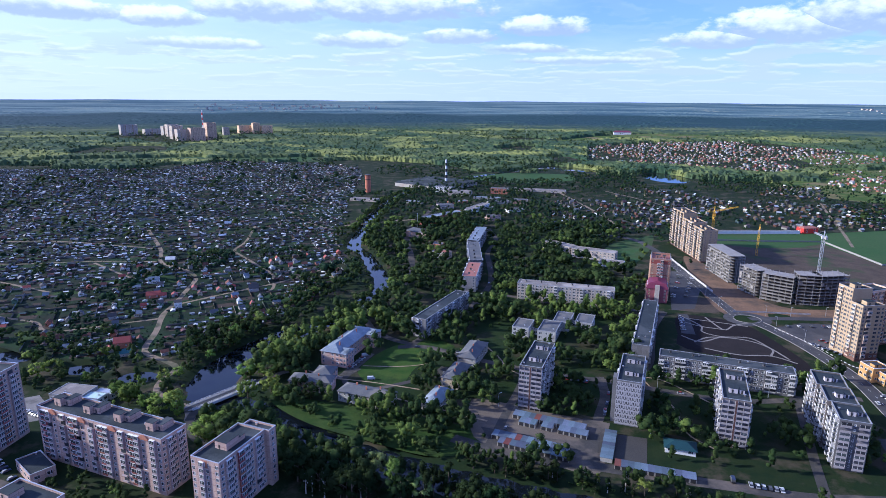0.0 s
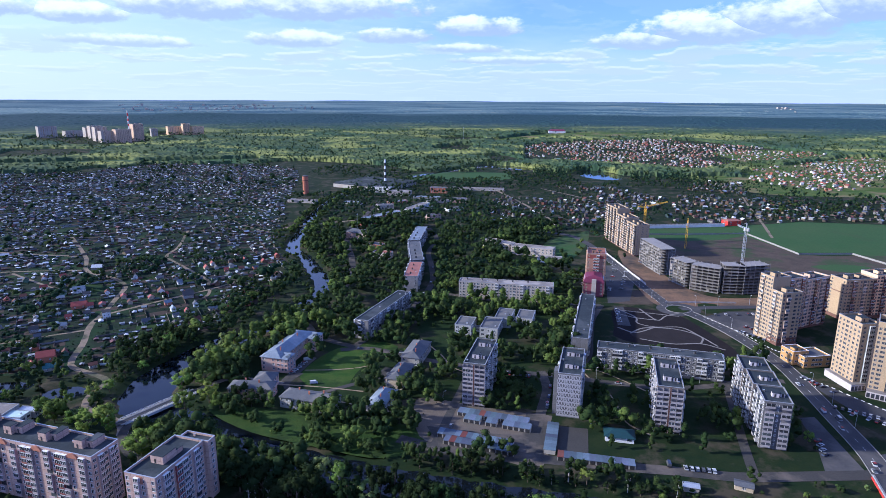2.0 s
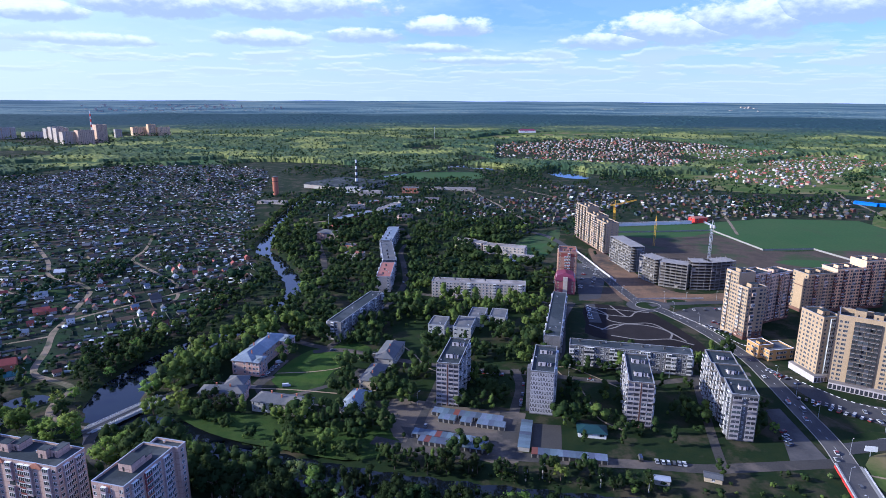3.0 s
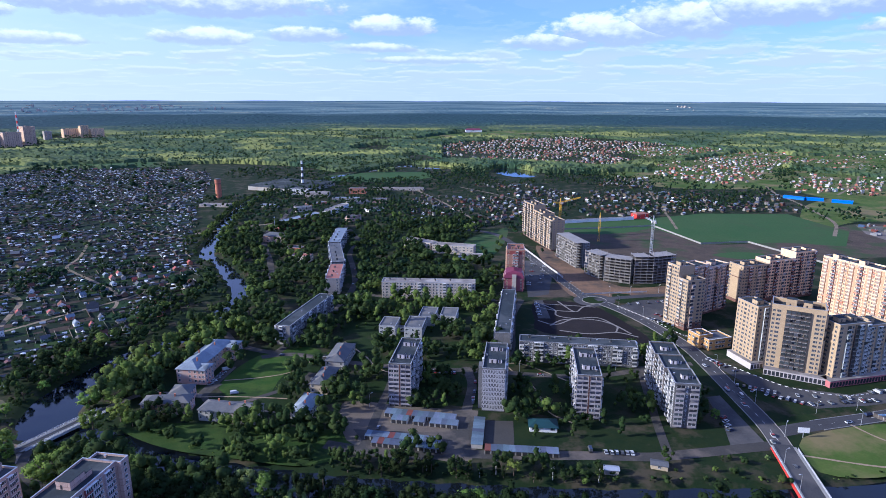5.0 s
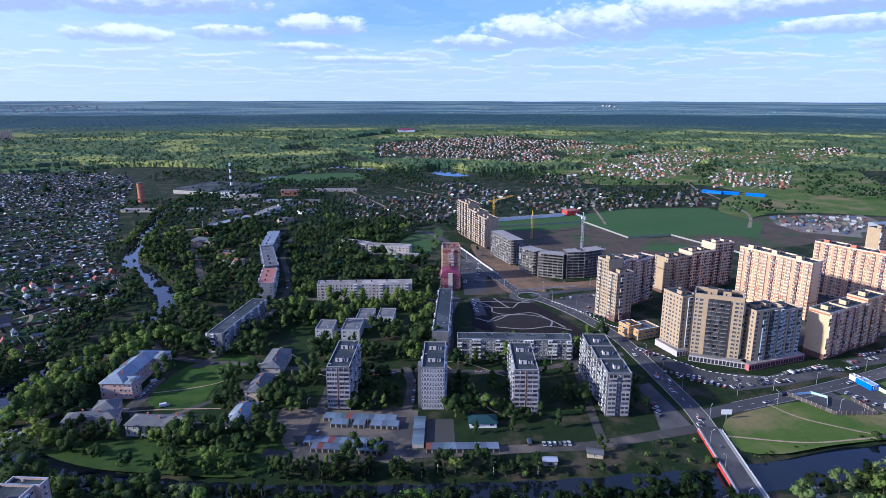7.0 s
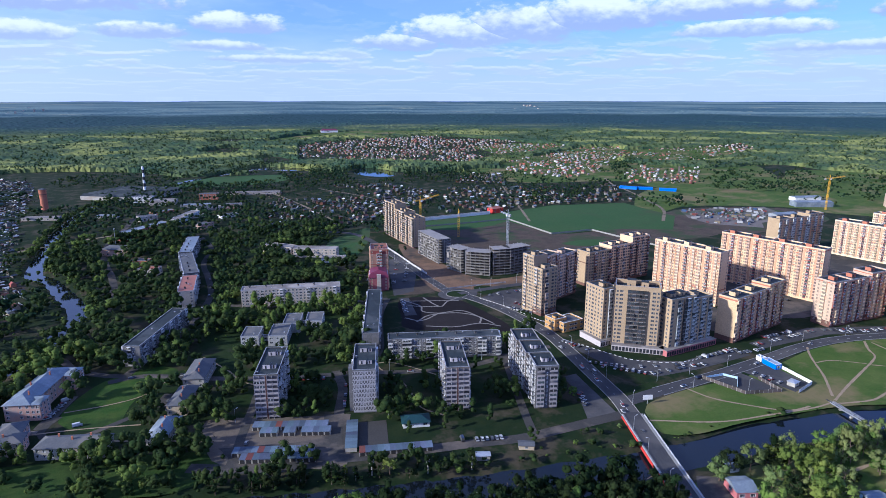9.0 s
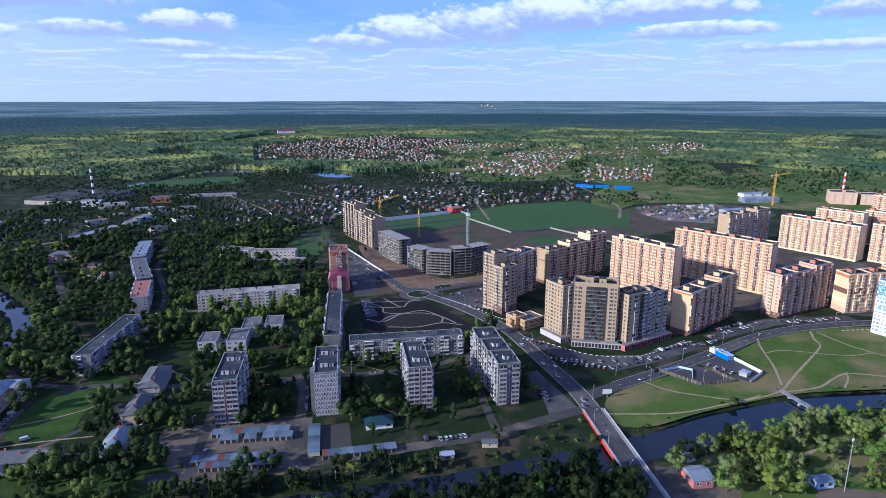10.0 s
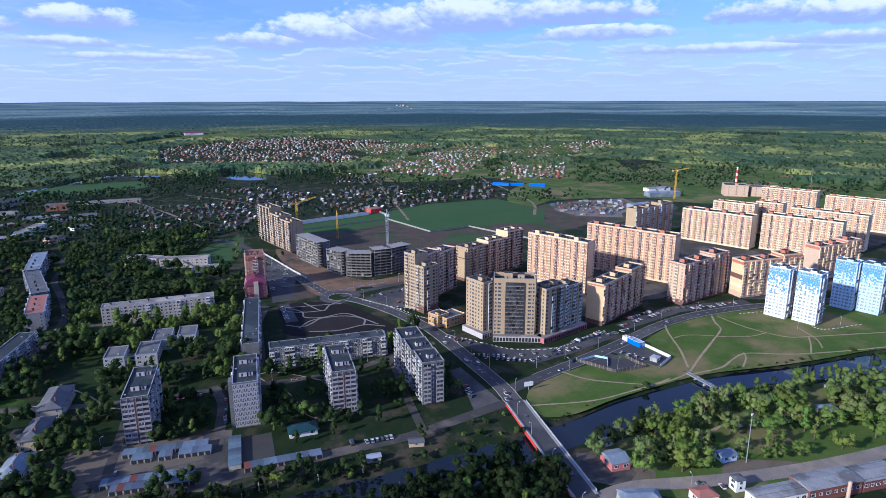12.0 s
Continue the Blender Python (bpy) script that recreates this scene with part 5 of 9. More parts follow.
    bar(537, 319, 11, 14, 95, 16, PEACHBR, "w..w", side, 4, "very long tall peach brick apartment building with red crowns", ((-2.2, 2.0, REDBR),), lift_wall=REDBR)
    bar(486, 277, -4, 66, 16, 12, GREYBR, "rwbwrwbwr", "wbw", 3, "brown-grey brick apartment building with pale loggias", ((0, 5, BROWNBR), (-2.0, 1.4, REDBR)), WARM, lift_wall=REDBR)
    bar(548, 256, -22, 66, 15, 11, PEACHBR, "bwwbwbwwb", "..", 3, "banded brown and cream brick apartment building", ((0, 5, GREYBR), (9, 3.4, CREAMBR), (17, 4.5, BROWNBR), (-4, 2.6, REDBR)), PEACH, lift_wall=REDBR)
    bar(663, 237, -18, 58, 16, 11, GREYBR, "bwwbwbwwb", "..", 3, "banded brick apartment building with red roof houses beyond the banded one", ((5, 5, BROWNBR), (-4, 2.6, REDBR)), PEACH, lift_wall=REDBR)
    bar(737, 341, 6, 20, 86, 13, CREAMBR, "w..w", side, 4, "long cream brick apartment building with red roof houses", ((-1.2, 0.8, REDBR),), lift_wall=REDBR)
    bar(764, 253, 8, 18, 84, 14, CREAMBR, "w..w", side, 4, "long cream brick apartment building with red trim", ((-1.2, 0.8, REDBR),), lift_wall=REDBR)
    bar(805, 371, 8, 16, 53, 14, CREAMBR, "w..w", side, 2, "cream brick apartment building in the rear rows", ((-1.2, 0.8, REDBR),), lift_wall=REDBR)
    bar(841, 351, 8, 16, 34, 14, CREAMBR, "w..w", side, 2, "short cream brick apartment building in the rear rows", ((-1.2, 0.8, REDBR),), lift_wall=REDBR)
    bar(987, 367, 8, 18, 76, 14, CREAMBR, "w..w", side, 4, "long cream brick apartment building at the edge of the estate", ((-1.2, 0.8, REDBR),), lift_wall=REDBR)
    bar(831, 250, 6, 18, 84, 14, CREAMBR, "w..w", side, 4, "cream brick apartment building behind the others", ((-1.2, 0.8, REDBR),), lift_wall=REDBR)
    bar(972, 255, 6, 18, 92, 14, CREAMBR, "w..w", side, 4, "cream brick apartment building with red roof houses near the woods", ((-1.2, 0.8, REDBR),), lift_wall=REDBR)
    bar(672, 457, -4, 74, 16, 13, TANBR, "bwdwbwdwb", "..", 3, "stepped tan brick apartment building by the construction yard", ((0, 4, BROWNBR),), TAN)

    # blue and white towers
    for x, y, W in ((521, 205, 17), (525, 183, 18), (588, 179, 17), (592, 160, 17), (598, 138, 16)):
        T = thing("apartment_tower", x, y, 0, 0, "white apartment tower shading to blue towards its top", "apartment building", "blue and white towers")
        wing(T, 0, 0, 13, W, 14, 2.9, 1.5, WHITEW if x < 550 else BLUEP, front="wb.bw", left="wdwwdw", right="wdwwdw", rear="ww", style=dict(frame=FRAMEL, panel=BALW, glazed=0.8), cap=1.0, roof=SLATE, coping=BLUEP, lifts=[(3, 5, 6, 5, 1.8)], hidden="br" if x < 550 else "brlf", bands=((-3.4, 3.3, BLUEW),))
        bm0 = bmesh.new()
        box(bm0, -0.55, -0.05, -0.7, 0.55, 0, 0.7)
        tile, tile2 = mesh_of("facade_tile", bm0.copy(), [BLUEW]), mesh_of("facade_tile", bm0, [BLUEP])
        many = bmesh.new()
        for face, length in ((pose(0, W, 0, 0, 0, -90), W), (Matrix(), 13), (pose(13, 0, 0, 0, 0, 90), W)):
            for i in range(int(length / 1.15)):
                for k in range(21):
                    if rnd.random() < (k / 20) ** 1.35 * 1.05 and (i % 3 != 1 or k > 14 or k % 2):
                        me, at = tile if rnd.random() < 0.05 + k * 0.05 else tile2, face @ Matrix.Translation((0.6 + i * 1.15, 0, 10.4 + k * 1.42))
                        if x == 525 and face.translation.x < 1:
                            hang("facade_tile", me, T, at)
                        else:
                            v = [many.verts.new(at @ q.co) for q in me.vertices]
                            for f in me.polygons:
                                many.faces.new([v[j] for j in f.vertices]).material_index = 0 if me is tile else 1
        part("facade_tiles", many, [BLUEW, BLUEP], T)["kind"] = "stuff"


new_estate()


def pink_estate():
    G = "pink brick apartment buildings"
    lift = lambda n, L: [q for i in range(n) for q in ((L / n * (i + 0.30), 5.0, 4.6, 3.6, 4.2), (L / n * (i + 0.30) + 4.7, 7.0, 3.8, 6.6, 3.4), (L / n * (i + 0.30) + 0.6, 9.0, 4.0, 3.4, 1.6))]
    T = thing("apartment_building", -201, 281, 0, -22.6, "long pink brick apartment building with red balconies and tarred roof", "apartment building", G)
    wing(T, 0, 0, 82, 15, 9, 2.95, 1.5, PINKBR, front="wrbw.bwrbw.bwrbw.bwrbw.bw", right="wbdbw", left="wbdbw", rear="wdwbwdwbwdwbw", style=PINK, cap=1.1, lifts=lift(4, 82))
    ARCHBR = mat("orange_arch_brick", (0.40, 0.185, 0.115), (0.32, 0.15, 0.095), 0.9, 0.3, 1.5)
    for i in range(4):
        bm = bmesh.new()
        ring = [(2.9 * math.cos(math.pi * k / 12), 2.4 * math.sin(math.pi * k / 12)) for k in range(13)]
        lo, hi = [[bm.verts.new((11.2 + i * 20.2 + x, y, 26.9 + z)) for x, z in ring] for y in (-0.75, 0.1)]
        for k in range(12):
            bm.faces.new((lo[k], lo[k + 1], hi[k + 1], hi[k]))
        bm.faces.new(lo), bm.faces.new(hi[::-1])
        part("arched_gable", bm, ARCHBR, T)
    T = thing("apartment_building", -107, 237, 0, -23, "ten-storey pink brick apartment tower with curved white balconies", "apartment building", G)
    wing(T, 0, 0, 15.5, 30, 9, 2.95, 1.5, PINKBR, front="w.bw.w", right="wbwrbwbw", left="wbwbw", rear="ww", style=PINK, cap=1.1, lifts=[(4.5, 10, 6.5, 8, 3.8), (6, 18, 5, 4, 2.4)])
    bm = bmesh.new()
    box(bm, 6.2, -0.12, 25.2, 9.2, 0, 28.6)
    sign = part("sign_panel", bm, BALR, T)
    bm = bmesh.new()
    box(bm, 7.4, -0.18, 25.9, 7.9, -0.12, 27.9)
    part("sign_bar", bm, FRAMEW, sign)
    wing(T, 3, 30, 15, 5, 9, 2.95, 1.5, PINKBR, right="w", style=PINK, cap=1.1)
    T = thing("apartment_building", -247, 272, 0, -8, "tall pink and tan brick apartment building with red balconies", "apartment building", G)
    wing(T, 0, 0, 18, 36, 13, 2.95, 1.5, PINKBR, front="wbwbw", right="wrbwbrwbw", style=PINK, cap=1.1, lifts=[(6, 12, 5, 5, 3)])
    T = thing("apartment_building", -176, 205, 0, -23, "pink brick apartment building with a stepped tarred roof", "apartment building", G)
    wing(T, 0, 0, 26, 17, 9, 2.95, 1.5, PINKBR, front="wbwbwbw", right="wbwbw", rear="wbwbw", style=PINK, cap=1.1, lifts=[(4, 6, 6, 6, 3)])
    T = thing("shop_annex", -208, 270, 0, -40, "single-storey annex with a dark flat roof", "shop")
    wing(T, 0, 0, 20, 11, 1, 4.2, 0.8, PINKBR, front="dddd", right="dd", roof=BITUMEN, cap=0.6)
    T = thing("market_hall", -234, 339, 0, -11, "low market hall with a grey-brown flat roof", "shop")
    wing(T, 0, 0, 21, 15, 1, 4.6, 0.6, OLDGREY, front="dddd", right="dd", roof=PALEROOF, cap=0.3)
    T = thing("market_shed", -213, 336.5, 0, -11, "white market shed with a pale green tin roof", "shop")
    wing(T, 0, 0, 11, 8, 1, 4.0, 0.4, WHITEW, front="dd", right="dd", roof=mat("pale_green_tin_roof", (0.44, 0.56, 0.53), (0.36, 0.47, 0.45), 0.5, 0.2, 2.0), cap=0.25)
    wing(T, 1, 8.5, 12, 6, 1, 3.2, 0.4, OLDGREY, right="dd", roof=STEELW, cap=0.2)



pink_estate()



# ---- bridges ----


def bridge(name, p, q, width, z, label, side, piers, rail):
    a, b = Vector((*p, 0)), Vector((*q, 0))
    L = (b - a).length
    T = thing(name, p[0], p[1], 0, math.degrees(math.atan2(b.y - a.y, b.x - a.x)), label, "bridge")
    bm = bmesh.new()
    slim = width < 3
    box(bm, 0, -width / 2, z - (0.35 if slim else 1.1), L, width / 2, z - 0.1)
    part("deck", bm, CONCRETE, T)
    bm = bmesh.new()
    walk_w = 0.2 if slim else 1.6
    box(bm, -4, -width / 2 + walk_w, z - 0.1, L + 4, width / 2 - walk_w, z)
    part("carriageway", bm, ASPHALT, T)
    for s_ in (-1, 1):
        bm = bmesh.new()
        y0, y1 = sorted((s_ * (width / 2 - walk_w), s_ * (width / 2 - 0.1)))
        box(bm, -2, y0, z - 0.1, L + 2, y1, z + 0.15)
        part("sidewalk", bm, KERB, T)
        bm = bmesh.new()
        y0, y1 = sorted((s_ * width / 2, s_ * (width / 2 + 0.25)))
        box(bm, 0, y0, z - (0.4 if slim else 1.5), L, y1, z + 0.2)
        part("girder", bm, side if s_ > 0 else rail, T)
        for zz in (0.55, 0.85, 1.2):
            bm = bmesh.new()
            y = s_ * (width / 2 - 0.05)
            box(bm, 0, y - 0.05, z + zz, L, y + 0.05, z + zz + 0.08)
            handrail = part("rail", bm, rail, T)
        for i in range(int(L / 5) + 1):
            bm = bmesh.new()
            box(bm, i * 5 - 0.06, s_ * (width / 2 - 0.05) - 0.06, z + 0.15, i * 5 + 0.06, s_ * (width / 2 - 0.05) + 0.06, z + 1.25)
            part("post", bm, rail, handrail)
    for x in piers:
        for y in (-width * 0.3, width * 0.3):
            bm = bmesh.new()
            tube(bm, x, y, -4, z - 1.1, 0.7, 0.7, 10)
            part("pier", bm, CONCRETE, T)
    for x0, x1 in ((-3, 1.5), (L - 1.5, L + 3)):
        bm = bmesh.new()
        box(bm, x0, -width / 2 - 0.6, -3, x1, width / 2 + 0.6, z - 1.15)
        part("abutment", bm, CONCRETE, T)
    FOOT.append((T.matrix_basis.inverted() @ Matrix.Translation((0, 0, 0)), L, 0.1))
    FOOT.append(((T.matrix_basis @ Matrix.Translation((0, -width / 2, 0))).inverted(), L, width))


RAILW = mat("pale_painted_railing", (0.55, 0.56, 0.58), (0.42, 0.43, 0.45), 0.6, 0.5, 3.0)
bridge("road_bridge", (206, 157), (243, 239), 13, 0.9, "concrete road bridge with a red-painted girder and railings", REDPAINT, (14, 34, 55, 74), RAILW)
bridge("old_bridge", (-147, 331), (-118, 366), 7, 0.6, "old low concrete bridge with plain railings", CONCRETE, (14, 30), RAILW)
bridge("footbridge", (357, 176), (363, 198), 1.6, 0.3, "narrow pale footbridge over the river", STEELW, (8, 16), STEELW)


def more_roads():
    bm = bmesh.new()
    ribbon(bm, [(206, 157), (202, 149), (196, 138), (182, 112), (165, 80)], 10, 0.07)
    ribbon(bm, [(203, 150), (214, 150), (230, 146), (250, 134), (279, 117), (317, 99), (358, 83), (420, 62)], 9, 0.075)
    ribbon(bm, [(-147, 331), (-144, 325), (-142, 318)], 6, 0.077)
    ribbon(bm, [(-118, 366), (-108, 378), (-96, 384), (-72, 376), (-60, 372)], 5, 0.079)
    solid("south_road", bm, mat("dusty_lane", (0.20, 0.175, 0.15), (0.15, 0.135, 0.12), 0.92, 0.1, 1.2, 0.03, stain=(0.25, 0.21, 0.17)), "dusty asphalt road along the south bank", "road")
    # kerbs and lane marks of the main roads
    bm, dash = bmesh.new(), bmesh.new()
    for pts, w in (([(243, 239), (252, 262), (261, 298), (270, 335), (277, 373), (276, 424), (270, 459), (264, 478)], 11), ([(280, 256), (330, 256), (380, 258), (425, 261), (466, 258), (509, 246), (548, 230), (600, 203), (690, 160)], 10), ([(255, 497), (256, 520), (257, 560), (260, 618), (262, 690)], 9)):
        c = curve_through(pts, 3.0)
        for i in range(len(c) - 1):
            d = (c[i + 1] - c[i]).normalized()
            n_ = Vector((-d.y, d.x, 0))
            for s_ in (-1, 1):
                p, q = c[i] + n_ * s_ * (w / 2 + 0.15), c[i + 1] + n_ * s_ * (w / 2 + 0.15)
                if i % 2 == 0 or w > 9:
                    beam(bm, (p.x, p.y, 0.12), (q.x, q.y, 0.12), 0.34)
            if i % 3 == 0:
                p, q = c[i], c[i] + d * 3.0
                o = n_ * 0.09
                dash.faces.new([dash.verts.new((v.x, v.y, 0.105)) for v in (p + o, p - o, q - o, q + o)])
    solid("kerb", bm, KERB, "pale concrete kerb along the road", "kerb")
    solid("lane_marking", dash, WHITE, "white broken line on the asphalt", "road marking")
    bm = bmesh.new()
    c = curve_through([(276, 335), (284, 340), (292, 318), (302, 298), (330, 281), (380, 284)], 2.0)
    for i in range(0, len(c) - 1, 2):
        beam(bm, (c[i].x, c[i].y, 0.15), (c[i + 1].x, c[i + 1].y, 0.15), 0.4)
    c = curve_through([(272, 467), (283, 430), (289, 392), (306, 396), (322, 440)], 2.0)
    for i in range(0, len(c) - 1, 2):
        beam(bm, (c[i].x, c[i].y, 0.15), (c[i + 1].x, c[i + 1].y, 0.15), 0.4)
    c = curve_through([(505, 235), (530, 222), (548, 205), (520, 178), (560, 160)], 2.0)
    for i in range(0, len(c) - 1, 2):
        beam(bm, (c[i].x, c[i].y, 0.15), (c[i + 1].x, c[i + 1].y, 0.15), 0.4)
    solid("painted_kerb", bm, WHITE, "white painted kerb stones of a car park", "kerb")
    bm = bmesh.new()
    for k in range(30):
        a0, a1 = 6.2832 * k / 30, 6.2832 * (k + 1) / 30
        beam(bm, (260 + 11 * math.cos(a0), 487.5 + 10 * math.sin(a0), 0.14), (260 + 11 * math.cos(a1), 487.5 + 10 * math.sin(a1), 0.14), 0.4)
    solid("roundabout_kerb", bm, KERB, "ring of kerb stones round the green roundabout", "kerb")
    bm = bmesh.new()
    f = bm.faces.new([bm.verts.new((260 + 19 * math.cos(6.2832 * k / 36), 487.5 + 17 * math.sin(6.2832 * k / 36), 0.05)) for k in range(36)])
    solid("roundabout", bm, ASPHALT, "asphalt roundabout with a grass island", "road")


more_roads()

# ---- low buildings, sheds and works ----


def garages():
    me = {}
    def unit(roof):
        if roof.name not in me:
            b1, b2, b3 = bmesh.new(), bmesh.new(), bmesh.new()
            box(b1, 0, 0, 0, 3.1, 6, 2.3)
            box(b2, -0.05, -0.25, 2.3, 3.15, 6.2, 2.48)
            box(b3, 0.35, -0.06, 0.1, 2.75, 0, 2.1)
            me[roof.name] = mesh_of("wall", b1, OLDGREY), mesh_of("roof", b2, roof), mesh_of("door", b3, DARKM)
        return me[roof.name]
    tin = mat("grey_blue_garage_roof", (0.105, 0.135, 0.18), (0.07, 0.09, 0.12), 0.6, 0.3, 2.0, vary=0.4)
    red = mat("rust_red_garage_roof", (0.15, 0.045, 0.035), (0.10, 0.04, 0.03), 0.7, 0.3, 2.0, vary=0.2)
    for x, y, a, n in ((43, 322, -23.8, 13), (45.5, 314, -23.8, 12), (29, 300, -23.8, 13), (31.5, 292.5, -23.8, 12), (82.5, 280, -108, 0), (88, 271.5, -18.5, 12), (94, 303.5, -109, 0)):
        d = Vector((math.cos(radians(a)), math.sin(radians(a)), 0))
        for i in range(n):
            if rnd.random() < 0.06:
                continue
            roof = red if rnd.random() < 0.07 else tin
            T = thing("garage", x + d.x * i * 3.2, y + d.y * i * 3.2, 0, a, "small lock-up garage with a %s roof" % ("rust-red" if roof is red else "grey-blue tin"), "garage", "garages")
            for nm, m_ in zip(("wall", "roof", "door"), unit(roof)):
                hang(nm, m_, T)
            claim(T, Matrix(), 3.1, 6)
    for i in range(9):
        T = thing("garage", 89.5 - 0.342 * 3.2 * i * 1.02 + 3.2, 306 - 0.94 * 3.2 * i * 1.02, 0, -110, "small lock-up garage with a grey-blue tin roof", "garage", "garages")
        for nm, m_ in zip(("wall", "roof", "door"), unit(tin)):
            hang(nm, m_, T)
        claim(T, Matrix(), 3.1, 6)


garages()


def low_buildings():
    TEAL = mat("dark_teal_roof", (0.012, 0.042, 0.050), (0.010, 0.034, 0.040), 0.6, 0.2, 2.0)
    T = thing("pavilion", 119, 287, 0, -18, "small pavilion with a dark teal hipped roof", "pavilion")
    pitched(T, 0, 0, 15, 9, 3.0, 2.4, WHITEW, TEAL, 0.5, 0.8, "d.d", floors=1)
    T = thing("shop_building", 288, 363, 0, 4, "yellow-orange clad shop building with a white-framed flat roof", "shop")
    wing(T, 0, 0, 20, 15, 2, 3.4, 0.4, YELLOWP, front="d.ddd.d", left="dddd", roof=SLATE, cap=1.0, coping=FRAMEW)
    wing(T, -4, 6, 12, 12, 2, 4.2, 0.6, YELLOWP, front="dd", left="ddd", roof=SLATE, cap=1.0, coping=FRAMEW, lifts=[(3, 3, 5, 4, 2)])
    for x, y, a, L, W, h, wall, roof, lab, cat in (
            (231, 160, -24, 10, 12, 4.2, PODIUM, BLUETIN, "low shop with red fascia and pale tin roof", "shop"), (281, 130, -20, 9, 6, 3.4, BLUEP, BLUETIN, "small blue shed with a blue-grey roof", "shed"),
            (210, 138, -36, 18, 10, 4.5, OLDGREY, BLUETIN, "low building with a pale blue tin roof", "building"), (240, 119, -24, 10, 8, 4.0, WHITEW, RUSTTIN, "white cottage with a maroon roof", "house"),
            (263, 114, -24, 5, 5, 6.0, WHITEW, SLATE, "small white tower-like outbuilding", "building"), (246, 176, -10, 6, 4, 2.6, WHITEW, BLUETIN, "small blue-roofed hut among trees", "hut"), (322, 142, -14, 5, 4, 2.6, WHITEW, PALEROOF, "small white hut among trees", "hut"),
            (372, 118, -30, 10, 7, 3.6, OLDGREY, BLUETIN, "cottage with a blue-grey roof among trees", "house"), (392, 112, -30, 8, 6, 3.2, OLDYEL, RUSTTIN, "cottage with a rusty roof among trees", "house"), (420, 108, -28, 9, 7, 3.4, WHITEW, STEELW, "cottage with a pale roof among trees", "house"),
            (446, 96, -28, 9, 7, 3.4, OLDGREY, SLATE, "cottage with a grey roof among trees", "house"), (408, 128, -28, 7, 5, 2.8, OLDGREY, BLUETIN, "small garden house near the river", "house"), (140, 241, -22, 7, 4, 2.6, OLDGREY, STEELW, "riverside shack with a pale roof", "shed"), (165, 240, -30, 8, 5, 2.4, OLDYEL, SLATE, "riverside shack of old boards", "shed"),
            (-45, 798, -33, 34, 20, 8, OLDPINK, SLATE, "pink plastered hall with a grey roof", "hall"), (503, 827, 8, 22, 14, 7, REDPAINT, RUSTTIN, "large red house with a red roof", "house")):
        T = thing({"shop": "shop", "shed": "shed", "house": "cottage", "hut": "hut", "hall": "hall", "building": "outbuilding"}[cat], x, y, 0, a, lab, cat)
        pitched(T, 0, 0, L, W, h, max(1.0, W * 0.18), wall, roof, 0.0 if cat in ("shop", "shed") else 0.3, 0.4, "dd" if L > 8 else "w", "d", "d", floors=1 if h < 6 else 2)
    # long warehouse with brick wall
    DARKRED = mat("dark_red_brick", (0.21, 0.085, 0.07), (0.15, 0.065, 0.055), 0.9, 0.2, 1.5, brick=(0.9, 0.35, (0.75, 0.7, 0.66), 0.03))
    PALESLATE = mat("weathered_roof_sheets", (0.26, 0.265, 0.27), (0.19, 0.195, 0.20), 0.85, 0.2, 1.2, stain=(0.13, 0.13, 0.13), brick=(1.1, 3.0, (0.6, 0.6, 0.6), 0.04))
    T = thing("warehouse", 258, 101, 0, -23.5, "long brick warehouse with a grey low-pitched roof", "warehouse")
    for i, (ox, L, W, h) in enumerate(((0, 26, 9, 5.2), (26, 30, 12, 6.4), (57, 24, 12, 5.6))):
        pitched(T, ox, -1 if i else 0, L, W, h, 1.2, DARKRED if i else WHITEW, PALESLATE, 0.0, 0.4, "dwdwdwd", "w", "w", floors=1)
    bm = bmesh.new()
    tube(bm, 46, -3, 0, 9, 0.9, 0.8, 8)
    part("flue", bm, GREYBR, T)
    WORKRED = mat("soft_red_works_brick", (0.34, 0.135, 0.105), (0.27, 0.105, 0.085), 0.9, 0.2, 1.5)
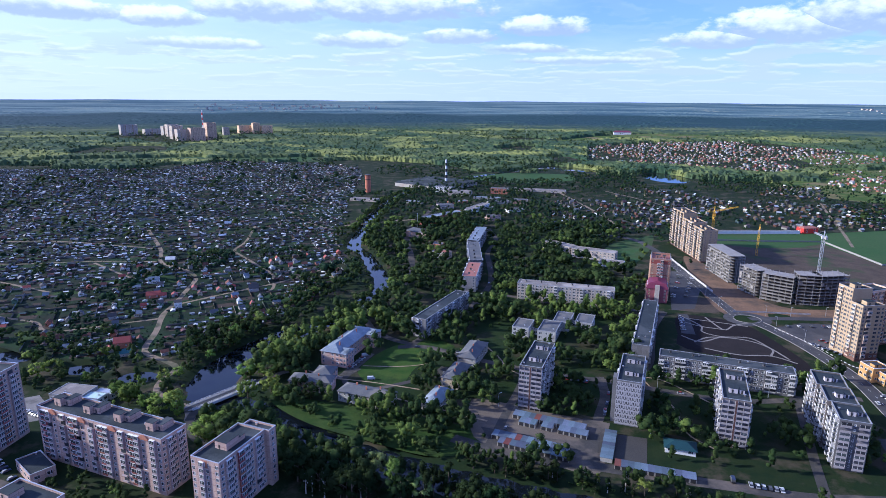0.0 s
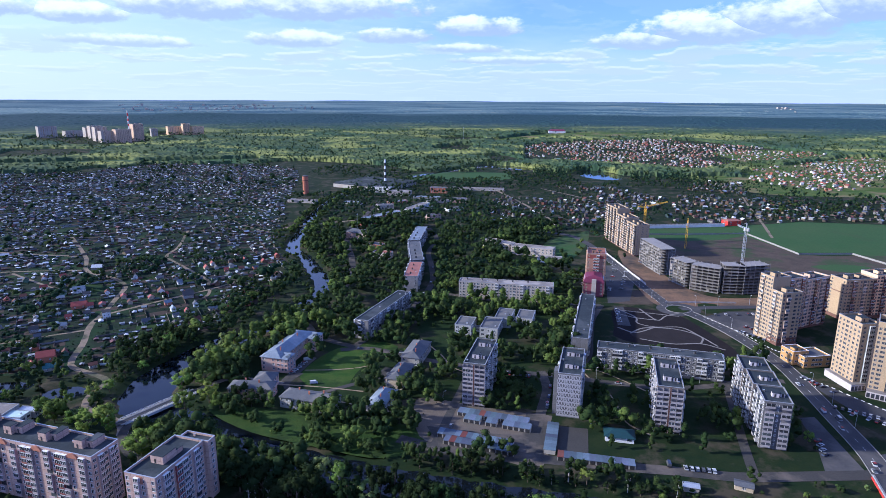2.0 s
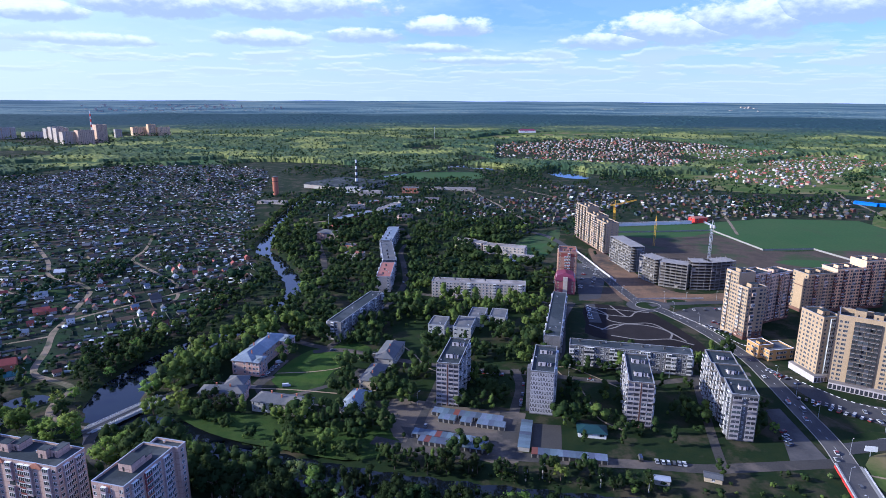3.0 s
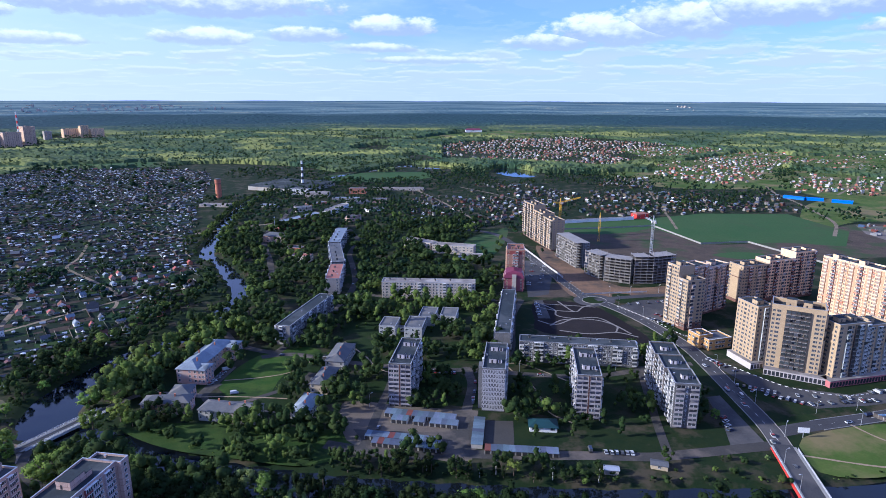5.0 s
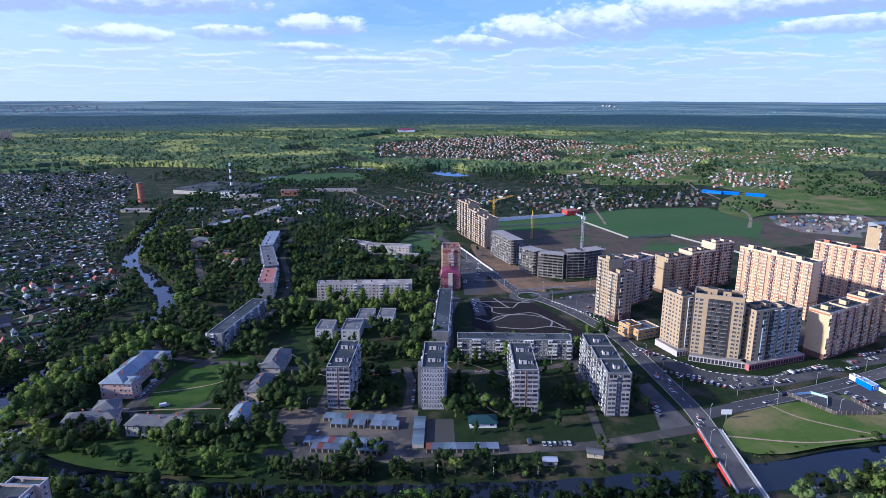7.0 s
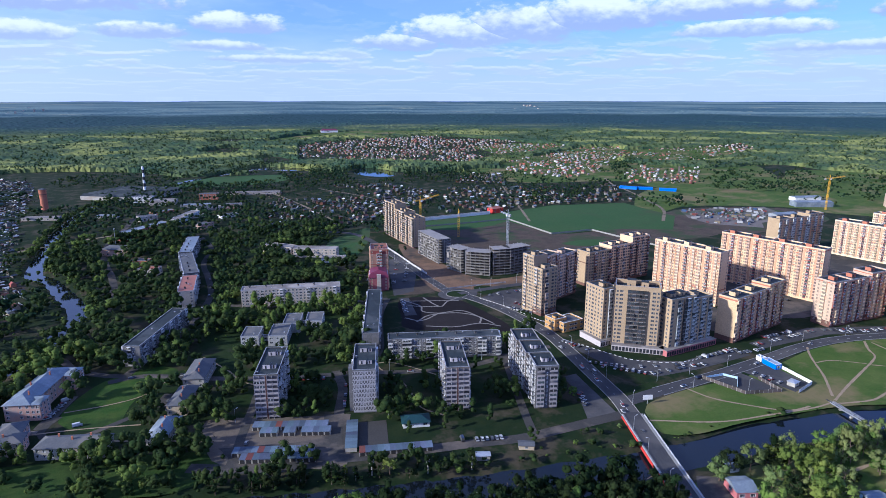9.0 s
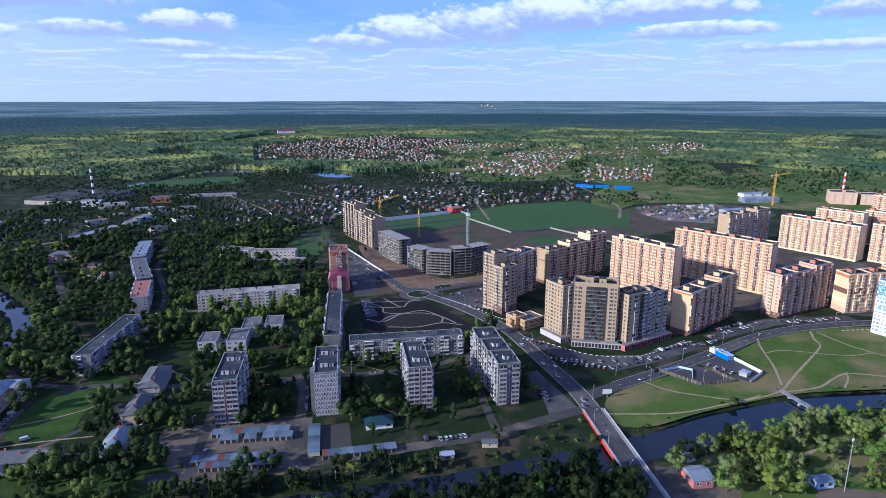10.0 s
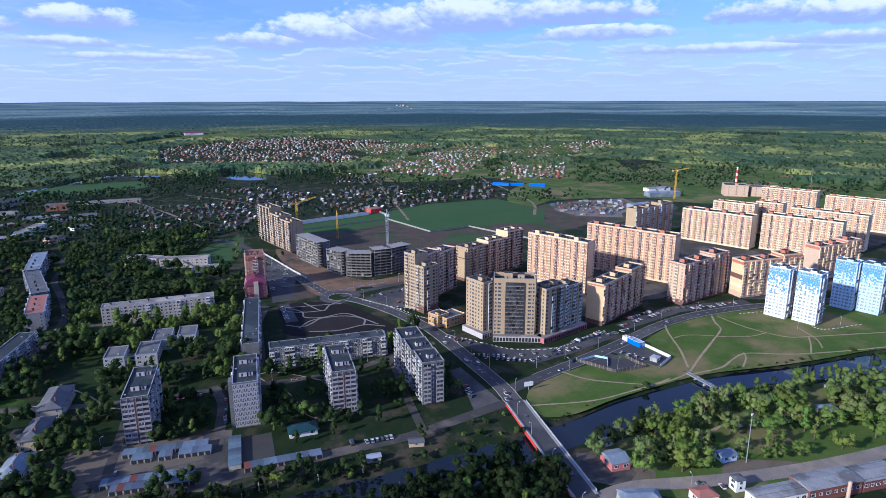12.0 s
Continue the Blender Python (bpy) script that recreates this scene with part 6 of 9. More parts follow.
    # pink and red works along the old street
    for x, y, a, L, W, fl, wall, roof, f, lab in (
            (-20, 868, 47, 84, 15, 3, WORKRED, BLUETIN, "wdwwdwwdwwdwwdw", "long pink works building with pale roof"), (49, 956, 61, 74, 14, 2, WHITEW, PALEROOF, "dwdwdwdwd", "long white works building"), (16, 1151, -14, 42, 28, 2, PALEBR, PALEROOF, "dwdwdwd", "pale flat-roofed works hall"),
            (52, 985, 28, 44, 15, 1, OLDGREY, BLUETIN, "dddddd", "low grey workshop with a blue-grey roof"), (88, 1050, 18, 40, 16, 1, PALEBR, SLATE, "dddddd", "low pale workshop with a dark roof"), (62, 1105, -12, 48, 15, 1, OLDGREY, BLUETIN, "dddddd", "long grey workshop with a tin roof"),
            (112, 975, 25, 30, 13, 1, WHITEW, SLATE, "dddd", "low white store with a grey roof"), (128, 1060, -10, 26, 14, 2, OLDPINK, SLATE, "wwww", "pink two-storey workshop with a grey roof"), (20, 1050, 30, 36, 12, 1, REDBR, BLUETIN, "dddd", "low brick store with a tin roof"),
            (99, 1176, -14, 32, 16, 3, REDBR, SLATE, "wwwwww", "red brick office block"), (143, 1216, -16, 106, 18, 1, PALEBR, PALEROOF, "dddddddddd", "very long pale shed"), (154, 693, -29, 50, 14, 3, PALEBR, PALEROOF, "dwdwdwdwdwd", "pale three-storey school with flat roof"),
            (127, 730, -50, 40, 13, 3, PALEBR, PALEROOF, "dwdwdwdw", "pale side wing of a school"), (176, 655, -24, 26, 18, 1, WHITEW, PALEROOF, "dddd", "low white hall beside a school"), (-159, 1088, -20, 50, 16, 1, PALEBR, PALEROOF, "dddddd", "long low pale workshop"), (-60, 1060, -20, 30, 14, 1, OLDGREY, BLUETIN, "dddd", "low grey workshop"),
            (327, 820, 1.5, 170, 6, 1, WHITEW, PALEROOF, "", "very long low white shed beside a field"), (0, 1000, 20, 26, 14, 2, OLDGREY, SLATE, "wwww", "grey two-storey office"), (75, 905, 30, 22, 12, 2, OLDPINK, SLATE, "wwww", "pink two-storey house of the works"), (-14, 730, -30, 18, 11, 2, REDBR, SLATE, "www", "old red brick house"), (-8, 690, -30, 20, 12, 2, OLDGREY, RUSTTIN, "www", "old grey house with rusty roof")):
        T = thing("works_building", x, y, 0, a, lab + " of the old town" if len(lab.split()) < 9 else lab, "building", "works and public buildings")
        wing(T, 0, 0, L, W, fl, 3.2, 0.6, wall, front=f, right="dd", left="dd", roof=roof, cap=0.4, join=True)
    # blue sheds by the far village
    for x, y, a, L in ((878, 952, -62, 36), (900, 920, -42, 27), (925, 890, -48, 32)):
        T = thing("storage_shed", x, y, 0, a, "long bright blue metal storage shed", "shed", "blue sheds")
        pitched(T, 0, 0, L, 12, 4, 1.6, BRIGHTBLUE, BRIGHTBLUE, 0.0, 0.3, floors=1)
    for x, y, a, L, W, h, wall in ((991, 648, -27, 62, 22, 8, BLUETIN), (873, 600, -10, 40, 16, 5, STEELW), (1050, 690, -20, 50, 18, 6, WHITEW)):
        T = thing("depot_shed", x, y, 0, a, "grey-blue depot shed at the edge of the building yard", "shed")
        pitched(T, 0, 0, L, W, h, 2.0, wall, BLUETIN, 0.0, 0.3, floors=1)
    # factory with rows of saw-tooth roofs
    T = thing("factory", -92, 1275, 0, -38, "large factory with rows of dark saw-tooth roofs", "factory")
    bm = bmesh.new()
    box(bm, 0, 0, 0, 125, 118, 7)
    part("wall", bm, OLDGREY, T)
    for i in range(9):
        bm = bmesh.new()
        y = i * 13
        v = [bm.verts.new(p) for p in ((0, y, 7), (125, y, 7), (125, y + 12.6, 7), (0, y + 12.6, 7), (0, y + 9, 10.5), (125, y + 9, 10.5))]
        for q in ((v[0], v[1], v[5], v[4]), (v[4], v[5], v[2], v[3]), (v[0], v[4], v[3]), (v[1], v[2], v[5])):
            bm.faces.new(q)
        part("sawtooth_roof", bm, BITUMEN, T)
    T2 = thing("works_building", -10, 1195, 0, -20, "white works office beside the striped chimney", "building")
    wing(T2, 0, 0, 34, 12, 3, 3.2, 0.8, WHITEW, front="dwdwdwd", right="dd", roof=SLATE, cap=0.4, join=True)
    T2 = thing("hall", 768, 2752, far_rise(768, 2752), -12, "distant hall with a crimson roof", "hall")
    pitched(T2, 0, 0, 75, 30, 10, 7, WHITEW, MAGENTA, 0.3, 0.5, floors=1)


low_buildings()


def towers():
    T = thing("water_tower", -137, 1178, 0, 0, "round red brick water tower", "water tower")
    bm = bmesh.new()
    tube(bm, 0, 0, 0, 27, 5.4, 5.2, 16)
    part("shaft", bm, REDBR, T)
    for z, h in ((0, 1.5), (26, 1.2), (34, 0.8)):
        bm = bmesh.new()
        tube(bm, 0, 0, z, z + h, 5.9, 5.9, 16)
        part("brick_ring", bm, BROWNBR, T)
    bm = bmesh.new()
    tube(bm, 0, 0, 27.2, 34, 5.5, 5.5, 16)
    part("tank", bm, REDBR, T)
    bm = bmesh.new()
    tube(bm, 0, 0, 34.8, 36.5, 5.9, 0.5, 16)
    part("roof", bm, SLATE, T)
    BLACK = mat("black_band_paint", (0.03, 0.03, 0.032), rough=0.7)
    for x, y, h, r, n, other, lab in ((14, 1265, 56, 2.6, 9, BLACK, "tall factory chimney banded black and white"), (1166, 578, 50, 2.2, 9, REDPAINT, "tall boiler-house chimney banded red and white"), (-1018, 2701, 95, 3.2, 9, REDPAINT, "distant chimney banded red and white")):
        T = thing("chimney_stack", x, y, far_rise(x, y), 0, lab, "chimney", "tall chimneys")
        for i in range(n):
            bm = bmesh.new()
            z0, z1 = h * i / n, h * (i + 1) / n
            tube(bm, 0, 0, z0, z1, r * (1 - 0.35 * i / n), r * (1 - 0.35 * (i + 1) / n), 14)
            part("band", bm, other if i % 2 else WHITEW, T)
    for x, y, h, lab in ((291, 123, 27.5, "tall slender floodlight mast"), (346, 2501, 48, "distant radio mast"), (-30, 838, 24, "slim boiler flue beside the pink hall"), (1360, 520, 40, "distant radio mast near the woods")):
        T = thing("mast", x, y, far_rise(x, y), 0, lab + " of pale metal", "mast")
        bm = bmesh.new()
        tube(bm, 0, 0, 0, h, 0.26, 0.14, 8)
        part("pole", bm, STEELW, T)
        bm = bmesh.new()
        box(bm, -0.7, -0.25, h - 0.9, 0.7, 0.25, h)
        part("head", bm, FRAMEW, T)


towers()


def crane(x, y, h, jib, ang, paint, label):
    T = thing("tower_crane", x, y, 0, ang, label, "crane", "tower cranes")
    def lattice(name, p, q, w, m_):
        bm = bmesh.new()
        p, q = Vector(p), Vector(q)
        d = q - p
        n_ = max(3, int(d.length / 3.0))
        s_ = Vector((1, 0, 0)) if abs(d.z) > 0.5 * d.length else Vector((0, 0, 1))
        t_ = Vector((0, 1, 0))
        cs = [(s_ * a + t_ * b) * (w / 2) for a, b in ((1, 1), (1, -1), (-1, -1), (-1, 1))]
        for c in cs:
            beam(bm, p + c, q + c, 0.28)
        for i in range(n_):
            a, b = p + d * (i / n_), p + d * ((i + 1) / n_)
            for k in range(4):
                beam(bm, a + cs[k], b + cs[(k + 1) % 4], 0.16)
        return part(name, bm, m_, T)
    tower = lattice("tower", (0, 0, 0), (0, 0, h), 1.9, paint)
    lattice("jib", (0, 0, h), (jib, 0, h + jib * 0.12), 1.2, paint)
    arm = lattice("counter_jib", (0, 0, h), (-jib * 0.35, 0, h), 1.2, paint)
    bm = bmesh.new()
    box(bm, -jib * 0.35, -1, h - 2.2, -jib * 0.35 + 2.5, 1, h)
    part("counterweight", bm, CONCRETE, arm)
    bm = bmesh.new()
    box(bm, 0.8, -0.8, h - 2.4, 2.6, 0.8, h)
    part("cab", bm, FRAMEW, tower)
    bm = bmesh.new()
    beam(bm, (0, 0, h), (0, 0, h + 6), 0.6)
    beam(bm, (0, 0, h + 6), (jib * 0.8, 0, h + jib * 0.1), 0.12)
    beam(bm, (0, 0, h + 6), (-jib * 0.33, 0, h), 0.12)
    part("mast_head", bm, paint, tower)


crane(375, 702, 32, 9, 60, YELPAINT, "yellow tower crane over the building site")
crane(376, 584, 50, 12, 100, STEELW, "pale grey tower crane over the unfinished blocks")
crane(338, 742, 46, 34, 15, YELPAINT, "yellow tower crane behind the new apartment building")
crane(1010, 610, 52, 26, -20, YELPAINT, "yellow tower crane at the far estate")


def far_town():
    # greyer walls put haze and cloud shade over the town into the colour
    for x, y, L, W, fl, wall in ((-1270, 2500, 62, 40, 13, OLDGREY), (-1200, 2560, 90, 60, 6, OLDGREY), (-1110, 2520, 30, 40, 12, OLDGREY), (-1075, 2480, 42, 40, 15, PALEBR), (-1020, 2390, 40, 40, 16, PALEBR), (-975, 2330, 46, 40, 13, PALEBR), (-925, 2330, 52, 40, 15, GREYBR), (-890, 2400, 36, 40, 20, GREYBR),
                                 (-862, 2500, 24, 16, 12, OLDGREY), (-860, 2690, 60, 24, 10, PEACHBR), (-800, 2690, 30, 20, 14, PEACHBR), (-765, 2700, 48, 22, 10, PEACHBR), (1139, 540, 34, 40, 6, GREYBR), (1180, 500, 30, 50, 5, GREYBR)):
        T = thing("apartment_building", x, y, far_rise(x, y), 38, "distant apartment building on the edge of another town", "apartment building", "distant town")
        wing(T, 0, 0, L, W, fl, 3.0, 2.0, wall, front="wdbwdwbdw", right="wdw", left="wdw", style=PEACH, cap=1.0, join=True, lifts=[(L * 0.3, W * 0.4, 6, 5, 3)])
    bm = bmesh.new()
    g = random.Random(3)
    for k in range(95):
        a = math.atan2(g.choice((-1240, -900, -1100, -1500, -700) if k > 9 else (2900,)) + g.gauss(0, 130), 4200)
        r = g.uniform(4100, 4560)
        x, y = math.sin(a) * r, math.cos(a) * r
        L, h = g.uniform(6, 20), g.choice((1, 2, 2, 3, 4, 6, 16)) * g.uniform(0.7, 1.1)
        z = far_rise(x, y)
        box(bm, x, y, z - 5, x + L, y + 15, z + 8 + h)
    solid("far_town", bm, PALEBR, "pale buildings of a town close to the horizon", "town", "stuff")


far_town()

# ---- cars, lamps, fences ----
CARPAINT = palette("car_paint", [(0.62, 0.63, 0.64), (0.03, 0.03, 0.035), (0.30, 0.31, 0.33), (0.70, 0.71, 0.72), (0.05, 0.07, 0.14), (0.28, 0.03, 0.03), (0.12, 0.125, 0.13), (0.45, 0.46, 0.48)], 0.3, island=False)
RUBBER = mat("tyre_rubber", (0.02, 0.02, 0.02), rough=0.9)


def car_meshes(van):
    L, W = (5.2, 2.0) if van else (4.3, 1.75)
    zs, zt = (0.95, 2.2) if van else (0.82, 1.45)
    b = bmesh.new()
    prof = ((-L / 2, 0.35), (L / 2, 0.35), (L / 2, 0.7), (L / 2 - 0.15, zs), (-L / 2 + 0.1, zs), (-L / 2, 0.7))
    rows = [[b.verts.new((x, y, z)) for x, z in prof] for y in (-W / 2, W / 2)]
    for i in range(6):
        b.faces.new((rows[0][i], rows[0][(i + 1) % 6], rows[1][(i + 1) % 6], rows[1][i]))
    b.faces.new(rows[0][::-1]), b.faces.new(rows[1])
    body = mesh_of("body", b, CARPAINT)
    x0, x1, x2, x3 = (-L / 2 + 0.1, -L / 2 + 0.15, L / 2 - 1.3, L / 2 - 0.7) if van else (-L / 2 + 0.35, -L / 2 + 0.95, 0.35, 1.05)
    b = bmesh.new()
    lo = [b.verts.new(p) for p in ((x0, -W / 2 + 0.05, zs), (x3, -W / 2 + 0.05, zs), (x3, W / 2 - 0.05, zs), (x0, W / 2 - 0.05, zs))]
    hi = [b.verts.new(p) for p in ((x1, -W / 2 + 0.22, zt), (x2, -W / 2 + 0.22, zt), (x2, W / 2 - 0.22, zt), (x1, W / 2 - 0.22, zt))]
    for i in range(4):
        b.faces.new((lo[i], lo[(i + 1) % 4], hi[(i + 1) % 4], hi[i]))
    cabin = mesh_of("windows", b, CARPAINT if van else GLASS)
    b = bmesh.new()
    box(b, x1 - 0.02, -W / 2 + 0.2, zt, x2 + 0.02, W / 2 - 0.2, zt + 0.06)
    roof = mesh_of("roof", b, CARPAINT)
    b = bmesh.new()
    k = 8
    a = [[b.verts.new((0.32 * math.cos(6.2832 * i / k), y, 0.32 + 0.32 * math.sin(6.2832 * i / k))) for i in range(k)] for y in (-0.1, 0.1)]
    for i in range(k):
        b.faces.new((a[0][i], a[0][(i + 1) % k], a[1][(i + 1) % k], a[1][i]))
    b.faces.new(a[0]), b.faces.new(a[1])
    return body, cabin, roof, mesh_of("wheel", b, RUBBER), L, W


CARS = car_meshes(False), car_meshes(True)


def park(x, y, a, van=False):
    body, cabin, roof, wheel, L, W = CARS[van]
    T = thing("van" if van else "car", x, y, 0.1, a, "parked delivery van on the asphalt" if van else "parked passenger car on the asphalt", "van" if van else "car", "parked cars")
    hang("body", body, T), hang("roof", roof, hang("cabin", cabin, T))
    for sx in (-1, 1) if math.hypot(x, y) < 470 else ():
        for sy in (-1, 1):
            hang("wheel", wheel, T, Matrix.Translation((sx * L * 0.31, sy * (W / 2 - 0.08), 0)))


def traffic():
    # start, end, number, heading, share of free places
    for p, q, n_, a, gaps in (((800, 590), (870, 620), 16, 60, 0.3), ((775, 610), (850, 660), 16, 60, 0.35), ((800, 665), (900, 680), 14, 30, 0.4), ((216, 540), (252, 618), 15, -25, 0.3), ((270, 309), (286, 295), 7, 45, 0.15), ((377, 274), (398, 271), 8, 85, 0.2), ((420, 286), (446, 284), 9, 85, 0.2), ((278, 349), (283, 328), 7, 10, 0.25), ((-240, 327), (-229, 322), 6, 60, 0.0), ((485, 266), (512, 256), 9, 70, 0.25), ((470, 340), (472, 400), 14, 0, 0.3), ((520, 330), (524, 400), 14, 0, 0.3), ((600, 300), (700, 290), 16, 85, 0.35), ((14, 372), (4, 380), 4, 60, 0.0), ((226, 536), (260, 606), 13, -25, 0.3), ((274, 300), (292, 279), 8, 30, 0.2), ((296, 277), (338, 272), 11, 85, 0.25), ((345, 281), (379, 279), 8, 90, 0.25), ((292, 290), (325, 278), 8, 60, 0.3),
                             ((283, 432), (300, 398), 10, 10, 0.25), ((294, 440), (311, 405), 9, 10, 0.3), ((284, 470), (322, 468), 9, 80, 0.3), ((107, 352), (96, 322), 8, 70, 0.2), ((150, 258), (163, 254), 6, 70, 0.0), ((76, 377), (97, 368), 10, 70, 0.05), ((-60, 388), (-52, 408), 6, 20, 0.1),
                             ((402, 279), (470, 277), 15, 80, 0.3), ((476, 275), (540, 246), 13, 65, 0.3), ((226, 258), (238, 284), 7, 20, 0.3), ((357, 246), (360, 224), 5, 0, 0.2), ((545, 214), (575, 196), 7, 60, 0.2), ((196, 462), (206, 494), 9, -20, 0.3), ((-222, 276), (-205, 262), 6, 60, 0.2), ((200, 566), (206, 580), 4, 30, 0.2)):
        for i in range(n_):
            if rnd.random() >= gaps:
                t = i / max(1, n_ - 1)
                park(p[0] + (q[0] - p[0]) * t + rnd.uniform(-0.2, 0.2), p[1] + (q[1] - p[1]) * t + rnd.uniform(-0.2, 0.2), a + rnd.uniform(-4, 4), rnd.random() < 0.08)
    for x, y, a, v in ((256, 286, 74, 0), (262, 296, 75, 1), (259, 305, 76, 1), (268, 340, 78, 0), (247, 252, 66, 0), (300, 254, 0, 0), (318, 258, 2, 1), (372, 256, 5, 0), (440, 262, 5, 0), (236, 224, 66, 0), (214, 172, 66, 0), (242, 246, 70, 0), (264, 380, 90, 0), (276, 398, 95, 1), (143, 262, 75, 1), (38, 310, 65, 0),
                       (-44, 371, 5, 1), (4, 368, 20, 1), (10, 380, 60, 0), (-16, 425, 0, 0), (14, 415, -25, 0), (152, 352, -20, 0), (178, 346, -20, 1), (256, 128, -26, 0), (272, 117, -26, 0), (262, 120, 60, 0), (218, 143, -30, 0), (40, 550, 70, 0), (50, 585, 75, 0), (57, 640, 85, 0)):
        park(x, y, a, bool(v))


traffic()


def lamp_mesh():
    a, b = bmesh.new(), bmesh.new()
    tube(a, 0, 0, 0, 8.5, 0.13, 0.08, 6)
    beam(a, (0, 0, 8.5), (1.5, 0, 9.0), 0.1)
    box(b, 1.2, -0.16, 8.9, 2.1, 0.16, 9.06)
    return mesh_of("pole", a, STEELW), mesh_of("lamp_head", b, FRAMEW)


def street_lamps():
    pole, head = lamp_mesh()
    for x, y, a in ((36, 335, 20), (117, 304, 200), (253, 250, 30), (290, 267, 270), (317, 265, 270), (350, 262, 270), (304, 250, 90), (264, 286, 170), (270, 312, 170), (276, 338, 170), (284, 372, 180), (283, 400, 180), (281, 440, 180), (275, 470, 180), (400, 266, 270), (440, 268, 270), (480, 260, 250), (520, 248, 250), (560, 232, 240), (600, 212, 240), (280, 496, 90),
                    (300, 494, 270), (330, 494, 270), (250, 520, 0), (251, 550, 0), (252, 590, 0), (254, 630, 0), (233, 228, 0), (224, 208, 180), (212, 182, 0), (70, 384, 270), (140, 360, 270), (205, 348, 270), (248, 128, 60), (196, 150, 0), (505, 188, 180), (540, 170, 180), (330, 230, 0), (345, 226, 90)):
        T = thing("street_lamp", x, y, 0, a, "grey steel street lamp with one arm", "street lamp", "street lamps")
        hang("lamp_head", head, hang("pole", pole, T))


street_lamps()


def fences():
    def run(name, pts, h, m_, label, step=3.0):
        T = thing(name, 0, 0, 0, 0, label, "fence", "fences")
        for p, q in zip(pts, pts[1:]):
            p, q = Vector((*p, 0)), Vector((*q, 0))
            n_ = max(1, round((q - p).length / step))
            L = (q - p).length / n_
            bm = bmesh.new()
            box(bm, 0.05, -0.04, 0.1, L - 0.05, 0.04, h)
            me = mesh_of("panel", bm, m_)
            bm = bmesh.new()
            box(bm, -0.08, -0.08, -0.2, 0.08, 0.08, h + 0.15)
            post = mesh_of("post", bm, CONCRETE)
            a = math.degrees(math.atan2(q.y - p.y, q.x - p.x))
            for i in range(n_):
                o = p.lerp(q, i / n_)
                hang("panel", me, T, pose(o.x, o.y, 0, 0, 0, a))
                hang("post", post, T, pose(o.x, o.y, 0, 0, 0, a))
    run("fence", [(320, 257), (326, 229), (349, 221), (352, 240)], 2.4, BALDARK, "dark solid fence round a car lot")
    run("fence", [(498, 772), (495, 660), (560, 655), (565, 598), (572, 545)], 2.2, KERB, "pale concrete panel fence along the edge of a field", 14.0)
    run("fence", [(362, 781), (422, 776), (496, 774)], 2.0, KERB, "pale concrete panel fence behind the building site", 14.0)
    run("fence", [(384, 263), (380, 240), (376, 219), (357, 215)], 2.4, WHITEW, "white panel fence round a car lot")
    run("fence", [(322, 256), (336, 254), (340, 246), (330, 238)], 1.6, BLUEP, "low pale fence round a small garden")
    run("hoarding", [(262, 560), (263, 600), (266, 650), (268, 700)], 2.2, BALW, "white site hoarding beside the road", 4.0)
    run("hoarding", [(256, 505), (280, 503), (320, 498)], 1.4, BALW, "low white barrier beside the roundabout", 4.0)
    T = thing("kiosk", 380, 243, 0, 80, "blue and white roadside kiosk", "kiosk")
    wing(T, 0, 0, 12, 5, 1, 3.0, 0.3, BRIGHTBLUE, front="ddd", left="d", roof=STEELW, cap=0.4, coping=FRAMEW)
    wing(T, 13, 0.6, 5, 4, 1, 2.6, 0.3, WHITEW, front="d", roof=STEELW, cap=0.3, coping=FRAMEW)
    T = thing("kiosk", 362, 221, 0, 10, "small hut with a pale hipped roof", "hut")
    pitched(T, 0, 0, 6, 5, 2.6, 1.2, OLDGREY, STEELW, 0.4, 0.4, "d", floors=1)
    T = thing("billboard", 262, 247, 0, -20, "small white roadside billboard on a post", "billboard")
    bm = bmesh.new()
    box(bm, -0.15, -0.15, 0, 0.15, 0.15, 3)
    part("post", bm, STEELW, T)
    bm = bmesh.new()
    box(bm, -3, -0.12, 3, 3, 0.12, 6)
    part("panel", bm, WHITEW, T)


fences()


def works_clutter():
    """Stacks, containers and vehicles stored in the gravel yard."""
    bm, g = bmesh.new(), random.Random(21)
    for _ in range(260):
        x, y = g.uniform(745, 940), g.uniform(565, 712)
        if not inside([(752, 618), (760, 660), (795, 708), (870, 700), (930, 670), (915, 640), (876, 626), (856, 596), (820, 592), (794, 570)], np.array([x]), np.array([y]))[0]:
            continue
        L, W, h = g.choice(((6, 2.4, 2.5), (4.2, 1.7, 1.5), (4.2, 1.7, 1.5), (8, 2.5, 3.2), (3, 2, 1.0)))
        a = g.choice((0.5, 2.07)) + g.gauss(0, 0.12)
        c, s_ = math.cos(a), math.sin(a)
        prism(bm, [(x + c * u - s_ * v, y + s_ * u + c * v) for u, v in ((0, 0), (L, 0), (L, W), (0, W))], 0.03, h)
    solid("stored_vehicles", bm, palette("stored_goods", [(0.26, 0.26, 0.27), (0.07, 0.075, 0.09), (0.16, 0.15, 0.14), (0.42, 0.43, 0.44), (0.18, 0.05, 0.035), (0.05, 0.09, 0.19), (0.20, 0.165, 0.11)], 0.6), "containers, stacks and vehicles stored in a yard", "stored goods", "stuff")


def rest_of_openings():
    """Windows and balconies past the first few hundred of a building."""
    for (name, key), (T, bm, mats, kind) in REST.items():
        part(kind, bm, mats, T)["kind"] = "stuff"


rest_of_openings()

# ---- trees ----


